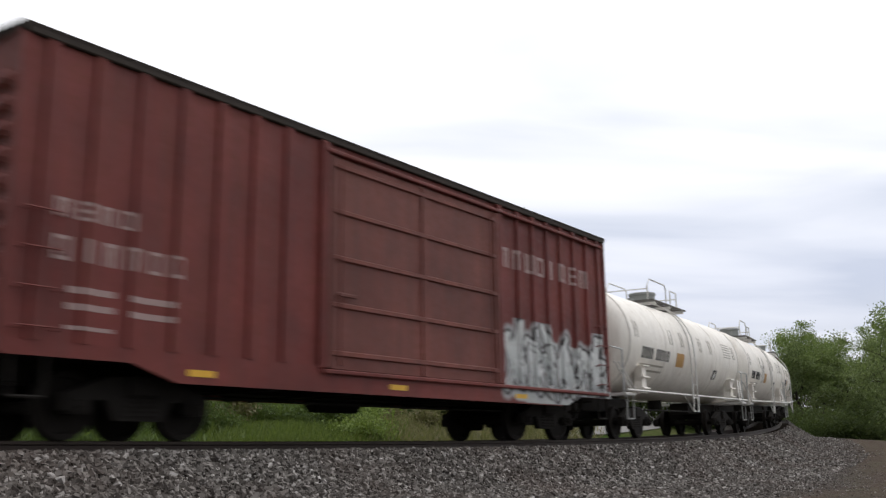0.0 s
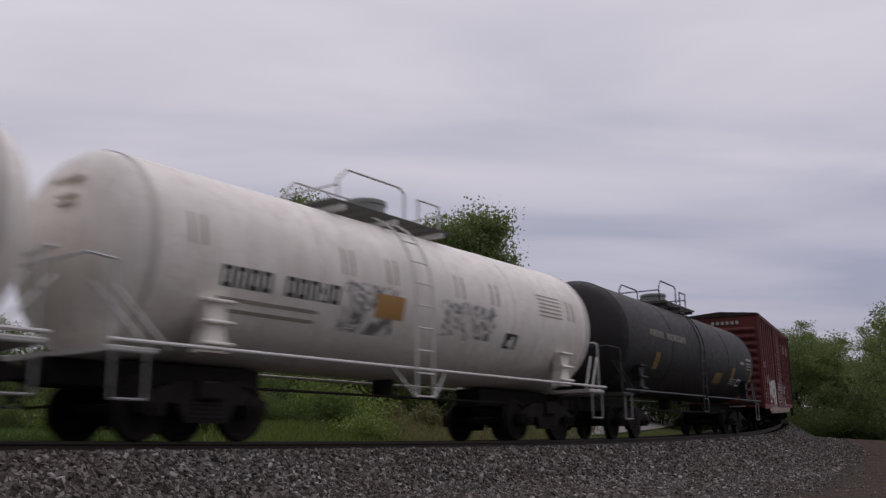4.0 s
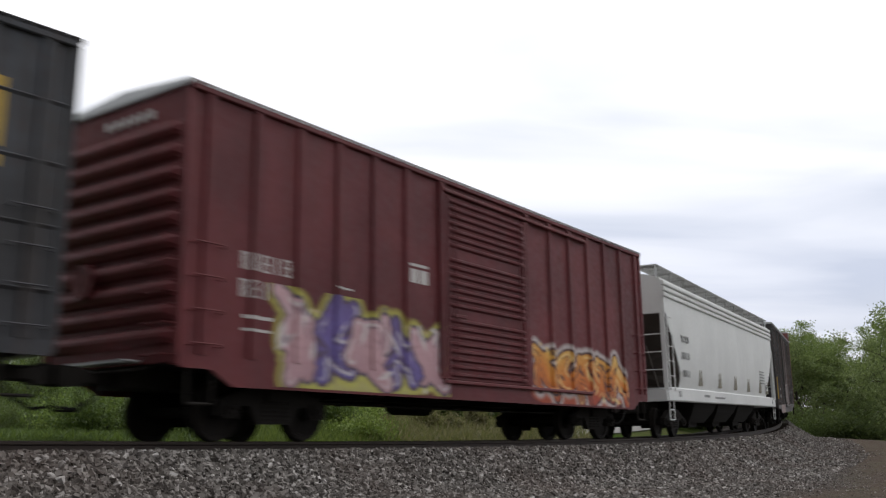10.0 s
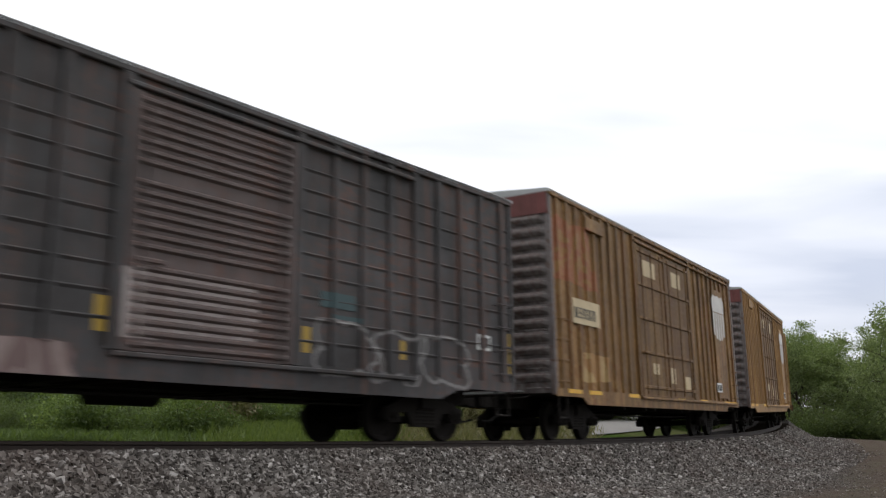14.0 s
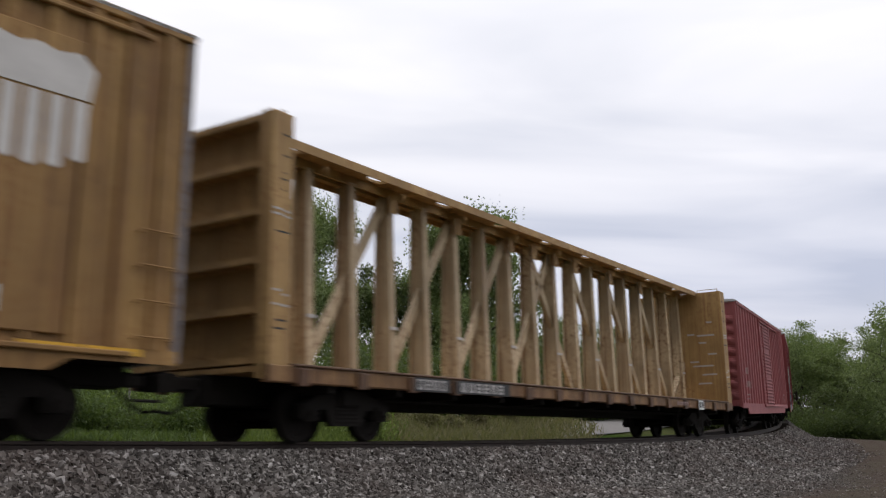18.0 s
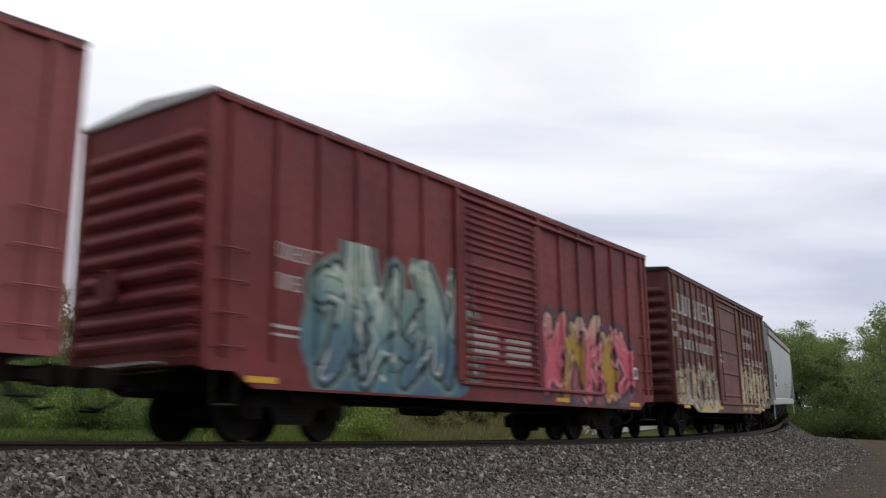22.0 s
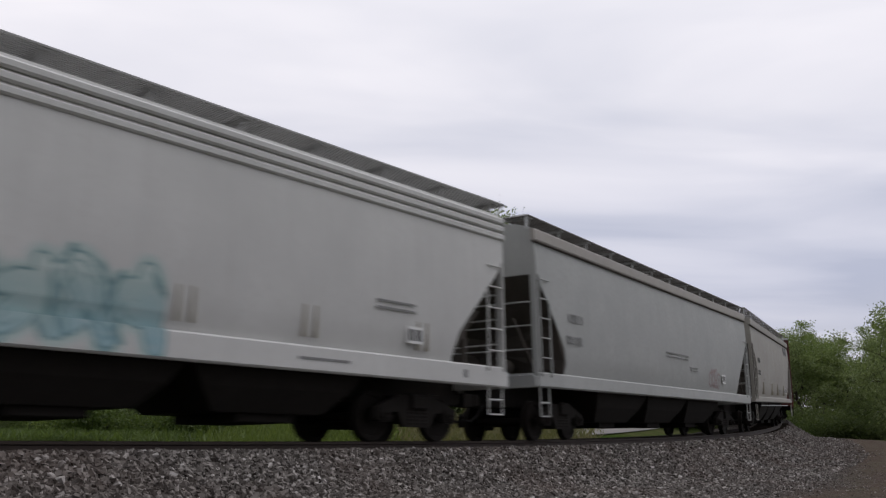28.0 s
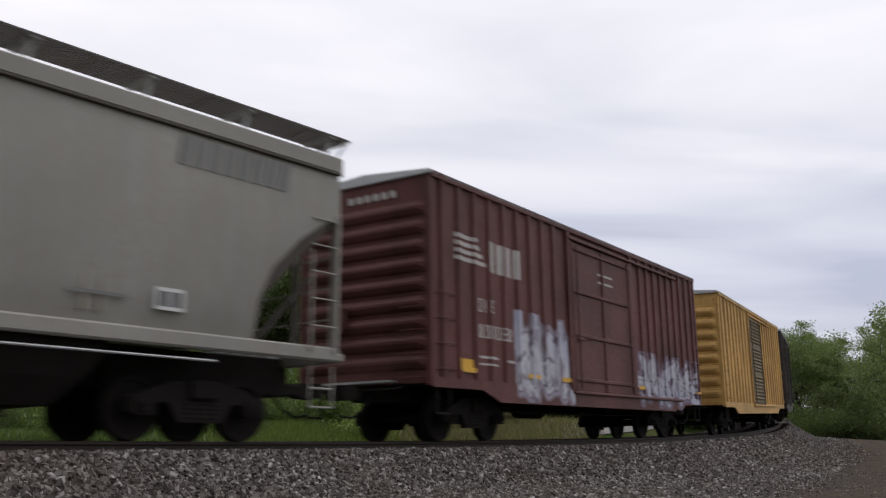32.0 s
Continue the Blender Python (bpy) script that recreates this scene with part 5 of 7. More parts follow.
for k in range(3):
    a = 4.3 + 0.83 * k
    bars(car, [(a, a + 0.62, 3.95, 4.15), (a, a + 0.22, 3.5, 3.95), (a + 0.40, a + 0.62, 3.5, 3.95), (a, a + 0.62, 3.30, 3.5), (a, a + 0.62, 3.06, 3.2)], YELLOW_MARK, name="block_mark")
bars(car, [(-0.9, -0.45, 2.15, 2.4), (-1.25, -0.95, 2.95, 3.02), (-7.2, -6.6, 3.2, 3.32), (-5.6, -5.1, 3.05, 3.1)], LETTER, y=-1.57)
placard(car, 5.2, 1.7)
strips(car, (-5.7, -3.4, -1.2, 2.2, 5.2), 1.1)
spray(car, c6, -5.75, -1.75, 0.86, 2.35, lambda x, z, w, h: lettered(x, z, w, h, 9, 6, ((0.05, 0.06, 0.07),), (0.46, 0.46, 0.46), thick=0.19, line=0.035, hollow=True, spikes=0.1), "white outlined bubble letters sprayed on grey steel")
spray(car, c6, -5.1, -4.0, 0.80, 1.75, lambda x, z, w, h: lettered(x, z, w, h, 10, 0, ((0.5, 0.5, 0.5),), CHALK, base=((0.34, 0.35, 0.36), (0.5, 0.5, 0.5), (0.30, 0.31, 0.32))), "white sprayed patch")

# maroon boxcar with two sprayed pieces
c7 = paint("maroon_paint", (0.1189, 0.018, 0.0221), dirt=0.18, rust=0.08, seed=4.0)
car = boxcar(-57.42, -42.23, 4.93, "maroon boxcar with ridged door and pink and orange spray paint", c7, posts=12, cut=(0.5, 0.9), door=(-1.64, 1.3), stencilled=True, mid=-49.75)
letters(car, 5, -6.65, 2.4, 0.26, LETTER, width=1.05)
letters(car, 5, -6.66, 2.0, 0.26, LETTER, width=1.05)
bars(car, [(-6.6, -5.95, 1.7, 1.75), (-6.6, -5.95, 1.52, 1.56), (-4.65, -4.25, 2.38, 2.41), (-4.65, -4.25, 2.2, 2.23), (-2.7, -2.15, 3.05, 3.1), (-2.7, -2.45, 2.75, 3.0), (-2.4, -2.15, 2.75, 3.0)], LETTER)
spray(car, c7, -6.1, -1.55, 0.76, 2.3, lambda x, z, w, h: lettered(x, z, w, h, 12, 5, ((0.34, 0.20, 0.22), (0.46, 0.28, 0.30), (0.50, 0.32, 0.34)), (0.09, 0.06, 0.09), halo=(0.40, 0.38, 0.08), shine=(0.55, 0.5, 0.5), thick=0.17, spikes=0.05, line=0.055, base=((0.38, 0.36, 0.12), (0.40, 0.24, 0.27), (0.44, 0.27, 0.30)), second=((0.10, 0.08, 0.24), (0.15, 0.11, 0.30), (0.10, 0.07, 0.18))), "pink and violet sprayed piece edged in yellow")
spray(car, c7, 1.45, 6.35, 0.76, 2.2, lambda x, z, w, h: lettered(x, z, w, h, 14, 5, ((0.34, 0.06, 0.03), (0.55, 0.17, 0.03), (0.62, 0.36, 0.07)), (0.07, 0.03, 0.03), halo=(0.50, 0.46, 0.44), shine=(0.68, 0.48, 0.2), thick=0.16, spikes=0.05, line=0.055, base=((0.36, 0.07, 0.03), (0.5, 0.15, 0.03), (0.56, 0.28, 0.05))), "orange flame-coloured sprayed piece edged in white")

# charcoal boxcar with rust and smears
TEAL = plain("faded_teal_patch", (0.05, 0.085, 0.09), 0.7, 0, 0.3, 3)
c9 = paint("charcoal_paint", (0.066, 0.063, 0.065), dirt=0.55, fade=0.4, rust=0.3, rust_col=(0.16, 0.07, 0.045), seed=5.0, tags=[(-5.1, -1.8, 0.7, 1.15, ((0.34, 0.26, 0.24), (0.2, 0.13, 0.12), (0.38, 0.32, 0.3)), 1.2, 0.7)])
c9d = paint("rusted_grey_door_paint", (0.13, 0.10, 0.095), dirt=0.3, rust=0.4, rust_col=(0.15, 0.07, 0.05), seed=5.5, tags=[(-1.5, 0.9, 1.25, 2.2, ((0.5, 0.44, 0.42), (0.42, 0.36, 0.34), (0.5, 0.45, 0.43)), 0.9, 0.75)])
car = boxcar(-21.72, -6.57, 4.9, "charcoal boxcar with rust stains, ridged door and yellow warning strips", c9, c9d, posts=16, seams=9, door=(-1.56, 1.32), mid=-13.9)
bars(car, [(-7.55, -7.4, 1.4, 2.4), (-7.3, -7.15, 1.4, 2.4), (-4.5, -4.38, 1.3, 1.8), (-4.3, -4.18, 1.3, 1.8), (-1.9, -1.7, 1.3, 1.75), (1.6, 1.75, 1.3, 1.7), (3.9, 4.02, 1.35, 1.75), (7.2, 7.35, 1.3, 2.1)], YELLOW_MARK, name="warning_strip")
spray(car, c9, 1.6, 6.0, 0.9, 1.9, lambda x, z, w, h: lettered(x, z, w, h, 41, 3, ((0.06, 0.06, 0.06),), (0.24, 0.23, 0.225), thick=0.2, line=0.03, hollow=True, spikes=0.0), "faint grey sprayed arcs on charcoal steel")
bars(car, [(1.95, 2.75, 2.05, 2.3), (2.2, 2.9, 1.85, 1.95)], TEAL, name="teal_patch", label="faded teal paint patch")
bars(car, [(-5.9, -5.3, 1.82, 1.92), (-5.85, -5.35, 1.45, 1.6), (-0.9, -0.5, 2.95, 3.02)], LETTER, y=-1.56)
placard(car, 6.15, 1.7)

# two tall tan refrigerator cars
END_GREY = paint("worn_silver_end_paint", (0.27, 0.24, 0.235), dirt=0.55, rust=0.35, seed=6.6)
TOP_RED = paint("faded_red_cap_paint", (0.24, 0.085, 0.08), dirt=0.3, seed=6.8)
c10 = paint("rusty_tan_paint", (0.32, 0.18, 0.062), dirt=0.85, dirt_col=(0.075, 0.04, 0.016), rust=0.55, rust_col=(0.17, 0.065, 0.025), seed=6.0, tags=[(-6.3, -4.5, 1.3, 2.0, ((0.5, 0.36, 0.17), (0.36, 0.2, 0.08), (0.52, 0.38, 0.2)), 1.0, 0.7), (-7.8, -5.2, 3.5, 5.0, ((0.34, 0.19, 0.07), (0.34, 0.11, 0.06), (0.35, 0.19, 0.07), (0.35, 0.2, 0.08)), 1.2, 0.6)])
c11 = paint("golden_tan_paint", (0.40, 0.235, 0.08), dirt=0.6, dirt_col=(0.13, 0.06, 0.025), rust=0.25, rust_col=(0.2, 0.085, 0.03), seed=7.0)
PANEL = plain("cream_patch_paint", (0.60, 0.48, 0.30), 0.7, 0, 0.25, 3)
SHIELD = plain("chalky_white_shield", (0.66, 0.63, 0.60), 0.7, 0, 0.25, 3)


DOOR_TAN = paint("dark_rusted_door_paint", (0.25, 0.145, 0.05), dirt=0.7, dirt_col=(0.07, 0.03, 0.015), rust=0.5, seed=6.3)


def shield(car, x0, x1, z0, z1):
    """A plain shield: a cap over upright stripes."""
    w, h, y = x1 - x0, z1 - z0, -1.592
    zs = z0 + h * 0.62
    b = Build()
    b.prism([(x0 + 0.04 * w, zs), (x1 - 0.04 * w, zs), (x1, z1 - 0.12 * h), (x1 - 0.14 * w, z1), (x0 + 0.66 * w, z1 - 0.04 * h), (x0 + 0.5 * w, z1), (x0 + 0.34 * w, z1 - 0.04 * h), (x0 + 0.14 * w, z1), (x0, z1 - 0.12 * h)], y - 0.004, y)
    part("shield_cap", b, SHIELD, car, "chalky white shield top")
    for k in range(5):
        a = x0 + w * (0.04 + 0.195 * k)
        low = z0 + h * (0.10, 0.02, 0.0, 0.02, 0.10)[k]
        part("shield_stripe", Build().prism([(a, low + 0.05), (a + 0.07 * w, low), (a + 0.13 * w, low + 0.05), (a + 0.13 * w, zs - 0.03), (a, zs - 0.03)], y - 0.004, y), SHIELD, car)


for coat, u0, u1, zero, look_words in ((c10, -4.93, 10.55, 3.06, "tall rust-streaked tan boxcar with a pale shield and plug doors"), (c11, 12.75, 28.0, 20.35, "tall golden tan boxcar with a white shield and plug doors")):
    car = boxcar(u0, u1, 5.55, look_words, coat, posts=18, door=(-2.6, 2.2), door_kind="plain", door_lines=5, ribs=13, end_coat=END_GREY, sill=0.78, cut=(1.4, 1.7), door_coat=DOOR_TAN, rods=(-2.3, -1.5, -0.75, 0.0, 0.9, 1.7), post_w=0.16, mid=zero)
    part("end_cap", Build().slab(u0 - zero - 0.075, u0 - zero - 0.03, -1.5, 1.5, 5.0, 5.49), TOP_RED, car, "faded red panel over the ribbed end")
    shield(car, 4.75, 6.25, 3.15, 4.72)
    bars(car, [(-7.0, -5.4, 2.62, 3.2)] if coat is c10 else [(-2.0, -0.3, 4.55, 4.6), (-2.0, -0.3, 4.4, 4.45), (-1.9, -0.4, 4.25, 4.3)], PANEL if coat is c10 else DARKMARK, y=-1.575, name="patch_panel" if coat is c10 else "stencil_marking")
    if coat is c10:
        letters(car, 5, -6.9, 2.75, 0.25, DARKMARK, y=-1.581, width=1.3)
    for box in [(-2.0, -1.0, 4.4, 4.85), (0.5, 1.35, 4.4, 4.85), (-0.1, 0.35, 1.5, 1.95), (1.3, 1.8, 1.35, 1.75), (-1.6, -1.1, 1.7, 2.0)]:
        bars(car, [box], PANEL, y=-1.57, name="patch_panel")
    hat = Build().slab(-6.1, -5.0, -1.62, -1.53, 4.95, 5.28)
    part("hatch_box", hat, coat, car)
    part("vent_door", Build().slab(4.9, 6.1, -1.585, -1.53, 1.2, 4.9), coat, car)
    placard(car, 4.7, 1.4, y=-1.59, w=0.6)
    strips(car, (-7.4, -6.2, -3.6, 0.4, 2.8, 5.6, 6.4), 1.02, w=0.75)

# rose boxcar
c13 = paint("rose_oxide_paint", (0.322, 0.0905, 0.093), dirt=0.12, rust=0.08, seed=8.0, fade=0.12)
car = boxcar(53.8, 69.05, 4.9, "plain faded rose-red boxcar with a ridged door", c13, posts=16, cut=(1.2, 1.4), door=(-1.87, 1.24), ribs=8, rods=(-1.65, -1.45), stencilled=True, mid=61.93)
letters(car, 5, -6.85, 2.22, 0.25, FADED, width=1.0)
letters(car, 6, -6.85, 1.72, 0.25, FADED, width=1.25)
bars(car, [(-6.75, -5.95, 1.42, 1.47), (-6.75, -5.95, 1.28, 1.32), (-4.9, -4.5, 2.05, 2.08), (-4.9, -4.5, 1.8, 1.83), (-2.72, -2.25, 3.15, 3.3), (-2.72, -2.25, 2.95, 3.0), (-2.72, -2.25, 2.75, 2.85), (-2.72, -2.25, 2.55, 2.6), (-2.72, -2.25, 2.25, 2.3)], FADED)
placard(car, 5.6, 1.3)

# red boxcar with a teal and a pink sprayed piece
c14 = paint("cherry_red_paint", (0.2082, 0.034, 0.0365), dirt=0.16, rust=0.08, seed=9.0)
car = boxcar(70.95, 86.17, 4.93, "cherry red boxcar with ridged door and teal and pink spray paint", c14, posts=12, cut=(0.5, 0.9), door=(-1.56, 1.37), mid=78.66)
letters(car, 5, -6.46, 2.66, 0.24, LETTER, width=1.0)
letters(car, 6, -6.45, 2.2, 0.24, LETTER, width=1.2)
bars(car, [(-6.5, -5.9, 1.62, 1.67), (-5.8, -5.2, 1.62, 1.67), (-6.5, -5.95, 1.5, 1.54), (6.0, 6.4, 2.3, 2.42), (6.0, 6.45, 2.05, 2.18)], LETTER)
bars(car, [(-1.3, -0.3, 1.55, 2.1), (0.0, 1.0, 1.5, 2.0)], LETTER, y=-1.575, name="worn_patch")
placard(car, 6.2, 1.5)
strips(car, (-7.0, 2.1, 6.0), 0.80, w=0.6)
spray(car, c14, -5.9, -0.85, 0.76, 3.2, lambda x, z, w, h: lettered(x, z, w, h, 16, 4, ((0.06, 0.12, 0.20), (0.13, 0.25, 0.27), (0.30, 0.41, 0.36), (0.42, 0.50, 0.43)), (0.025, 0.045, 0.045), halo=(0.17, 0.28, 0.26), shine=(0.62, 0.66, 0.60), thick=0.17, spikes=0.3, line=0.075, cuts=9, base=((0.07, 0.15, 0.24), (0.10, 0.22, 0.25), (0.13, 0.24, 0.22), (0.22, 0.31, 0.27), (0.2, 0.1, 0.1))), "teal and pale green sprayed piece with pointed letters")
spray(car, c14, 1.45, 6.5, 0.76, 3.05, lambda x, z, w, h: lettered(x, z, w, h, 18, 5, ((0.50, 0.07, 0.11), (0.58, 0.10, 0.15), (0.60, 0.17, 0.17), (0.62, 0.44, 0.34)), (0.07, 0.02, 0.035), halo=(0.03, 0.06, 0.075), shine=(0.66, 0.36, 0.36), thick=0.18, spikes=0.2, line=0.065, cuts=8, base=((0.05, 0.09, 0.11), (0.54, 0.09, 0.14), (0.60, 0.12, 0.17), (0.60, 0.26, 0.22)), second=((0.42, 0.20, 0.03), (0.44, 0.26, 0.03), (0.36, 0.22, 0.04), (0.62, 0.5, 0.4))), "pink and ochre sprayed piece with a dark halo")

# brown boxcar with large white letters and cream sprayed pieces
c15 = paint("tuscan_brown_paint", (0.1558, 0.0492, 0.041), dirt=0.28, rust=0.12, seed=10.0)
c15d = paint("brown_door_paint", (0.1804, 0.0615, 0.0492), dirt=0.2, seed=10.5)
car = boxcar(88.1, 103.07, 4.9, "tuscan brown boxcar with large white letters and cream spray paint", c15, c15d, posts=14, seams=6, door=(-1.85, 1.44), door_kind="plain", door_lines=5, stencilled=True, roof_mat=ROOF_DARK, mid=95.68)
letters(car, 8, -6.8, 3.62, 0.62, LETTER, width=4.8)
letters(car, 22, -6.85, 3.14, 0.16, LETTER, width=4.8)
letters(car, 9, -6.85, 2.6, 0.3, LETTER, width=4.4)
letters(car, 8, 2.6, 3.72, 0.26, LETTER, width=2.9)
letters(car, 7, 2.7, 3.2, 0.24, LETTER, width=2.4)
letters(car, 9, 2.6, 2.6, 0.24, LETTER, width=4.0)
bars(car, [(-7.5, -7.1, 3.6, 3.68), (-7.5, -7.05, 3.35, 3.42), (-7.5, -7.05, 2.9, 3.05), (-1.6, -1.2, 2.65, 2.72), (-1.6, -1.1, 2.45, 2.55)], LETTER)
strips(car, (-6.9, -4.2, -2.4, 1.7, 4.0, 5.4), 0.84, w=0.7)
spray(car, c15, -7.6, -1.9, 0.72, 2.5, lambda x, z, w, h: lettered(x, z, w, h, 20, 6, ((0.50, 0.40, 0.24), (0.44, 0.35, 0.21), (0.50, 0.42, 0.30)), (0.10, 0.055, 0.045), shine=(0.6, 0.56, 0.48), thick=0.12, spikes=0.12, line=0.06, cuts=8, base=((0.54, 0.44, 0.27), (0.52, 0.43, 0.27), (0.36, 0.28, 0.19), (0.2, 0.1, 0.08)), second=((0.48, 0.46, 0.42), (0.14, 0.07, 0.06), (0.42, 0.40, 0.37))), "cream and grey sprayed letters with brown shadows")
spray(car, c15, 1.55, 7.45, 0.74, 2.75, lambda x, z, w, h: lettered(x, z, w, h, 23, 5, ((0.52, 0.42, 0.25), (0.50, 0.41, 0.26), (0.54, 0.47, 0.34)), (0.09, 0.05, 0.04), halo=(0.40, 0.31, 0.20), shine=(0.6, 0.55, 0.46), thick=0.16, spikes=0.1, line=0.065), "cream sprayed letters outlined in brown")

# brown boxcar with a striped white emblem
c20 = paint("boxcar_brown_paint", (0.1275, 0.0425, 0.0382), dirt=0.2, rust=0.1, seed=11.0)
car = boxcar(182.35, 197.2, 4.9, "brown boxcar with a striped white emblem and pale spray paint", c20, posts=18, door=(-2.07, 1.55), door_kind="plain", door_lines=4, ribs=9, stencilled=True, mid=190.2)
bars(car, [(-7.05, -5.9 - 0.12 * k, 3.36 + 0.145 * k, 3.44 + 0.145 * k) for k in range(4)], LETTER, name="emblem_stripe")
bars(car, [(-5.8 + 0.34 * k, -5.58 + 0.34 * k, 3.28, 3.9) for k in range(4)], LETTER, name="emblem")
letters(car, 3, -6.2, 2.45, 0.26, LETTER, width=0.6)
letters(car, 6, -6.2, 1.95, 0.26, LETTER, width=1.35)
bars(car, [(-6.2, -5.5, 1.55, 1.6), (-6.2, -5.5, 1.42, 1.46), (-5.2, -4.6, 1.52, 1.57), (-0.5, 0.4, 3.95, 4.0), (-0.5, 0.4, 3.75, 3.8)], LETTER)
strips(car, (-6.95, -4.3, -2.7, 1.9, 6.5), 1.25, w=0.55)
bars(car, [(-6.95, -6.45, 1.28, 1.5)], REFLECT, name="warning_patch")
spray(car, c20, -4.8, -2.1, 0.74, 2.65, lambda x, z, w, h: lettered(x, z, w, h, 26, 4, ((0.50, 0.50, 0.56), (0.56, 0.56, 0.60), (0.44, 0.45, 0.56)), (0.13, 0.09, 0.12), halo=(0.36, 0.35, 0.42), thick=0.12, spikes=0.25, line=0.035), "pale violet and white sprayed letters")
spray(car, c20, 1.7, 6.9, 0.76, 2.3, lambda x, z, w, h: lettered(x, z, w, h, 28, 6, ((0.42, 0.43, 0.54), (0.54, 0.54, 0.58)), (0.12, 0.07, 0.08), halo=(0.22, 0.19, 0.27), thick=0.13, spikes=0.1, line=0.035), "pale blue and white sprayed letters")

# yellow boxcar
c21 = paint("mellow_yellow_paint", (0.62, 0.38, 0.12), dirt=0.25, dirt_col=(0.2, 0.1, 0.04), rust=0.15, seed=12.0)
c21d = paint("olive_door_paint", (0.20, 0.15, 0.07), dirt=0.3, seed=12.5)
boxcar(200.2, 215.6, 4.9, "mellow yellow boxcar with a dark ridged door", c21, c21d, posts=16, ribs=8)
c22 = paint("black_brown_paint", (0.04, 0.033, 0.03), seed=13.0)
boxcar(217.2, 232.6, 4.9, "black-brown boxcar at the tail of the visible train", c22, posts=12)


GREYMARK = plain("worn_grey_stencil", (0.20, 0.20, 0.195), 0.7, 0, 0.3)


# ---- covered hoppers ----
def grating(x0, x1, y0, y1, z, cells=7, cross=0.9, thick=0.012):
    b = Build()
    for k in range(cells):
        y = y0 + (y1 - y0) * k / (cells - 1)
        b.box(x0, x1, y - thick, y + thick, z - 0.03, z)
    n = max(2, int((x1 - x0) / cross))
    for k in range(n + 1):
        x = x0 + (x1 - x0) * k / n
        b.box(x - 0.014, x + 0.014, y0, y1, z - 0.035, z - 0.005)
    return b


DARK_BROWN_GREY = plain("dark_brown_grey_steel", (0.10, 0.088, 0.078), 0.85, 0, 0.4, 2.0)


def hopper(u0, u1, label, coat, chord=True, round_cut=False, pockets=3, deep_sill=0.40, dark_walk=None, seams=(), open_walk=False, walk_z=4.83, chord_coat=None):
    L = u1 - u0
    h = L / 2
    car = thing("covered_hopper", label, "freight car", "cars of the passing train")
    CARS.append((car, (u0 + u1) / 2, L))
    eave, sill, cut_top, cut = 4.52, 1.42, 3.5, 1.55

    def cut_x(z):
        """Where the side sheet ends at height z."""
        if z >= cut_top:
            return h - 0.03
        f = min(1.0, (cut_top - z) / (cut_top - 1.85))
        if round_cut:
            f = math.sin(f * math.pi / 2) ** 0.8
        return h - 0.03 - cut * f

    prof = [(1.40, sill), (1.47, 1.65), (1.51, 2.0), (1.535, 2.5), (1.55, 3.0), (1.545, 3.3), (1.54, cut_top), (1.53, 3.9), (1.50, 4.2), (1.46, eave), (1.1, 4.64), (0.6, 4.72)]
    ring = [(-y, z) for y, z in prof] + [(0, 4.74)] + [(y, z) for y, z in reversed(prof)]
    hull = Build()
    rings = []
    for f, squeeze in ((-1, 0.0), (-1, 1.0), (-0.6, 1.0), (-0.2, 1.0), (0.2, 1.0), (0.6, 1.0), (1, 1.0), (1, 0.0)):
        rings.append([(cut_x(z) * f, y * squeeze, z) for y, z in ring])
    hull.loft(rings, True, False, True)
    part("hopper_body", hull, coat, car)
    # a dark brown-grey sheet laid over the body paint in each end recess
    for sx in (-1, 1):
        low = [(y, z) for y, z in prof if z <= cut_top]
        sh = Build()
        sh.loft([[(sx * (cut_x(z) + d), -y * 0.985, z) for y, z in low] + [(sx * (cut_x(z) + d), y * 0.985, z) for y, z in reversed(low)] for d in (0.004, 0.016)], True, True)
        part("slope_sheet", sh, DARK_BROWN_GREY, car, "dark brown-grey slope sheet")
    for sy in (-1, 1):
        s = Build().slab(-h, h, sy * 1.46 - 0.07, sy * 1.46 + 0.07, sill - deep_sill, sill, 0.03)
        part("side_sill", s, coat, car)
        if chord:
            for k in range(3):
                part("top_chord", Build().slab(-h, h, sy * 1.52 - 0.05, sy * 1.52 + 0.05, 3.97 + 0.17 * k, 4.105 + 0.17 * k, 0.03), coat, car)
        else:
            part("top_chord", Build().slab(-h, h, sy * 1.50 - 0.05, sy * 1.50 + 0.05, 4.24, 4.50, 0.02), chord_coat or coat, car)
            # thin dark strip that draws the line just below the chord
            part("chord_underline", Build().slab(-h, h, sy * 1.51 - 0.05, sy * 1.51 + 0.05, 4.20, 4.235, 0.01), DARK_BROWN_GREY, car)
        wk = part("running_board", grating(-h + 0.05, h + 0.3, sy * 1.38, sy * 0.72, walk_z, 12, 0.9, 0.009 if open_walk else 0.016), dark_walk or GALV, car, "galvanized steel roof grating")
        for k in range(int(L / 1.6) + 1):
            x = -h + 0.15 + (L - 0.3) * k / int(L / 1.6)
            leg = Build().prism([(x - 0.025, 4.55), (x + 0.025, 4.55), (x + 0.1, walk_z - 0.03), (x + 0.05, walk_z - 0.03)], sy * 1.3 - 0.02, sy * 1.3 + 0.02)
            leg.box(x + 0.02, x + 0.14, min(sy * 1.38, sy * 0.72), max(sy * 1.38, sy * 0.72), walk_z - 0.06, walk_z - 0.03)
            part("board_bracket", leg, WALK_MID, wk)
    for k in range(4):
        hx = -h + L * (k + 0.5) / 4
        part("roof_hatch", Build().slab(hx - 1.7, hx + 1.7, -0.32, 0.32, 4.72, 4.84, 0.04), coat, car)
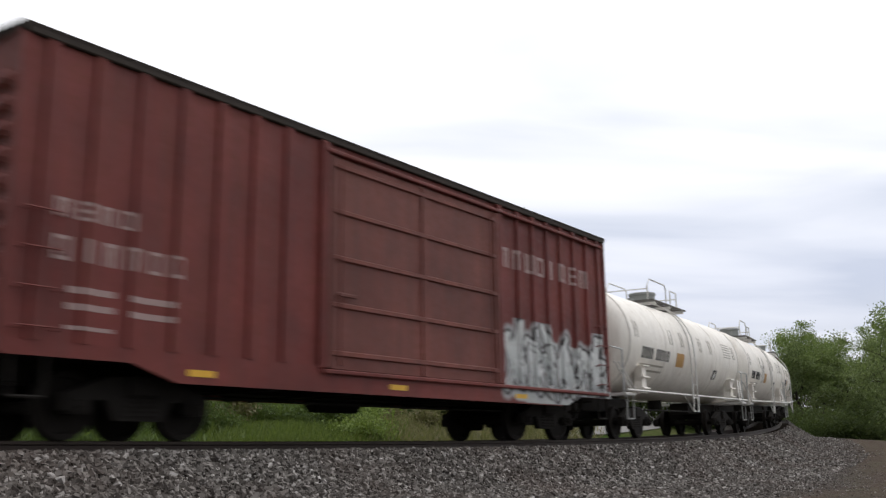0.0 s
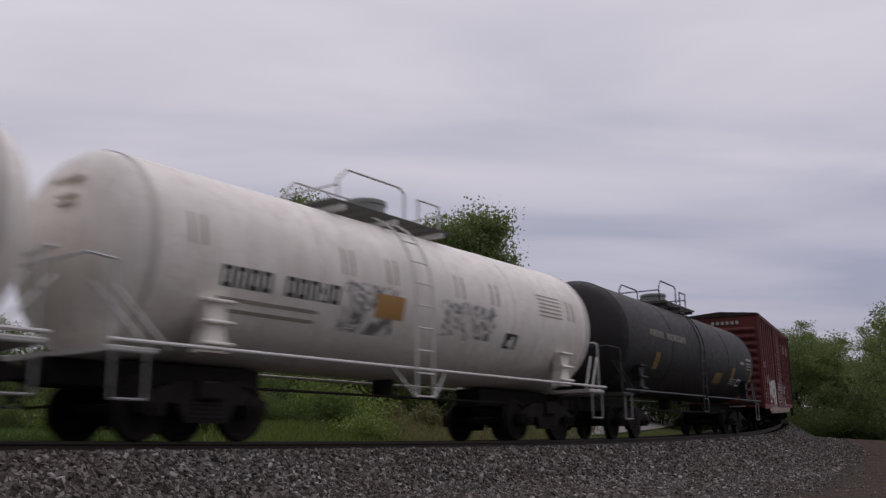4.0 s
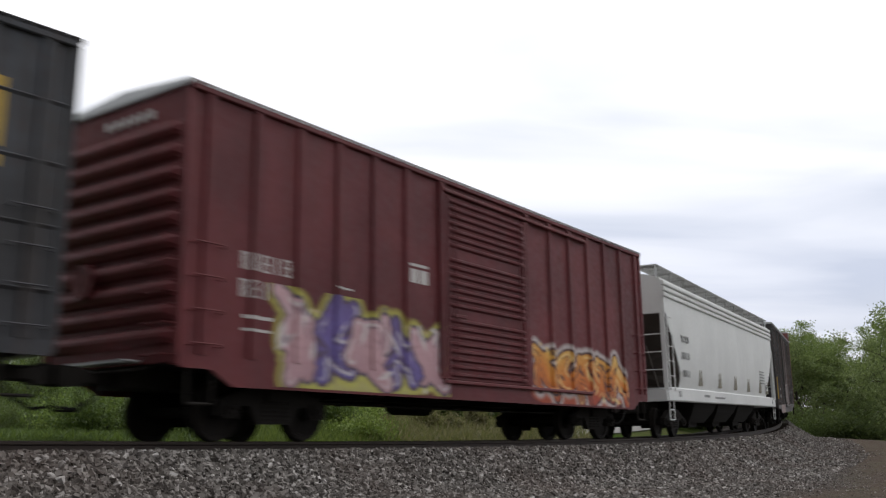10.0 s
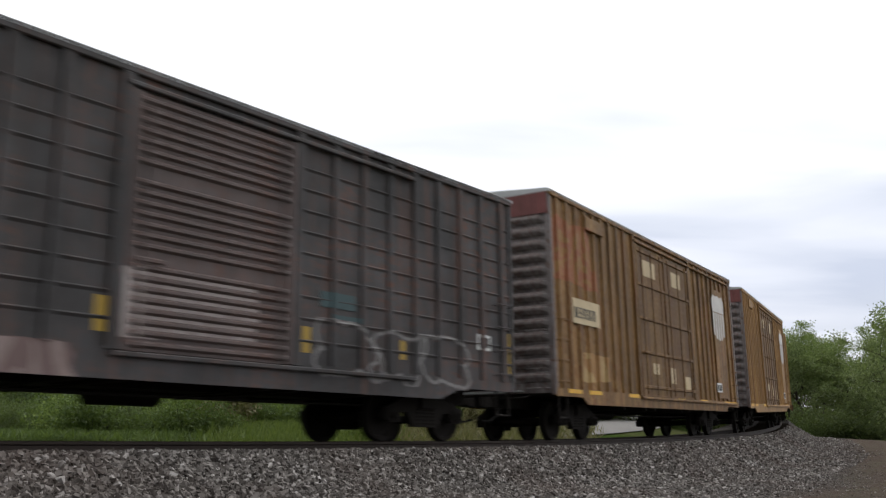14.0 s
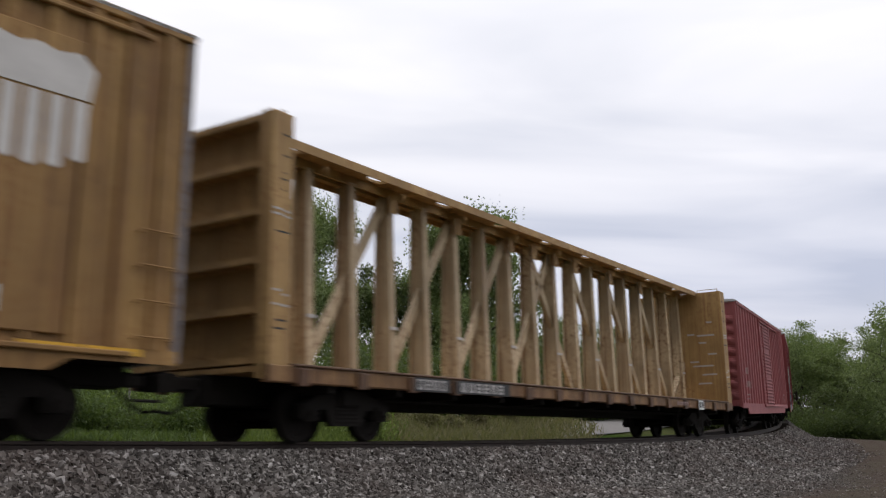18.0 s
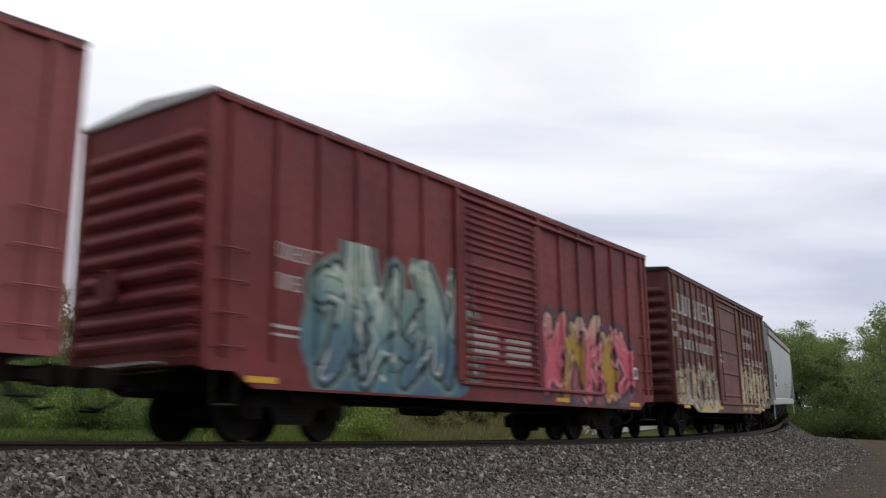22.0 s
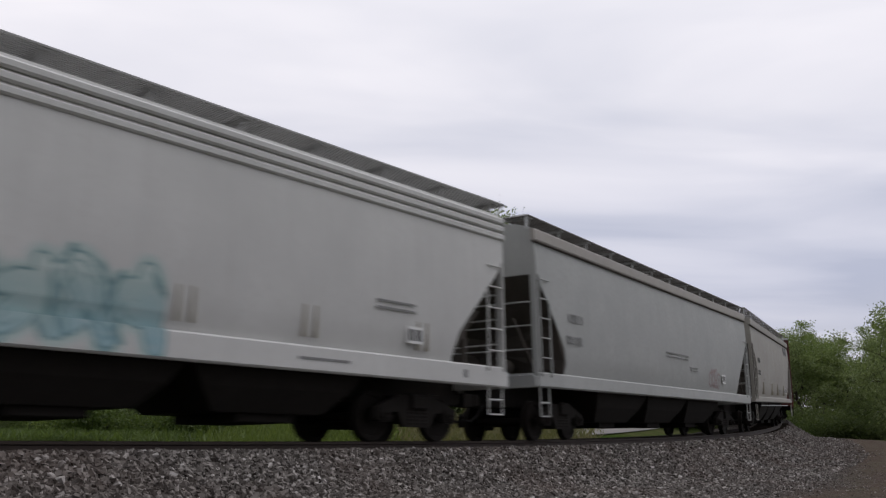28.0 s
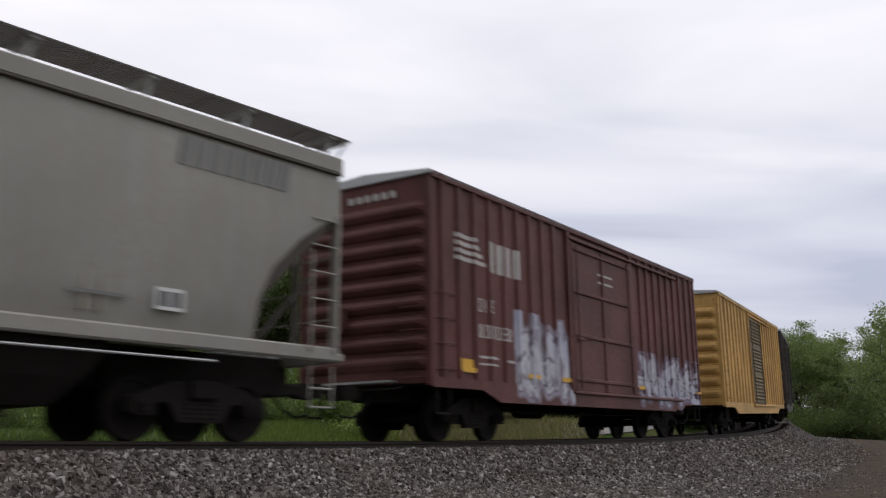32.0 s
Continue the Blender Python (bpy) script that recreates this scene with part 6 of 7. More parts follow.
    for sx in (-1, 1):
        part("end_sill", Build().slab(sx * h - 0.12, sx * h + 0.12, -1.5, 1.5, sill - deep_sill, sill - 0.08, 0.03), coat, car)
        part("end_deck", grating(*sorted((sx * (h - 1.3), sx * h)), -1.3, 1.3, sill - 0.02, 9, 0.3), GALV, car)
        for sy in (-1, 1):
            part("corner_post", Build().slab(sx * (h - 0.05) - 0.05, sx * (h - 0.05) + 0.05, sy * 1.46 - 0.06, sy * 1.46 + 0.06, sill, cut_top + 0.1, 0.015), coat, car)
            # posts and braces inside the recess are darker than the body paint
            part("inner_post", Build().slab(sx * (h - 0.1) - 0.05, sx * (h - 0.1) + 0.05, sy * 0.55 - 0.035, sy * 0.55 + 0.035, sill, cut_top + 0.1, 0.012), DARK_BROWN_GREY, car)
            part("slope_brace", Build().prism([(sx * (h - 1.25), sill), (sx * (h - 1.15), sill), (sx * (h - 0.06), 2.6), (sx * (h - 0.16), 2.6)], sy * 0.9 - 0.03, sy * 0.9 + 0.03), DARK_BROWN_GREY, car)
            st = Build().pipe([(sx * (h - 0.1), sy * 1.5, sill - 0.3), (sx * (h - 0.1), sy * 1.5, 0.5), (sx * (h - 0.55), sy * 1.5, 0.5), (sx * (h - 0.55), sy * 1.5, sill - 0.3)], 0.017)
            part("stirrup_step", st, coat, car)
            part("stirrup_step", Build().tube((sx * (h - 0.1), sy * 1.5, 0.78), (sx * (h - 0.55), sy * 1.5, 0.78), 0.02, 6), coat, car)
        x1, x2 = sx * (h - 0.1), sx * (h - 0.6)
        for x in (x1, x2):
            part("ladder_stile", Build().tube((x, -1.56, sill - 0.1), (x, -1.56, cut_top if x == x1 else 2.9), 0.022, 6), coat, car)
        rung = Build().tube((x1, -1.57, 0), (x2, -1.57, 0), 0.014, 6).mesh("rung", coat)
        for k in range(5):
            part("rung", rung, coat, car).location = (0, 0, sill + 0.3 + 0.42 * k)
        for z in (1.9, 2.4, 2.9):
            part("end_rail", Build().pipe([(sx * (h + 0.05), -1.4, z), (sx * (h + 0.05), 1.4, z)], 0.016), coat, car)
        reach = h + (0.28 if sx > 0 else -0.06)
        part("roof_end_rail", Build().pipe([(sx * (h - 0.02), -1.35, 4.5), (sx * reach, -1.35, walk_z - 0.01), (sx * reach, 1.35, walk_z - 0.01), (sx * (h - 0.02), 1.35, 4.5)], 0.025), GALV, car)
        part("draft_sill", Build().slab(*sorted((sx * (h - 3.2), sx * h)), -0.3, 0.3, 0.72, sill - 0.1, 0.02), UNDER, car)
    # brake gear and panel in the recess, in the same dark brown-grey
    part("brake_reservoir", Build().tube((-h + 0.45, 0.75, 1.7), (-h + 1.15, 0.75, 1.7), 0.26, 12), DARK_BROWN_GREY, car)
    part("brake_cylinder", Build().tube((-h + 0.3, -0.3, 1.62), (-h + 0.95, -0.3, 1.62), 0.17, 12), DARK_BROWN_GREY, car)
    part("brake_rod", Build().pipe([(-h + 0.2, -1.2, 1.9), (-h + 0.2, 1.2, 1.9)], 0.025), DARK_BROWN_GREY, car)
    part("end_panel", Build().slab(-h + 0.02, -h + 0.06, 0.2, 1.25, 1.42, 2.25), DARK_BROWN_GREY, car)
    span = L - 7.4
    for k in range(pockets):
        cx = -span / 2 + span * (k + 0.5) / pockets
        w1, w2 = span / pockets * 0.5, 0.6
        rings = []
        for z, f in ((sill - 0.02, 1.0), (1.05, 0.93), (0.75, 0.75), (0.40, 0.42)):
            rings.append([(cx + a * (w1 * f + w2 * (1 - f)), b * (1.35 * (0.45 + 0.55 * f)), z) for a, b in ((-1, -1), (1, -1), (1, 1), (-1, 1))])
        pk = part("outlet_pocket", Build().loft(rings, True, True), UNDER, car)
        part("outlet_gate", Build().slab(cx - 0.55, cx + 0.55, -0.8, 0.8, 0.26, 0.42, 0.02), UNDER, pk)
    for x in seams:
        part("panel_stripe", Build().box(x, x + 0.04, -1.525, -1.45, 1.55, 2.05), SEAM, car)
        part("panel_stripe", Build().box(x + 0.24, x + 0.28, -1.525, -1.45, 1.55, 2.05), SEAM, car)
    SKINS[car.name] = dict(shape=prof, sill=sill)
    running_gear(car, L, 2.15)
    return car


STENCIL = plain("faint_grey_stencil", (0.55, 0.51, 0.46), 0.6, 0, 0.2, 4)
SEAM = plain("buff_stripe", (0.36, 0.33, 0.27), 0.6, 0, 0.2, 4)
BUFF_CHORD = plain("buff_grey_chord_paint", (0.36, 0.335, 0.30), 0.6, 0, 0.2)
WALK_MID = plain("dull_grating", (0.33, 0.33, 0.32), 0.7, 0.2, 0.2)
WALK_DARK = plain("weathered_grating", (0.105, 0.095, 0.085), 0.7, 0.3, 0.3)
h8 = paint("pale_grey_hopper_paint", (0.6138, 0.6138, 0.5998), dirt=0.03, rust=0.02, fade=0.06, seed=20.0)
h16 = paint("cool_grey_hopper_paint", (0.46, 0.483, 0.4784), dirt=0.03, rust=0.02, fade=0.06, seed=21.0, tags=[(4.0, 8.0, 1.9, 2.6, ((0.5, 0.52, 0.52), (0.5, 0.52, 0.52), (0.18, 0.2, 0.2), (0.5, 0.52, 0.52), (0.5, 0.52, 0.52)), 2.2, 0.7)])
h17 = paint("light_grey_hopper_paint", (0.5415, 0.5415, 0.5234), dirt=0.03, rust=0.02, fade=0.06, seed=22.0)
h18 = paint("neutral_grey_hopper_paint", (0.368, 0.376, 0.362), dirt=0.03, rust=0.03, fade=0.08, seed=23.0)
h19 = paint("stained_grey_hopper_paint", (0.318, 0.310, 0.282), dirt=0.22, dirt_col=(0.24, 0.2, 0.15), rust=0.06, fade=0.1, seed=24.0)
car = hopper(-40.6, -22.9, "pale grey covered hopper with a white sill and triple top ridges", h8, seams=(-5.0, -2.2, 0.4, 2.9, 5.4, 7.0), dark_walk=WALK_MID, walk_z=4.92)
for x, z, n_ in ((-7.2, 2.78, 5), (-7.2, 2.28, 6), (-7.25, 1.75, 6)):
    letters(car, n_, x, z, 0.2, GREYMARK, y=-1.56, width=0.9)
bars(car, [(5.4, 6.4, 2.42 - 0.12 * k, 2.46 - 0.12 * k) for k in range(5)], GREYMARK, y=-1.553)
placard(car, 6.7, 1.68, y=-1.53)
bars(car, [(-7.8, -7.7, 1.15, 1.32), (-7.6, -7.5, 1.15, 1.32), (-4.6, -3.9, 1.2, 1.28), (-3.1, -1.6, 1.18, 1.24), (8.0, 8.12, 1.15, 1.32)], GREYMARK, y=-1.536)
car = hopper(104.5, 122.9, "cool grey covered hopper with a dark roof grating", h16, chord=False, dark_walk=WALK_DARK, deep_sill=0.30, chord_coat=BUFF_CHORD)
letters(car, 5, -7.2, 2.3, 0.2, GREYMARK, y=-1.54, width=0.9)
letters(car, 6, -7.2, 1.95, 0.2, GREYMARK, y=-1.53, width=0.9)
bars(car, [(0.0, 3.0, 2.15, 2.19), (0.5, 2.2, 2.0, 2.04)], GREYMARK, y=-1.545)
placard(car, 5.9, 1.7, y=-1.53)
car = hopper(124.4, 142.3, "light grey covered hopper with faint teal spray paint", h17, seams=(-5.3, -2.8, 1.3, 3.6, 6.3), dark_walk=WALK_MID)
letters(car, 5, -7.7, 2.45, 0.2, GREYMARK, y=-1.55, width=0.9)
letters(car, 6, -7.75, 1.97, 0.2, GREYMARK, y=-1.54, width=0.95)
bars(car, [(-7.7, -6.9, 1.75, 1.8), (5.2, 6.2, 2.3, 2.34), (5.2, 6.2, 2.18, 2.22)], GREYMARK, y=-1.55)
bars(car, [(-8.0, -7.9, 1.15, 1.3), (-7.8, -7.7, 1.15, 1.3), (-5.2, -4.8, 1.18, 1.28), (-4.6, -3.2, 1.18, 1.26), (7.6, 7.7, 1.15, 1.3), (3.5, 4.6, 1.2, 1.24)], GREYMARK, y=-1.536)
placard(car, 6.0, 1.65, y=-1.53)
spray(car, h17, -2.0, 1.15, 1.05, 2.4, lambda x, z, w, h: lettered(x, z, w, h, 31, 4, ((0.26, 0.40, 0.44), (0.36, 0.47, 0.46), (0.46, 0.53, 0.50)), (0.12, 0.23, 0.24), halo=(0.38, 0.48, 0.46), thick=0.13, spikes=0.05, line=0.035), "faint teal sprayed letters on grey steel")
car = hopper(143.45, 162.0, "plain grey covered hopper with a dark roof grating", h18, chord=False, dark_walk=WALK_DARK, deep_sill=0.32, chord_coat=BUFF_CHORD)
letters(car, 5, -7.7, 2.6, 0.2, GREYMARK, y=-1.556, width=0.95)
letters(car, 6, -7.75, 2.1, 0.2, GREYMARK, y=-1.545, width=0.95)
bars(car, [(-0.6, 1.5, 2.38, 2.42), (-0.6, 1.5, 2.28, 2.31), (1.6, 2.5, 2.05, 2.08), (1.65, 2.5, 1.97, 1.99)], GREYMARK, y=-1.545)
placard(car, 5.35, 1.72, y=-1.53)
spray(car, h18, 3.85, 5.15, 1.5, 2.2, lambda x, z, w, h: lettered(x, z, w, h, 51, 4, ((0.33, 0.29, 0.285),), (0.25, 0.155, 0.15), thick=0.09, spikes=0.1, line=0.025, hollow=True), "thin faded red scrawl on grey steel")
car = hopper(163.2, 180.1, "stained grey covered hopper with rounded ends and open roof grating", h19, chord=False, round_cut=True, dark_walk=WALK_DARK, deep_sill=0.22, open_walk=True, seams=(-5.2, -1.6, 1.0, 4.2), walk_z=4.93)
part("train_line", Build().tube((-6.2, -1.48, 1.06), (6.2, -1.48, 1.06), 0.018, 6), GALV, car, "thin pale pipe below the sill")
letters(car, 5, -6.9, 2.8, 0.2, GREYMARK, y=-1.56, width=0.9)
letters(car, 6, -6.9, 2.3, 0.2, GREYMARK, y=-1.55, width=0.85)
for k in range(8):
    a = 5.4 + 0.25 * k
    part("block_mark", Build().prism([(a, 3.7), (a + 0.15, 3.7), (a + 0.21, 4.12), (a + 0.06, 4.12)], -1.552, -1.542), GREYMARK, car)
bars(car, [(-5.0, -4.4, 2.0, 2.02), (-5.0, -4.4, 2.15, 2.17), (1.5, 2.6, 1.75, 1.8), (1.5, 2.6, 1.65, 1.68), (4.0, 4.8, 1.75, 1.8)], GREYMARK, y=-1.536)
placard(car, 5.2, 1.66, y=-1.53)


# ---- tank cars ----
def tank_car(u0, u1, label, coat, trim, radius=1.47, zc=2.60, climb=-0.62):
    L = u1 - u0
    h = L / 2
    car = thing("tank_car", label, "freight car", "cars of the passing train")
    CARS.append((car, (u0 + u1) / 2, L))
    b = h + 0.1
    outline = [(-b, 0.0)]
    for k in range(1, 9):
        a = math.pi / 2 * k / 8
        outline.append((-b + 0.74 * (1 - math.cos(a)), radius * math.sin(a)))
    outline += [(x, radius) for x in np.linspace(-b + 0.84, b - 0.84, 9)]
    for k in range(8, -1, -1):
        a = math.pi / 2 * k / 8
        outline.append((b - 0.74 * (1 - math.cos(a)), radius * math.sin(a)))
    part("tank_shell", Build().spin(outline, (0, 0, zc), "x", 48), coat, car)
    for x in (-b + 0.76, -b * 0.42, b * 0.42, b - 0.76):
        part("shell_band", Build().spin([(-0.05, radius), (-0.05, radius + 0.008), (0.05, radius + 0.008), (0.05, radius)], (x, 0, zc), "x", 48), STENCIL if abs(x) > b * 0.7 and trim is WHITE_TRIM else coat, car)
    for sy in (-1, 1):
        part("side_rail", Build().tube((-h, sy * 1.55, 1.22), (h, sy * 1.55, 1.22), 0.028, 8), trim, car, "pale handrail along the tank")
    # ladder over the side
    for x in (-0.24, 0.24):
        path = []
        for k in range(10):
            a = radians(180 + 8 - 12 * k)
            path.append((x + climb, (radius + 0.13) * math.cos(a), zc + (radius + 0.13) * math.sin(a)))
        path = [(x + climb, -1.62, 0.72), (x + climb, -1.62, 2.3)] + [p for p in path if p[2] > 2.4]
        part("ladder_stile", Build().pipe(path, 0.022), trim, car)
    rung = Build().tube((climb - 0.25, 0, 0), (climb + 0.25, 0, 0), 0.016, 6).mesh("rung", trim)
    for k in range(9):
        z = 0.74 + 0.4 * k
        y = -1.62 if z < 2.6 else -math.sqrt(max(0.05, (radius + 0.13) ** 2 - (z - zc) ** 2))
        part("rung", rung, trim, car).location = (0, y, z)
    for dx in (-1, 1):
        part("ladder_brace", Build().pipe([(climb + 0.26 * dx, -1.62, 0.72), (climb + 0.75 * dx, -1.5, 1.2)], 0.02), trim, car)
    # platform, housing and railings on top
    t = zc + radius
    deck = part("top_platform", grating(-2.2, 1.3, -0.95, -0.30, t + 0.02, 8, 0.4), WALK_DARK, car)
    part("top_platform", grating(-2.2, 1.3, 0.30, 0.95, t + 0.02, 8, 0.4), WALK_DARK, car)
    for x in (-1.9, -0.45, 1.0):
        part("platform_bracket", Build().box(x - 0.04, x + 0.04, -0.95, 0.95, t - 0.12, t - 0.03), trim, deck)
    part("valve_housing", Build().spin([(0, 0.0), (0, 0.40), (0.44, 0.40), (0.46, 0.43), (0.53, 0.43), (0.55, 0.39), (0.57, 0.0)], (-0.25, 0, t - 0.05), "z", 20), HOUSING, car, "grey round valve housing")
    part("safety_valve", Build().tube((-1.15, 0.1, t - 0.05), (-1.15, 0.1, t + 0.25), 0.09, 10), HOUSING, car)
    for sy in (-1, 1):
        part("railing", Build().pipe([(-1.75, sy * 0.66, t + 0.02), (-1.75, sy * 0.66, t + 0.52), (-1.5, sy * 0.66, t + 0.74), (0.0, sy * 0.66, t + 0.74), (0.15, sy * 0.66, t + 0.64), (0.15, sy * 0.66, t + 0.02)], 0.022), trim, car)
        part("railing", Build().pipe([(0.6, sy * 0.66, t + 0.02), (0.6, sy * 0.66, t + 0.62), (1.28, sy * 0.66, t + 0.62), (1.28, sy * 0.66, t + 0.02)], 0.022), trim, car)
    for x in (-1.75, 1.28):
        part("railing", Build().pipe([(x, -0.66, t + 0.42), (x, 0.66, t + 0.42)], 0.02), trim, car)
    # ends
    for sx in (-1, 1):
        part("end_platform", Build().slab(*sorted((sx * (h - 0.75), sx * h)), -1.5, 1.5, 1.08, 1.16, 0.02), trim, car)
        part("stub_sill", Build().slab(*sorted((sx * (h - 3.6), sx * h)), -0.32, 0.32, 0.72, 1.1, 0.02), UNDER, car)
        part("end_rail", Build().pipe([(sx * (h - 0.1), -1.42, 1.16), (sx * (h - 0.1), -1.42, 2.25), (sx * (h + 0.16), -1.2, 2.33), (sx * (h + 0.16), 1.2, 2.33), (sx * (h - 0.1), 1.42, 2.25), (sx * (h - 0.1), 1.42, 1.16)], 0.02), GALV if trim is WHITE_TRIM else trim, car)
        for dx in (0.0, 0.32):
            part("end_brace", Build().tube((sx * (h + 0.12 - dx), -1.28, 1.95), (sx * (h - 0.62 - dx), -1.5, 1.14), 0.02, 6), trim, car)
        for sy in (-1, 1):
            x0 = sx * (h - 1.75)
            sad = Build().prism([(x0 - 0.24, 1.18), (x0 + 0.24, 1.18), (x0 + 0.16, 1.5), (x0 + 0.2, 1.92), (x0 - 0.2, 1.92), (x0 - 0.16, 1.5)], sy * 1.32 - 0.1, sy * 1.32 + 0.12)
            sd = part("saddle", sad, coat, car)
            for k in range(3):
                part("saddle_rib", Build().slab(x0 - 0.26, x0 + 0.26, sy * 1.44 - 0.06, sy * 1.44 + 0.06, 1.28 + 0.3 * k, 1.33 + 0.3 * k), coat, sd)
            part("stirrup_step", Build().pipe([(sx * (h - 0.1), sy * 1.48, 1.1), (sx * (h - 0.1), sy * 1.48, 0.5), (sx * (h - 0.6), sy * 1.48, 0.5), (sx * (h - 0.6), sy * 1.48, 1.1)], 0.02), WALK_MID, car)
    part("belly_rod", Build().pipe([(-h + 2.2, -0.7, 0.78), (h - 2.2, -0.7, 0.78)], 0.025), UNDER, car)
    part("bottom_outlet", Build().tube((0.3, 0, 0.85), (0.3, 0, 1.35), 0.22, 12), UNDER, car)
    running_gear(car, L, 1.95)
    return car


def shell_mark(car, x0, x1, z0, z1, mat, radius=1.47, zc=2.60, name="marking", label=""):
    """A plate that follows the round shell."""
    rings = []
    for x in (x0, x1):
        ring = []
        for k in range(5):
            z = z0 + (z1 - z0) * k / 4
            y = -math.sqrt(radius ** 2 - (z - zc) ** 2)
            ring.append((x, y - 0.006, z))
        for k in range(4, -1, -1):
            z = z0 + (z1 - z0) * k / 4
            y = -math.sqrt(radius ** 2 - (z - zc) ** 2)
            ring.append((x, y + 0.004, z))
        rings.append(ring)
    return part(name, Build().loft(rings, True, True), mat, car, label)


HOUSING = plain("grey_housing_paint", (0.30, 0.31, 0.30), 0.6, 0.2, 0.2)
WHITE_TRIM = plain("white_rail_paint", (0.68, 0.66, 0.63), 0.6, 0, 0.2)
BLACK_TRIM = plain("black_rail_paint", (0.03, 0.03, 0.03), 0.6, 0, 0.3)
ORANGE = plain("orange_placard_paint", (0.47, 0.255, 0.075), 0.6, 0, 0.2)
scrawl = ((0.7, 0.67, 0.63), (0.7, 0.67, 0.63), (0.06, 0.06, 0.06), (0.7, 0.67, 0.63), (0.09, 0.09, 0.09), (0.7, 0.67, 0.63))
TANKS = [(-150.42, -137.17, 30.0, -0.66, ()), (-136.35, -123.12, 31.0, 0.1, [(-2.2, -1.0, 2.0, 2.8, scrawl, 2.5, 0.7)]), (-122.48, -108.93, 32.0, -0.47, [(-2.4, -1.0, 1.7, 2.6, scrawl, 2.3, 0.8), (0.3, 2.2, 1.9, 2.6, scrawl, 2.3, 0.8)])]
for u0, u1, seed, climb, tags in TANKS:
    coat = paint("white_tank_paint_%d" % seed, (0.86, 0.82, 0.76), dirt=0.2, dirt_col=(0.33, 0.255, 0.195), rust=0.07, rust_col=(0.4, 0.3, 0.2), fade=0.07, seed=seed, tags=tags, rough=0.45)
    car = tank_car(u0, u1, "white tank car with mid ladder, top railings and orange placard", coat, WHITE_TRIM, climb=climb)
    for k in range(10):
        if k != 4:
            a = -4.95 + 0.25 * k
            shell_mark(car, a, a + 0.06, 2.14, 2.44, DARKMARK, name="lettering")
            shell_mark(car, a + 0.13, a + 0.19, 2.14, 2.44, DARKMARK, name="lettering")
            shell_mark(car, a + 0.06, a + 0.13, 2.38, 2.44, DARKMARK, name="lettering")
            if k % 3 != 1:
                shell_mark(car, a + 0.06, a + 0.13, 2.14, 2.20, DARKMARK, name="lettering")
    for z in (1.95, 1.8):
        shell_mark(car, -4.95, -2.9, z, z + 0.05, SEAM)
    shell_mark(car, climb - 1.1, climb - 0.35, 2.05, 2.45, ORANGE, name="orange_placard", label="square orange hazard placard")
    for x in (-5.55, -2.45, -1.3, 0.75, 2.0, 5.2):
        shell_mark(car, x, x + 0.05, 2.65, 3.1, SEAM, name="clip_strip")
        shell_mark(car, x + 0.22, x + 0.27, 2.65, 3.1, SEAM, name="clip_strip")
    hx = -(u1 - u0) / 2 - 0.1
    for w_, z_, h_ in ((0.62, 3.45, 0.07), (0.4, 3.2, 0.04), (0.34, 3.08, 0.04)):
        r2 = ((z_ - 2.60) / 1.47) ** 2
        xh = hx + 0.74 * (1 - math.sqrt(1 - r2))
        part("head_stencil", Build().box(xh - 0.02, xh + 0.06, -0.6, -0.6 + w_, z_, z_ + h_ * 0.8), STENCIL, car)
    for k in range(6):
        shell_mark(car, 3.9, 4.9, 3.1 - 0.09 * k, 3.13 - 0.09 * k, SEAM)
    shell_mark(car, 2.6, 3.05, 1.85, 2.15, DARKMARK, name="notice_box")
    shell_mark(car, 2.7, 2.95, 1.9, 2.02, PLACARD, radius=1.478)
OLD_ORANGE = plain("grimy_orange_paint", (0.20, 0.12, 0.03), 0.7, 0, 0.3)
OLD_YELLOW = plain("grimy_yellow_paint", (0.42, 0.28, 0.05), 0.7, 0, 0.3)
tb = paint("black_tank_paint", (0.014, 0.013, 0.014), dirt=0.2, rust=0.03, fade=0.2, seed=33.0, rough=0.6, dirt_col=(0.035, 0.03, 0.028))
car = tank_car(-107.9, -91.7, "black tank car with yellow marks and black railings", tb, BLACK_TRIM, radius=1.50, zc=2.68)
for x in (-5.0, 4.2, 7.15):
    shell_mark(car, x, x + 0.09, 1.9, 2.36, OLD_YELLOW, 1.50, 2.68, "warning_strip")
    shell_mark(car, x + 0.22, x + 0.31, 1.9, 2.36, OLD_YELLOW, 1.50, 2.68, "warning_strip")
shell_mark(car, 1.9, 2.9, 1.75, 2.1, OLD_ORANGE, 1.50, 2.68, "placard_patch")
for x0, x1, z0, z1 in ((4.2, 5.1, 1.95, 1.98), (4.2, 5.1, 1.87, 1.9), (4.2, 5.0, 1.79, 1.82), (6.3, 7.1, 2.74, 2.82), (6.3, 7.2, 2.6, 2.63), (6.3, 7.1, 2.5, 2.53), (6.4, 7.2, 2.4, 2.43), (5.3, 5.9, 2.55, 2.64)):
    shell_mark(car, x0, x1, z0, z1, SEAM, 1.50, 2.68)
for k in range(10):
    x = -5.6 + 0.34 * k + (0.25 if k > 3 else 0)
    shell_mark(car, x, x + 0.05, 2.78, 2.98, SEAM, 1.50, 2.68, "lettering")
    shell_mark(car, x + 0.15, x + 0.2, 2.78, 2.98, SEAM, 1.50, 2.68, "lettering")
shell_mark(car, 5.3, 5.85, 1.75, 2.0, PLACARD, 1.50, 2.68, "placard", "white framed routing placard")
shell_mark(car, 5.36, 5.79, 1.8, 1.95, DARKMARK, 1.508, 2.68)


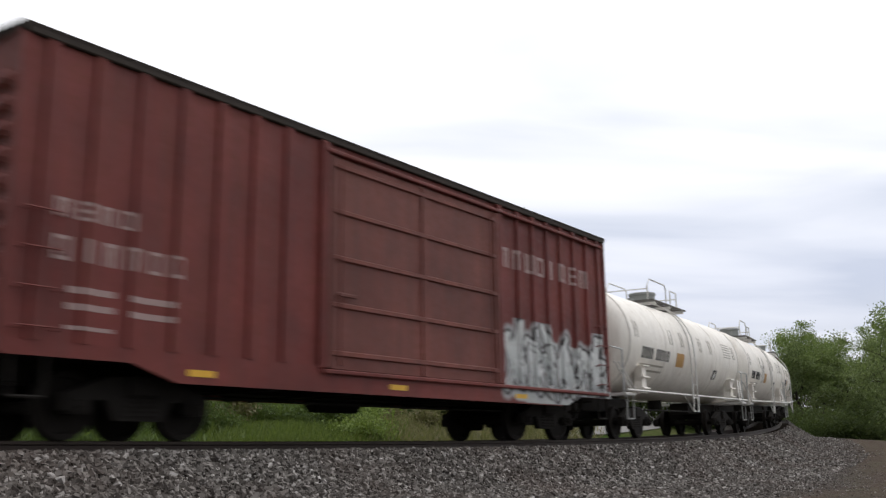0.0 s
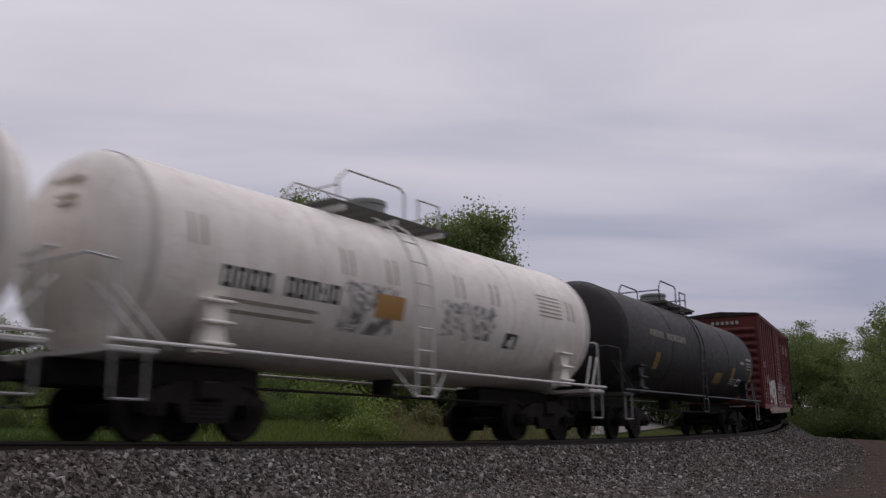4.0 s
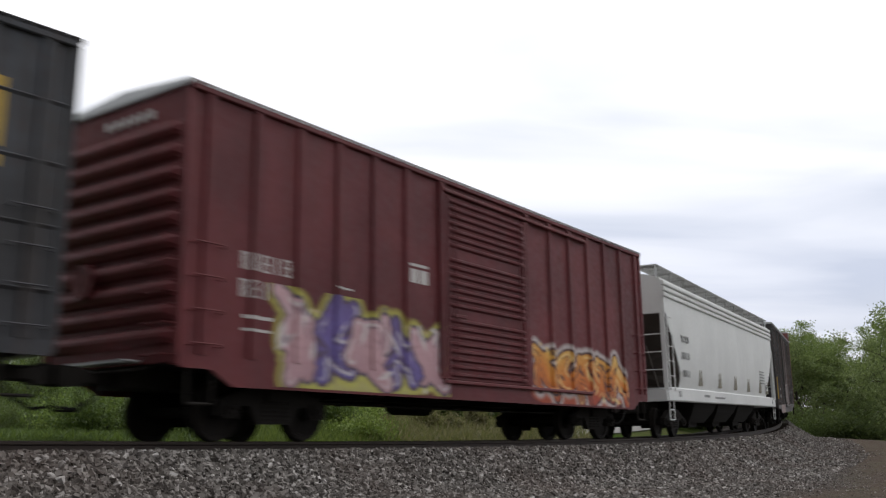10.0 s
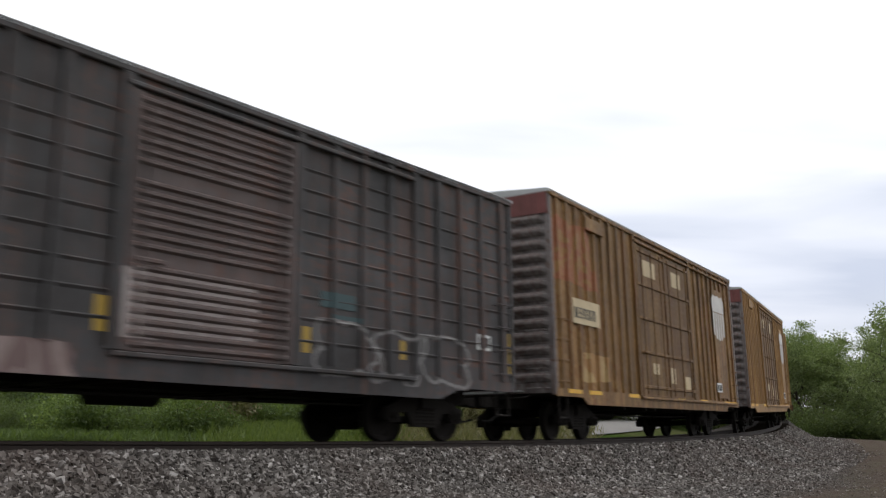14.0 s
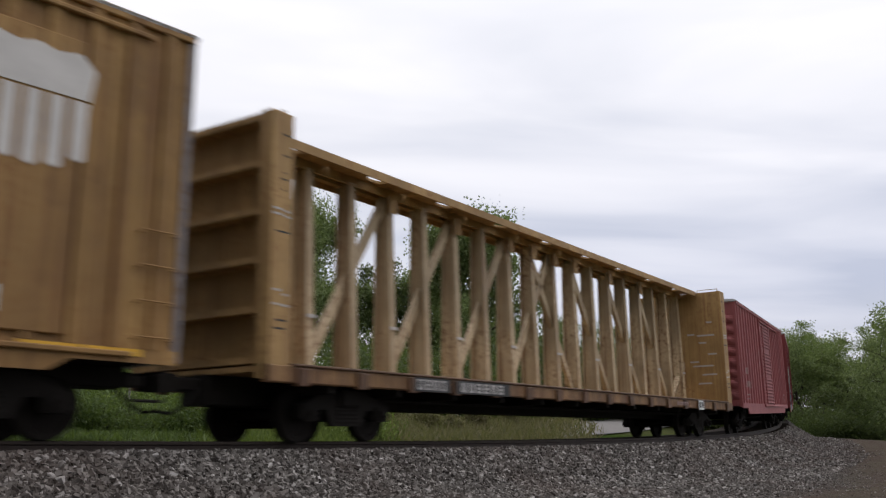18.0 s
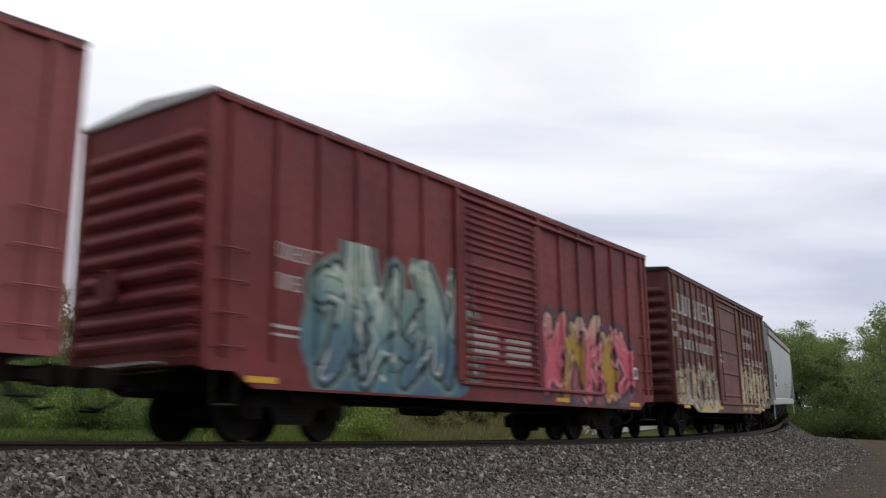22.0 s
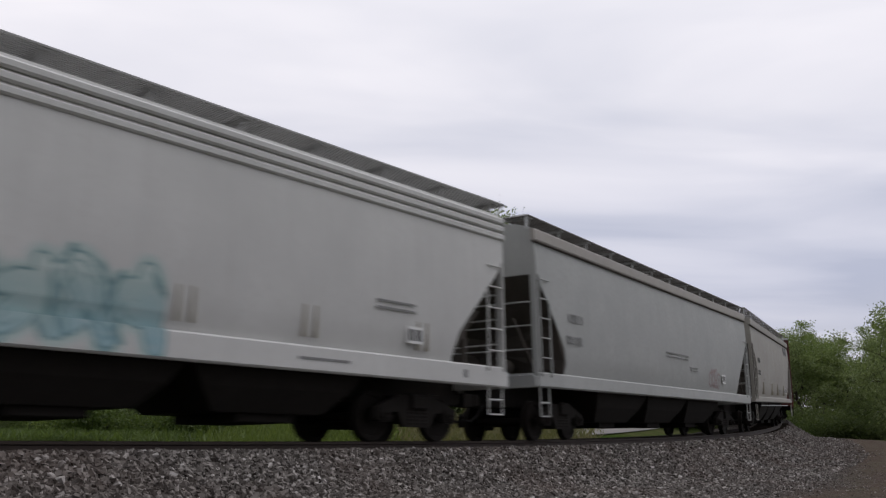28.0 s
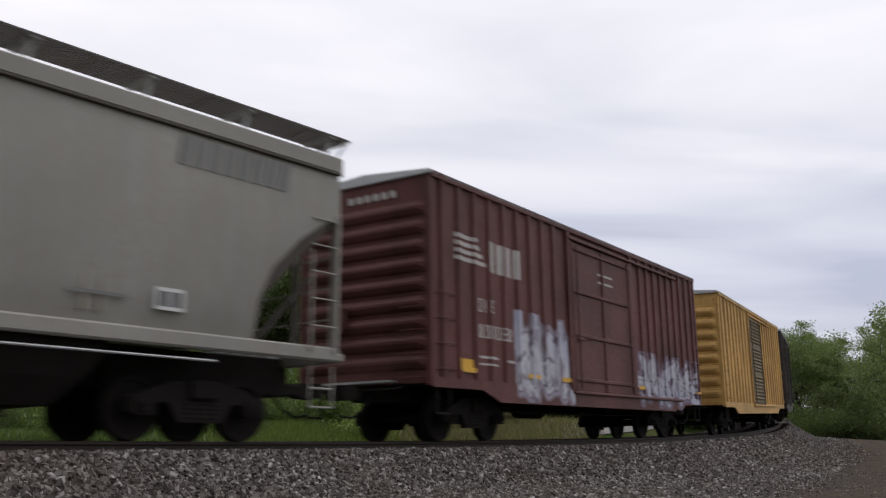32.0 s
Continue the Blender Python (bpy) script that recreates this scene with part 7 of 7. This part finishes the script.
# ---- centre-beam lumber car ----
def centre_beam(u0, u1):
    L = u1 - u0
    h = L / 2
    coat = paint("buff_tan_paint", (0.46, 0.29, 0.115), dirt=0.4, dirt_col=(0.16, 0.08, 0.035), rust=0.3, rust_col=(0.2, 0.09, 0.04), seed=40.0)
    post_coat = paint("weathered_buff_post_paint", (0.53, 0.42, 0.27), dirt=0.4, dirt_col=(0.19, 0.115, 0.06), rust=0.35, rust_col=(0.17, 0.085, 0.045), fade=0.3, seed=41.0)
    sill_coat = paint("rusted_tan_sill_paint", (0.32, 0.18, 0.075), dirt=0.8, dirt_col=(0.09, 0.045, 0.025), rust=0.6, rust_col=(0.13, 0.055, 0.03), seed=42.0)
    rusty = paint("rust_brown_pocket_paint", (0.16, 0.085, 0.045), dirt=0.8, dirt_col=(0.06, 0.035, 0.022), rust=0.7, rust_col=(0.11, 0.05, 0.03), seed=43.0)
    car = thing("lumber_flatcar", "empty tan centre-beam lumber car with bulkheads at both ends", "freight car", "cars of the passing train")
    CARS.append((car, (u0 + u1) / 2, L))
    for sy in (-1, 1):
        part("side_sill", Build().slab(-h, h, sy * 1.46 - 0.06, sy * 1.46 + 0.06, 0.84, 1.1, 0.02), sill_coat, car)
        n = 16
        for k in range(n):
            x = -h + 0.7 + (L - 1.4) * k / (n - 1)
            part("stake_pocket", Build().slab(x - 0.12, x + 0.12, sy * 1.53 - 0.05, sy * 1.53 + 0.05, 0.80, 1.06, 0.01), rusty, car)
        part("deck_edge", Build().slab(-h + 0.5, h - 0.5, sy * 1.50 - 0.06, sy * 1.50 + 0.07, 1.085, 1.125, 0.01), rusty, car)
    part("deck", Build().slab(-h, h, -1.42, 1.42, 1.0, 1.08, 0.01), coat, car)
    part("centre_sill", Build().slab(-h, h, -0.3, 0.3, 0.55, 1.02, 0.02), UNDER, car)
    for k in range(12):
        x = -h + 1.5 + (L - 3.0) * k / 11
        part("crossbearer", Build().slab(x - 0.06, x + 0.06, -1.42, 1.42, 0.72, 1.0), UNDER, car)
    for y in (-0.9, -0.7, 0.8):
        part("train_line", Build().tube((-h + 2.5, y, 0.68), (h - 2.5, y, 0.68), 0.02, 6), UNDER, car)
    # posts along the middle, braces between
    xs = [-10.1 + 1.2 * k for k in range(18)]
    for k, x in enumerate(xs):
        web = Build()
        web.loft([[(x - 0.012, -y0, z), (x + 0.012, -y0, z), (x + 0.012, y0, z), (x - 0.012, y0, z)] for z, y0 in ((1.08, 0.20), (4.80, 0.13))], True, True)
        post = part("centre_post", web, post_coat, car)
        for sy in (-1, 1):
            fl = Build()
            fl.loft([[(x - w, sy * y0, z), (x + w, sy * y0, z), (x + w, sy * (y0 - 0.025), z), (x - w, sy * (y0 - 0.025), z)] for z, w, y0 in ((1.08, 0.10, 0.22), (4.80, 0.085, 0.15))], True, True)
            part("flange", fl, post_coat, post)
        if k % 2:
            part("post_tag", Build().box(x - 0.12, x + 0.12, -0.235, -0.225, 2.1, 2.16), LETTER, car)
    leans = [(xs[k], xs[k + 2]) for k in (1, 3, 5, 7)] + [(xs[k + 2], xs[k]) for k in (8, 10, 12, 14)]
    for low, high in leans:
        a, c = Vector((high, 0, 4.75)), Vector((low, 0, 1.15))
        side = (c - a).normalized().cross(Vector((0, 1, 0))) * 0.095
        br = Build()
        br.loft([[p + side + Vector((0, -0.05, 0)), p - side + Vector((0, -0.05, 0)), p - side + Vector((0, 0.05, 0)), p + side + Vector((0, 0.05, 0))] for p in (a, c)], True, True)
        part("brace", br, post_coat, car)
        part("gusset", Build().prism([(high - 0.12, 4.42), (high + 0.12, 4.42), (high + 0.15, 4.80), (high - 0.15, 4.80)], -0.24, -0.225), coat, car)
    # wide top chord with round openings
    half, zt = 0.65, 4.98
    ch = Build()
    for k in range(9):
        cx = -9.6 + 2.4 * k
        x0, x1 = cx - 1.2 if k else -h + 0.4, cx + 1.2 if k < 8 else h - 0.4
        inner = [(cx + 0.27 * math.cos(2 * math.pi * i / 16), -0.36 + 0.15 * math.sin(2 * math.pi * i / 16)) for i in range(16)]
        outer = []
        for px_, py_ in inner:
            dx, dy = px_ - cx, py_ + 0.36
            f = min((x1 - cx if dx > 0 else cx - x0) / abs(dx) if abs(dx) > 1e-9 else 9e9, 0.26 / abs(dy) if abs(dy) > 1e-9 else 9e9)
            outer.append((cx + dx * f, -0.36 + dy * f))
        for z0, z1 in ((zt - 0.05, zt),):
            nn = 16
            verts = [(x, y, z) for z in (z0, z1) for lst in (inner, outer) for x, y in lst]
            faces = []
            for i in range(nn):
                j = (i + 1) % nn
                faces += [(i, j, nn + j, nn + i), (2 * nn + i, 3 * nn + i, 3 * nn + j, 2 * nn + j), (i, 2 * nn + i, 2 * nn + j, j)]
            ch.add(verts, faces)
    chord = part("top_chord", ch, coat, car)
    part("chord_plate", Build().box(-h + 0.4, h - 0.4, -0.10, half, zt - 0.05, zt), coat, chord)
    for y0, y1, z0, z1 in ((-half - 0.004, -half + 0.03, zt - 0.16, zt), (half - 0.03, half + 0.004, zt - 0.16, zt), (-0.13, -0.08, zt - 0.22, zt - 0.05), (0.08, 0.13, zt - 0.22, zt - 0.05)):
        part("chord_lip", Build().box(-h + 0.4, h - 0.4, y0, y1, z0, z1), coat, chord)
    # bulkheads
    for sx in (-1, 1):
        bk = part("bulkhead", Build().slab(*sorted((sx * (h - 0.42), sx * (h - 0.36))), -1.47, 1.47, 1.08, 4.93, 0.01), coat, car)
        for sy in (-1, 1):
            part("bulkhead_post", Build().slab(*sorted((sx * (h - 0.445), sx * h)), sy * 1.38 - 0.13, sy * 1.38 + 0.13, 0.9, 4.93, 0.02), coat, bk)
        for k in range(6):
            z = 1.12 + 0.74 * k
            part("bulkhead_beam", Build().slab(*sorted((sx * (h - 0.38), sx * (h - 0.03))), -1.26, 1.26, z, z + 0.1, 0.02), coat, bk)
        part("bulkhead_brace", Build().prism([(sx * (h - 0.42), 2.55), (sx * (h - 0.42), 2.35), (sx * 9.05, 1.08), (sx * 9.28, 1.08)], -0.10, 0.10), post_coat, bk)
        part("top_rail", Build().pipe([(sx * (h - 0.38), -1.4, 4.92), (sx * (h - 0.36), -1.4, 5.02), (sx * (h - 0.36), -0.7, 5.02), (sx * (h - 0.38), -0.7, 4.92)], 0.012), post_coat, bk)
        for f0, f1, z in ((0.06, 0.17, 3.36), (0.23, 0.40, 3.38), (0.05, 0.15, 3.28), (0.22, 0.42, 3.30), (0.08, 0.18, 2.10), (0.24, 0.38, 2.16), (0.05, 0.2, 1.94), (0.25, 0.39, 1.95)):
            part("tie_down_label", Build().box(*sorted((sx * (h - 0.445 + f0), sx * (h - 0.445 + f1))), -1.516, -1.508, z, z + 0.035), LETTER, bk)
        for f0, f1, z in ((0.08, 0.22, 4.55), (0.09, 0.19, 4.22), (0.16, 0.2, 3.95), (0.12, 0.24, 3.85), (0.17, 0.21, 3.68), (0.06, 0.34, 3.04), (0.1, 0.3, 1.72), (0.14, 0.36, 1.6)):
            part("worn_stencil", Build().box(*sorted((sx * (h - 0.445 + f0), sx * (h - 0.445 + f1))), -1.515, -1.508, z, z + 0.03), DARKMARK, bk)
        for y, z, wide in ((-1.2, 2.05, 0.5), (-1.1, 2.35, 0.7), (-0.6, 2.5, 0.3), (-1.25, 2.75, 0.3), (-0.9, 3.15, 0.25), (-1.2, 3.4, 0.6), (-0.5, 3.45, 0.25), (-1.0, 1.75, 0.45), (-1.15, 3.85, 0.2)):
            part("tie_down_label", Build().box(sx * (h - 0.425) - 0.004, sx * (h - 0.425) + 0.004, y, y + wide, z, z + 0.05), LETTER, bk)
    bars(car, [(-7.75, -6.6, 0.83, 1.07), (-6.4, -4.4, 0.83, 1.07)], DARKMARK, y=-1.584, name="stencil_panel")
    letters(car, 4, -7.65, 0.86, 0.18, LETTER, y=-1.59, width=0.95)
    letters(car, 6, -6.25, 0.86, 0.18, LETTER, y=-1.59, width=1.65)
    letters(car, 7, 5.55, 0.90, 0.10, FADED, y=-1.59, width=0.95)
    placard(car, 7.43, 0.80, y=-1.59, w=0.5, h=0.28)
    running_gear(car, L, 2.3)
    return car


centre_beam(29.3, 51.8)


def rolled(u, t, dx):
    """Degrees a wheel has turned, counted from where it passes s = 0."""
    return -math.degrees((u + dx - SPEED * (t - 16) - 0.5 * GAIN * (t - 16) ** 2) / WHEEL_R)


def motions():
    """The train rolls by, and its wheels turn while they are near."""
    for car, u, L in CARS:
        walk(car, [(k * 0.5, car_pose(u, k * 0.5, L * 0.35)) for k in range(65)])
        for w, dx in WHEELS:
            if w.parent != car:
                continue
            t0 = max(0.0, 16 + (u + dx - 34) / SPEED)
            t1 = min(32.0, 16 + (u + dx + 7) / SPEED)
            if t1 <= t0:
                continue
            rows = []
            for k in range(int((t1 - t0) / 0.05) + 1):
                t = t0 + k * 0.05
                rows.append((t, pose(dx, 0, WHEEL_R, 0, -rolled(u, t, dx) % 360, 0)))
            if rows[0][0] > 0:
                rows.insert(0, (0.0, rows[0][1]))
            if rows[-1][0] < 32:
                rows.append((32.0, rows[-1][1]))
            walk(w, rows)


motions()
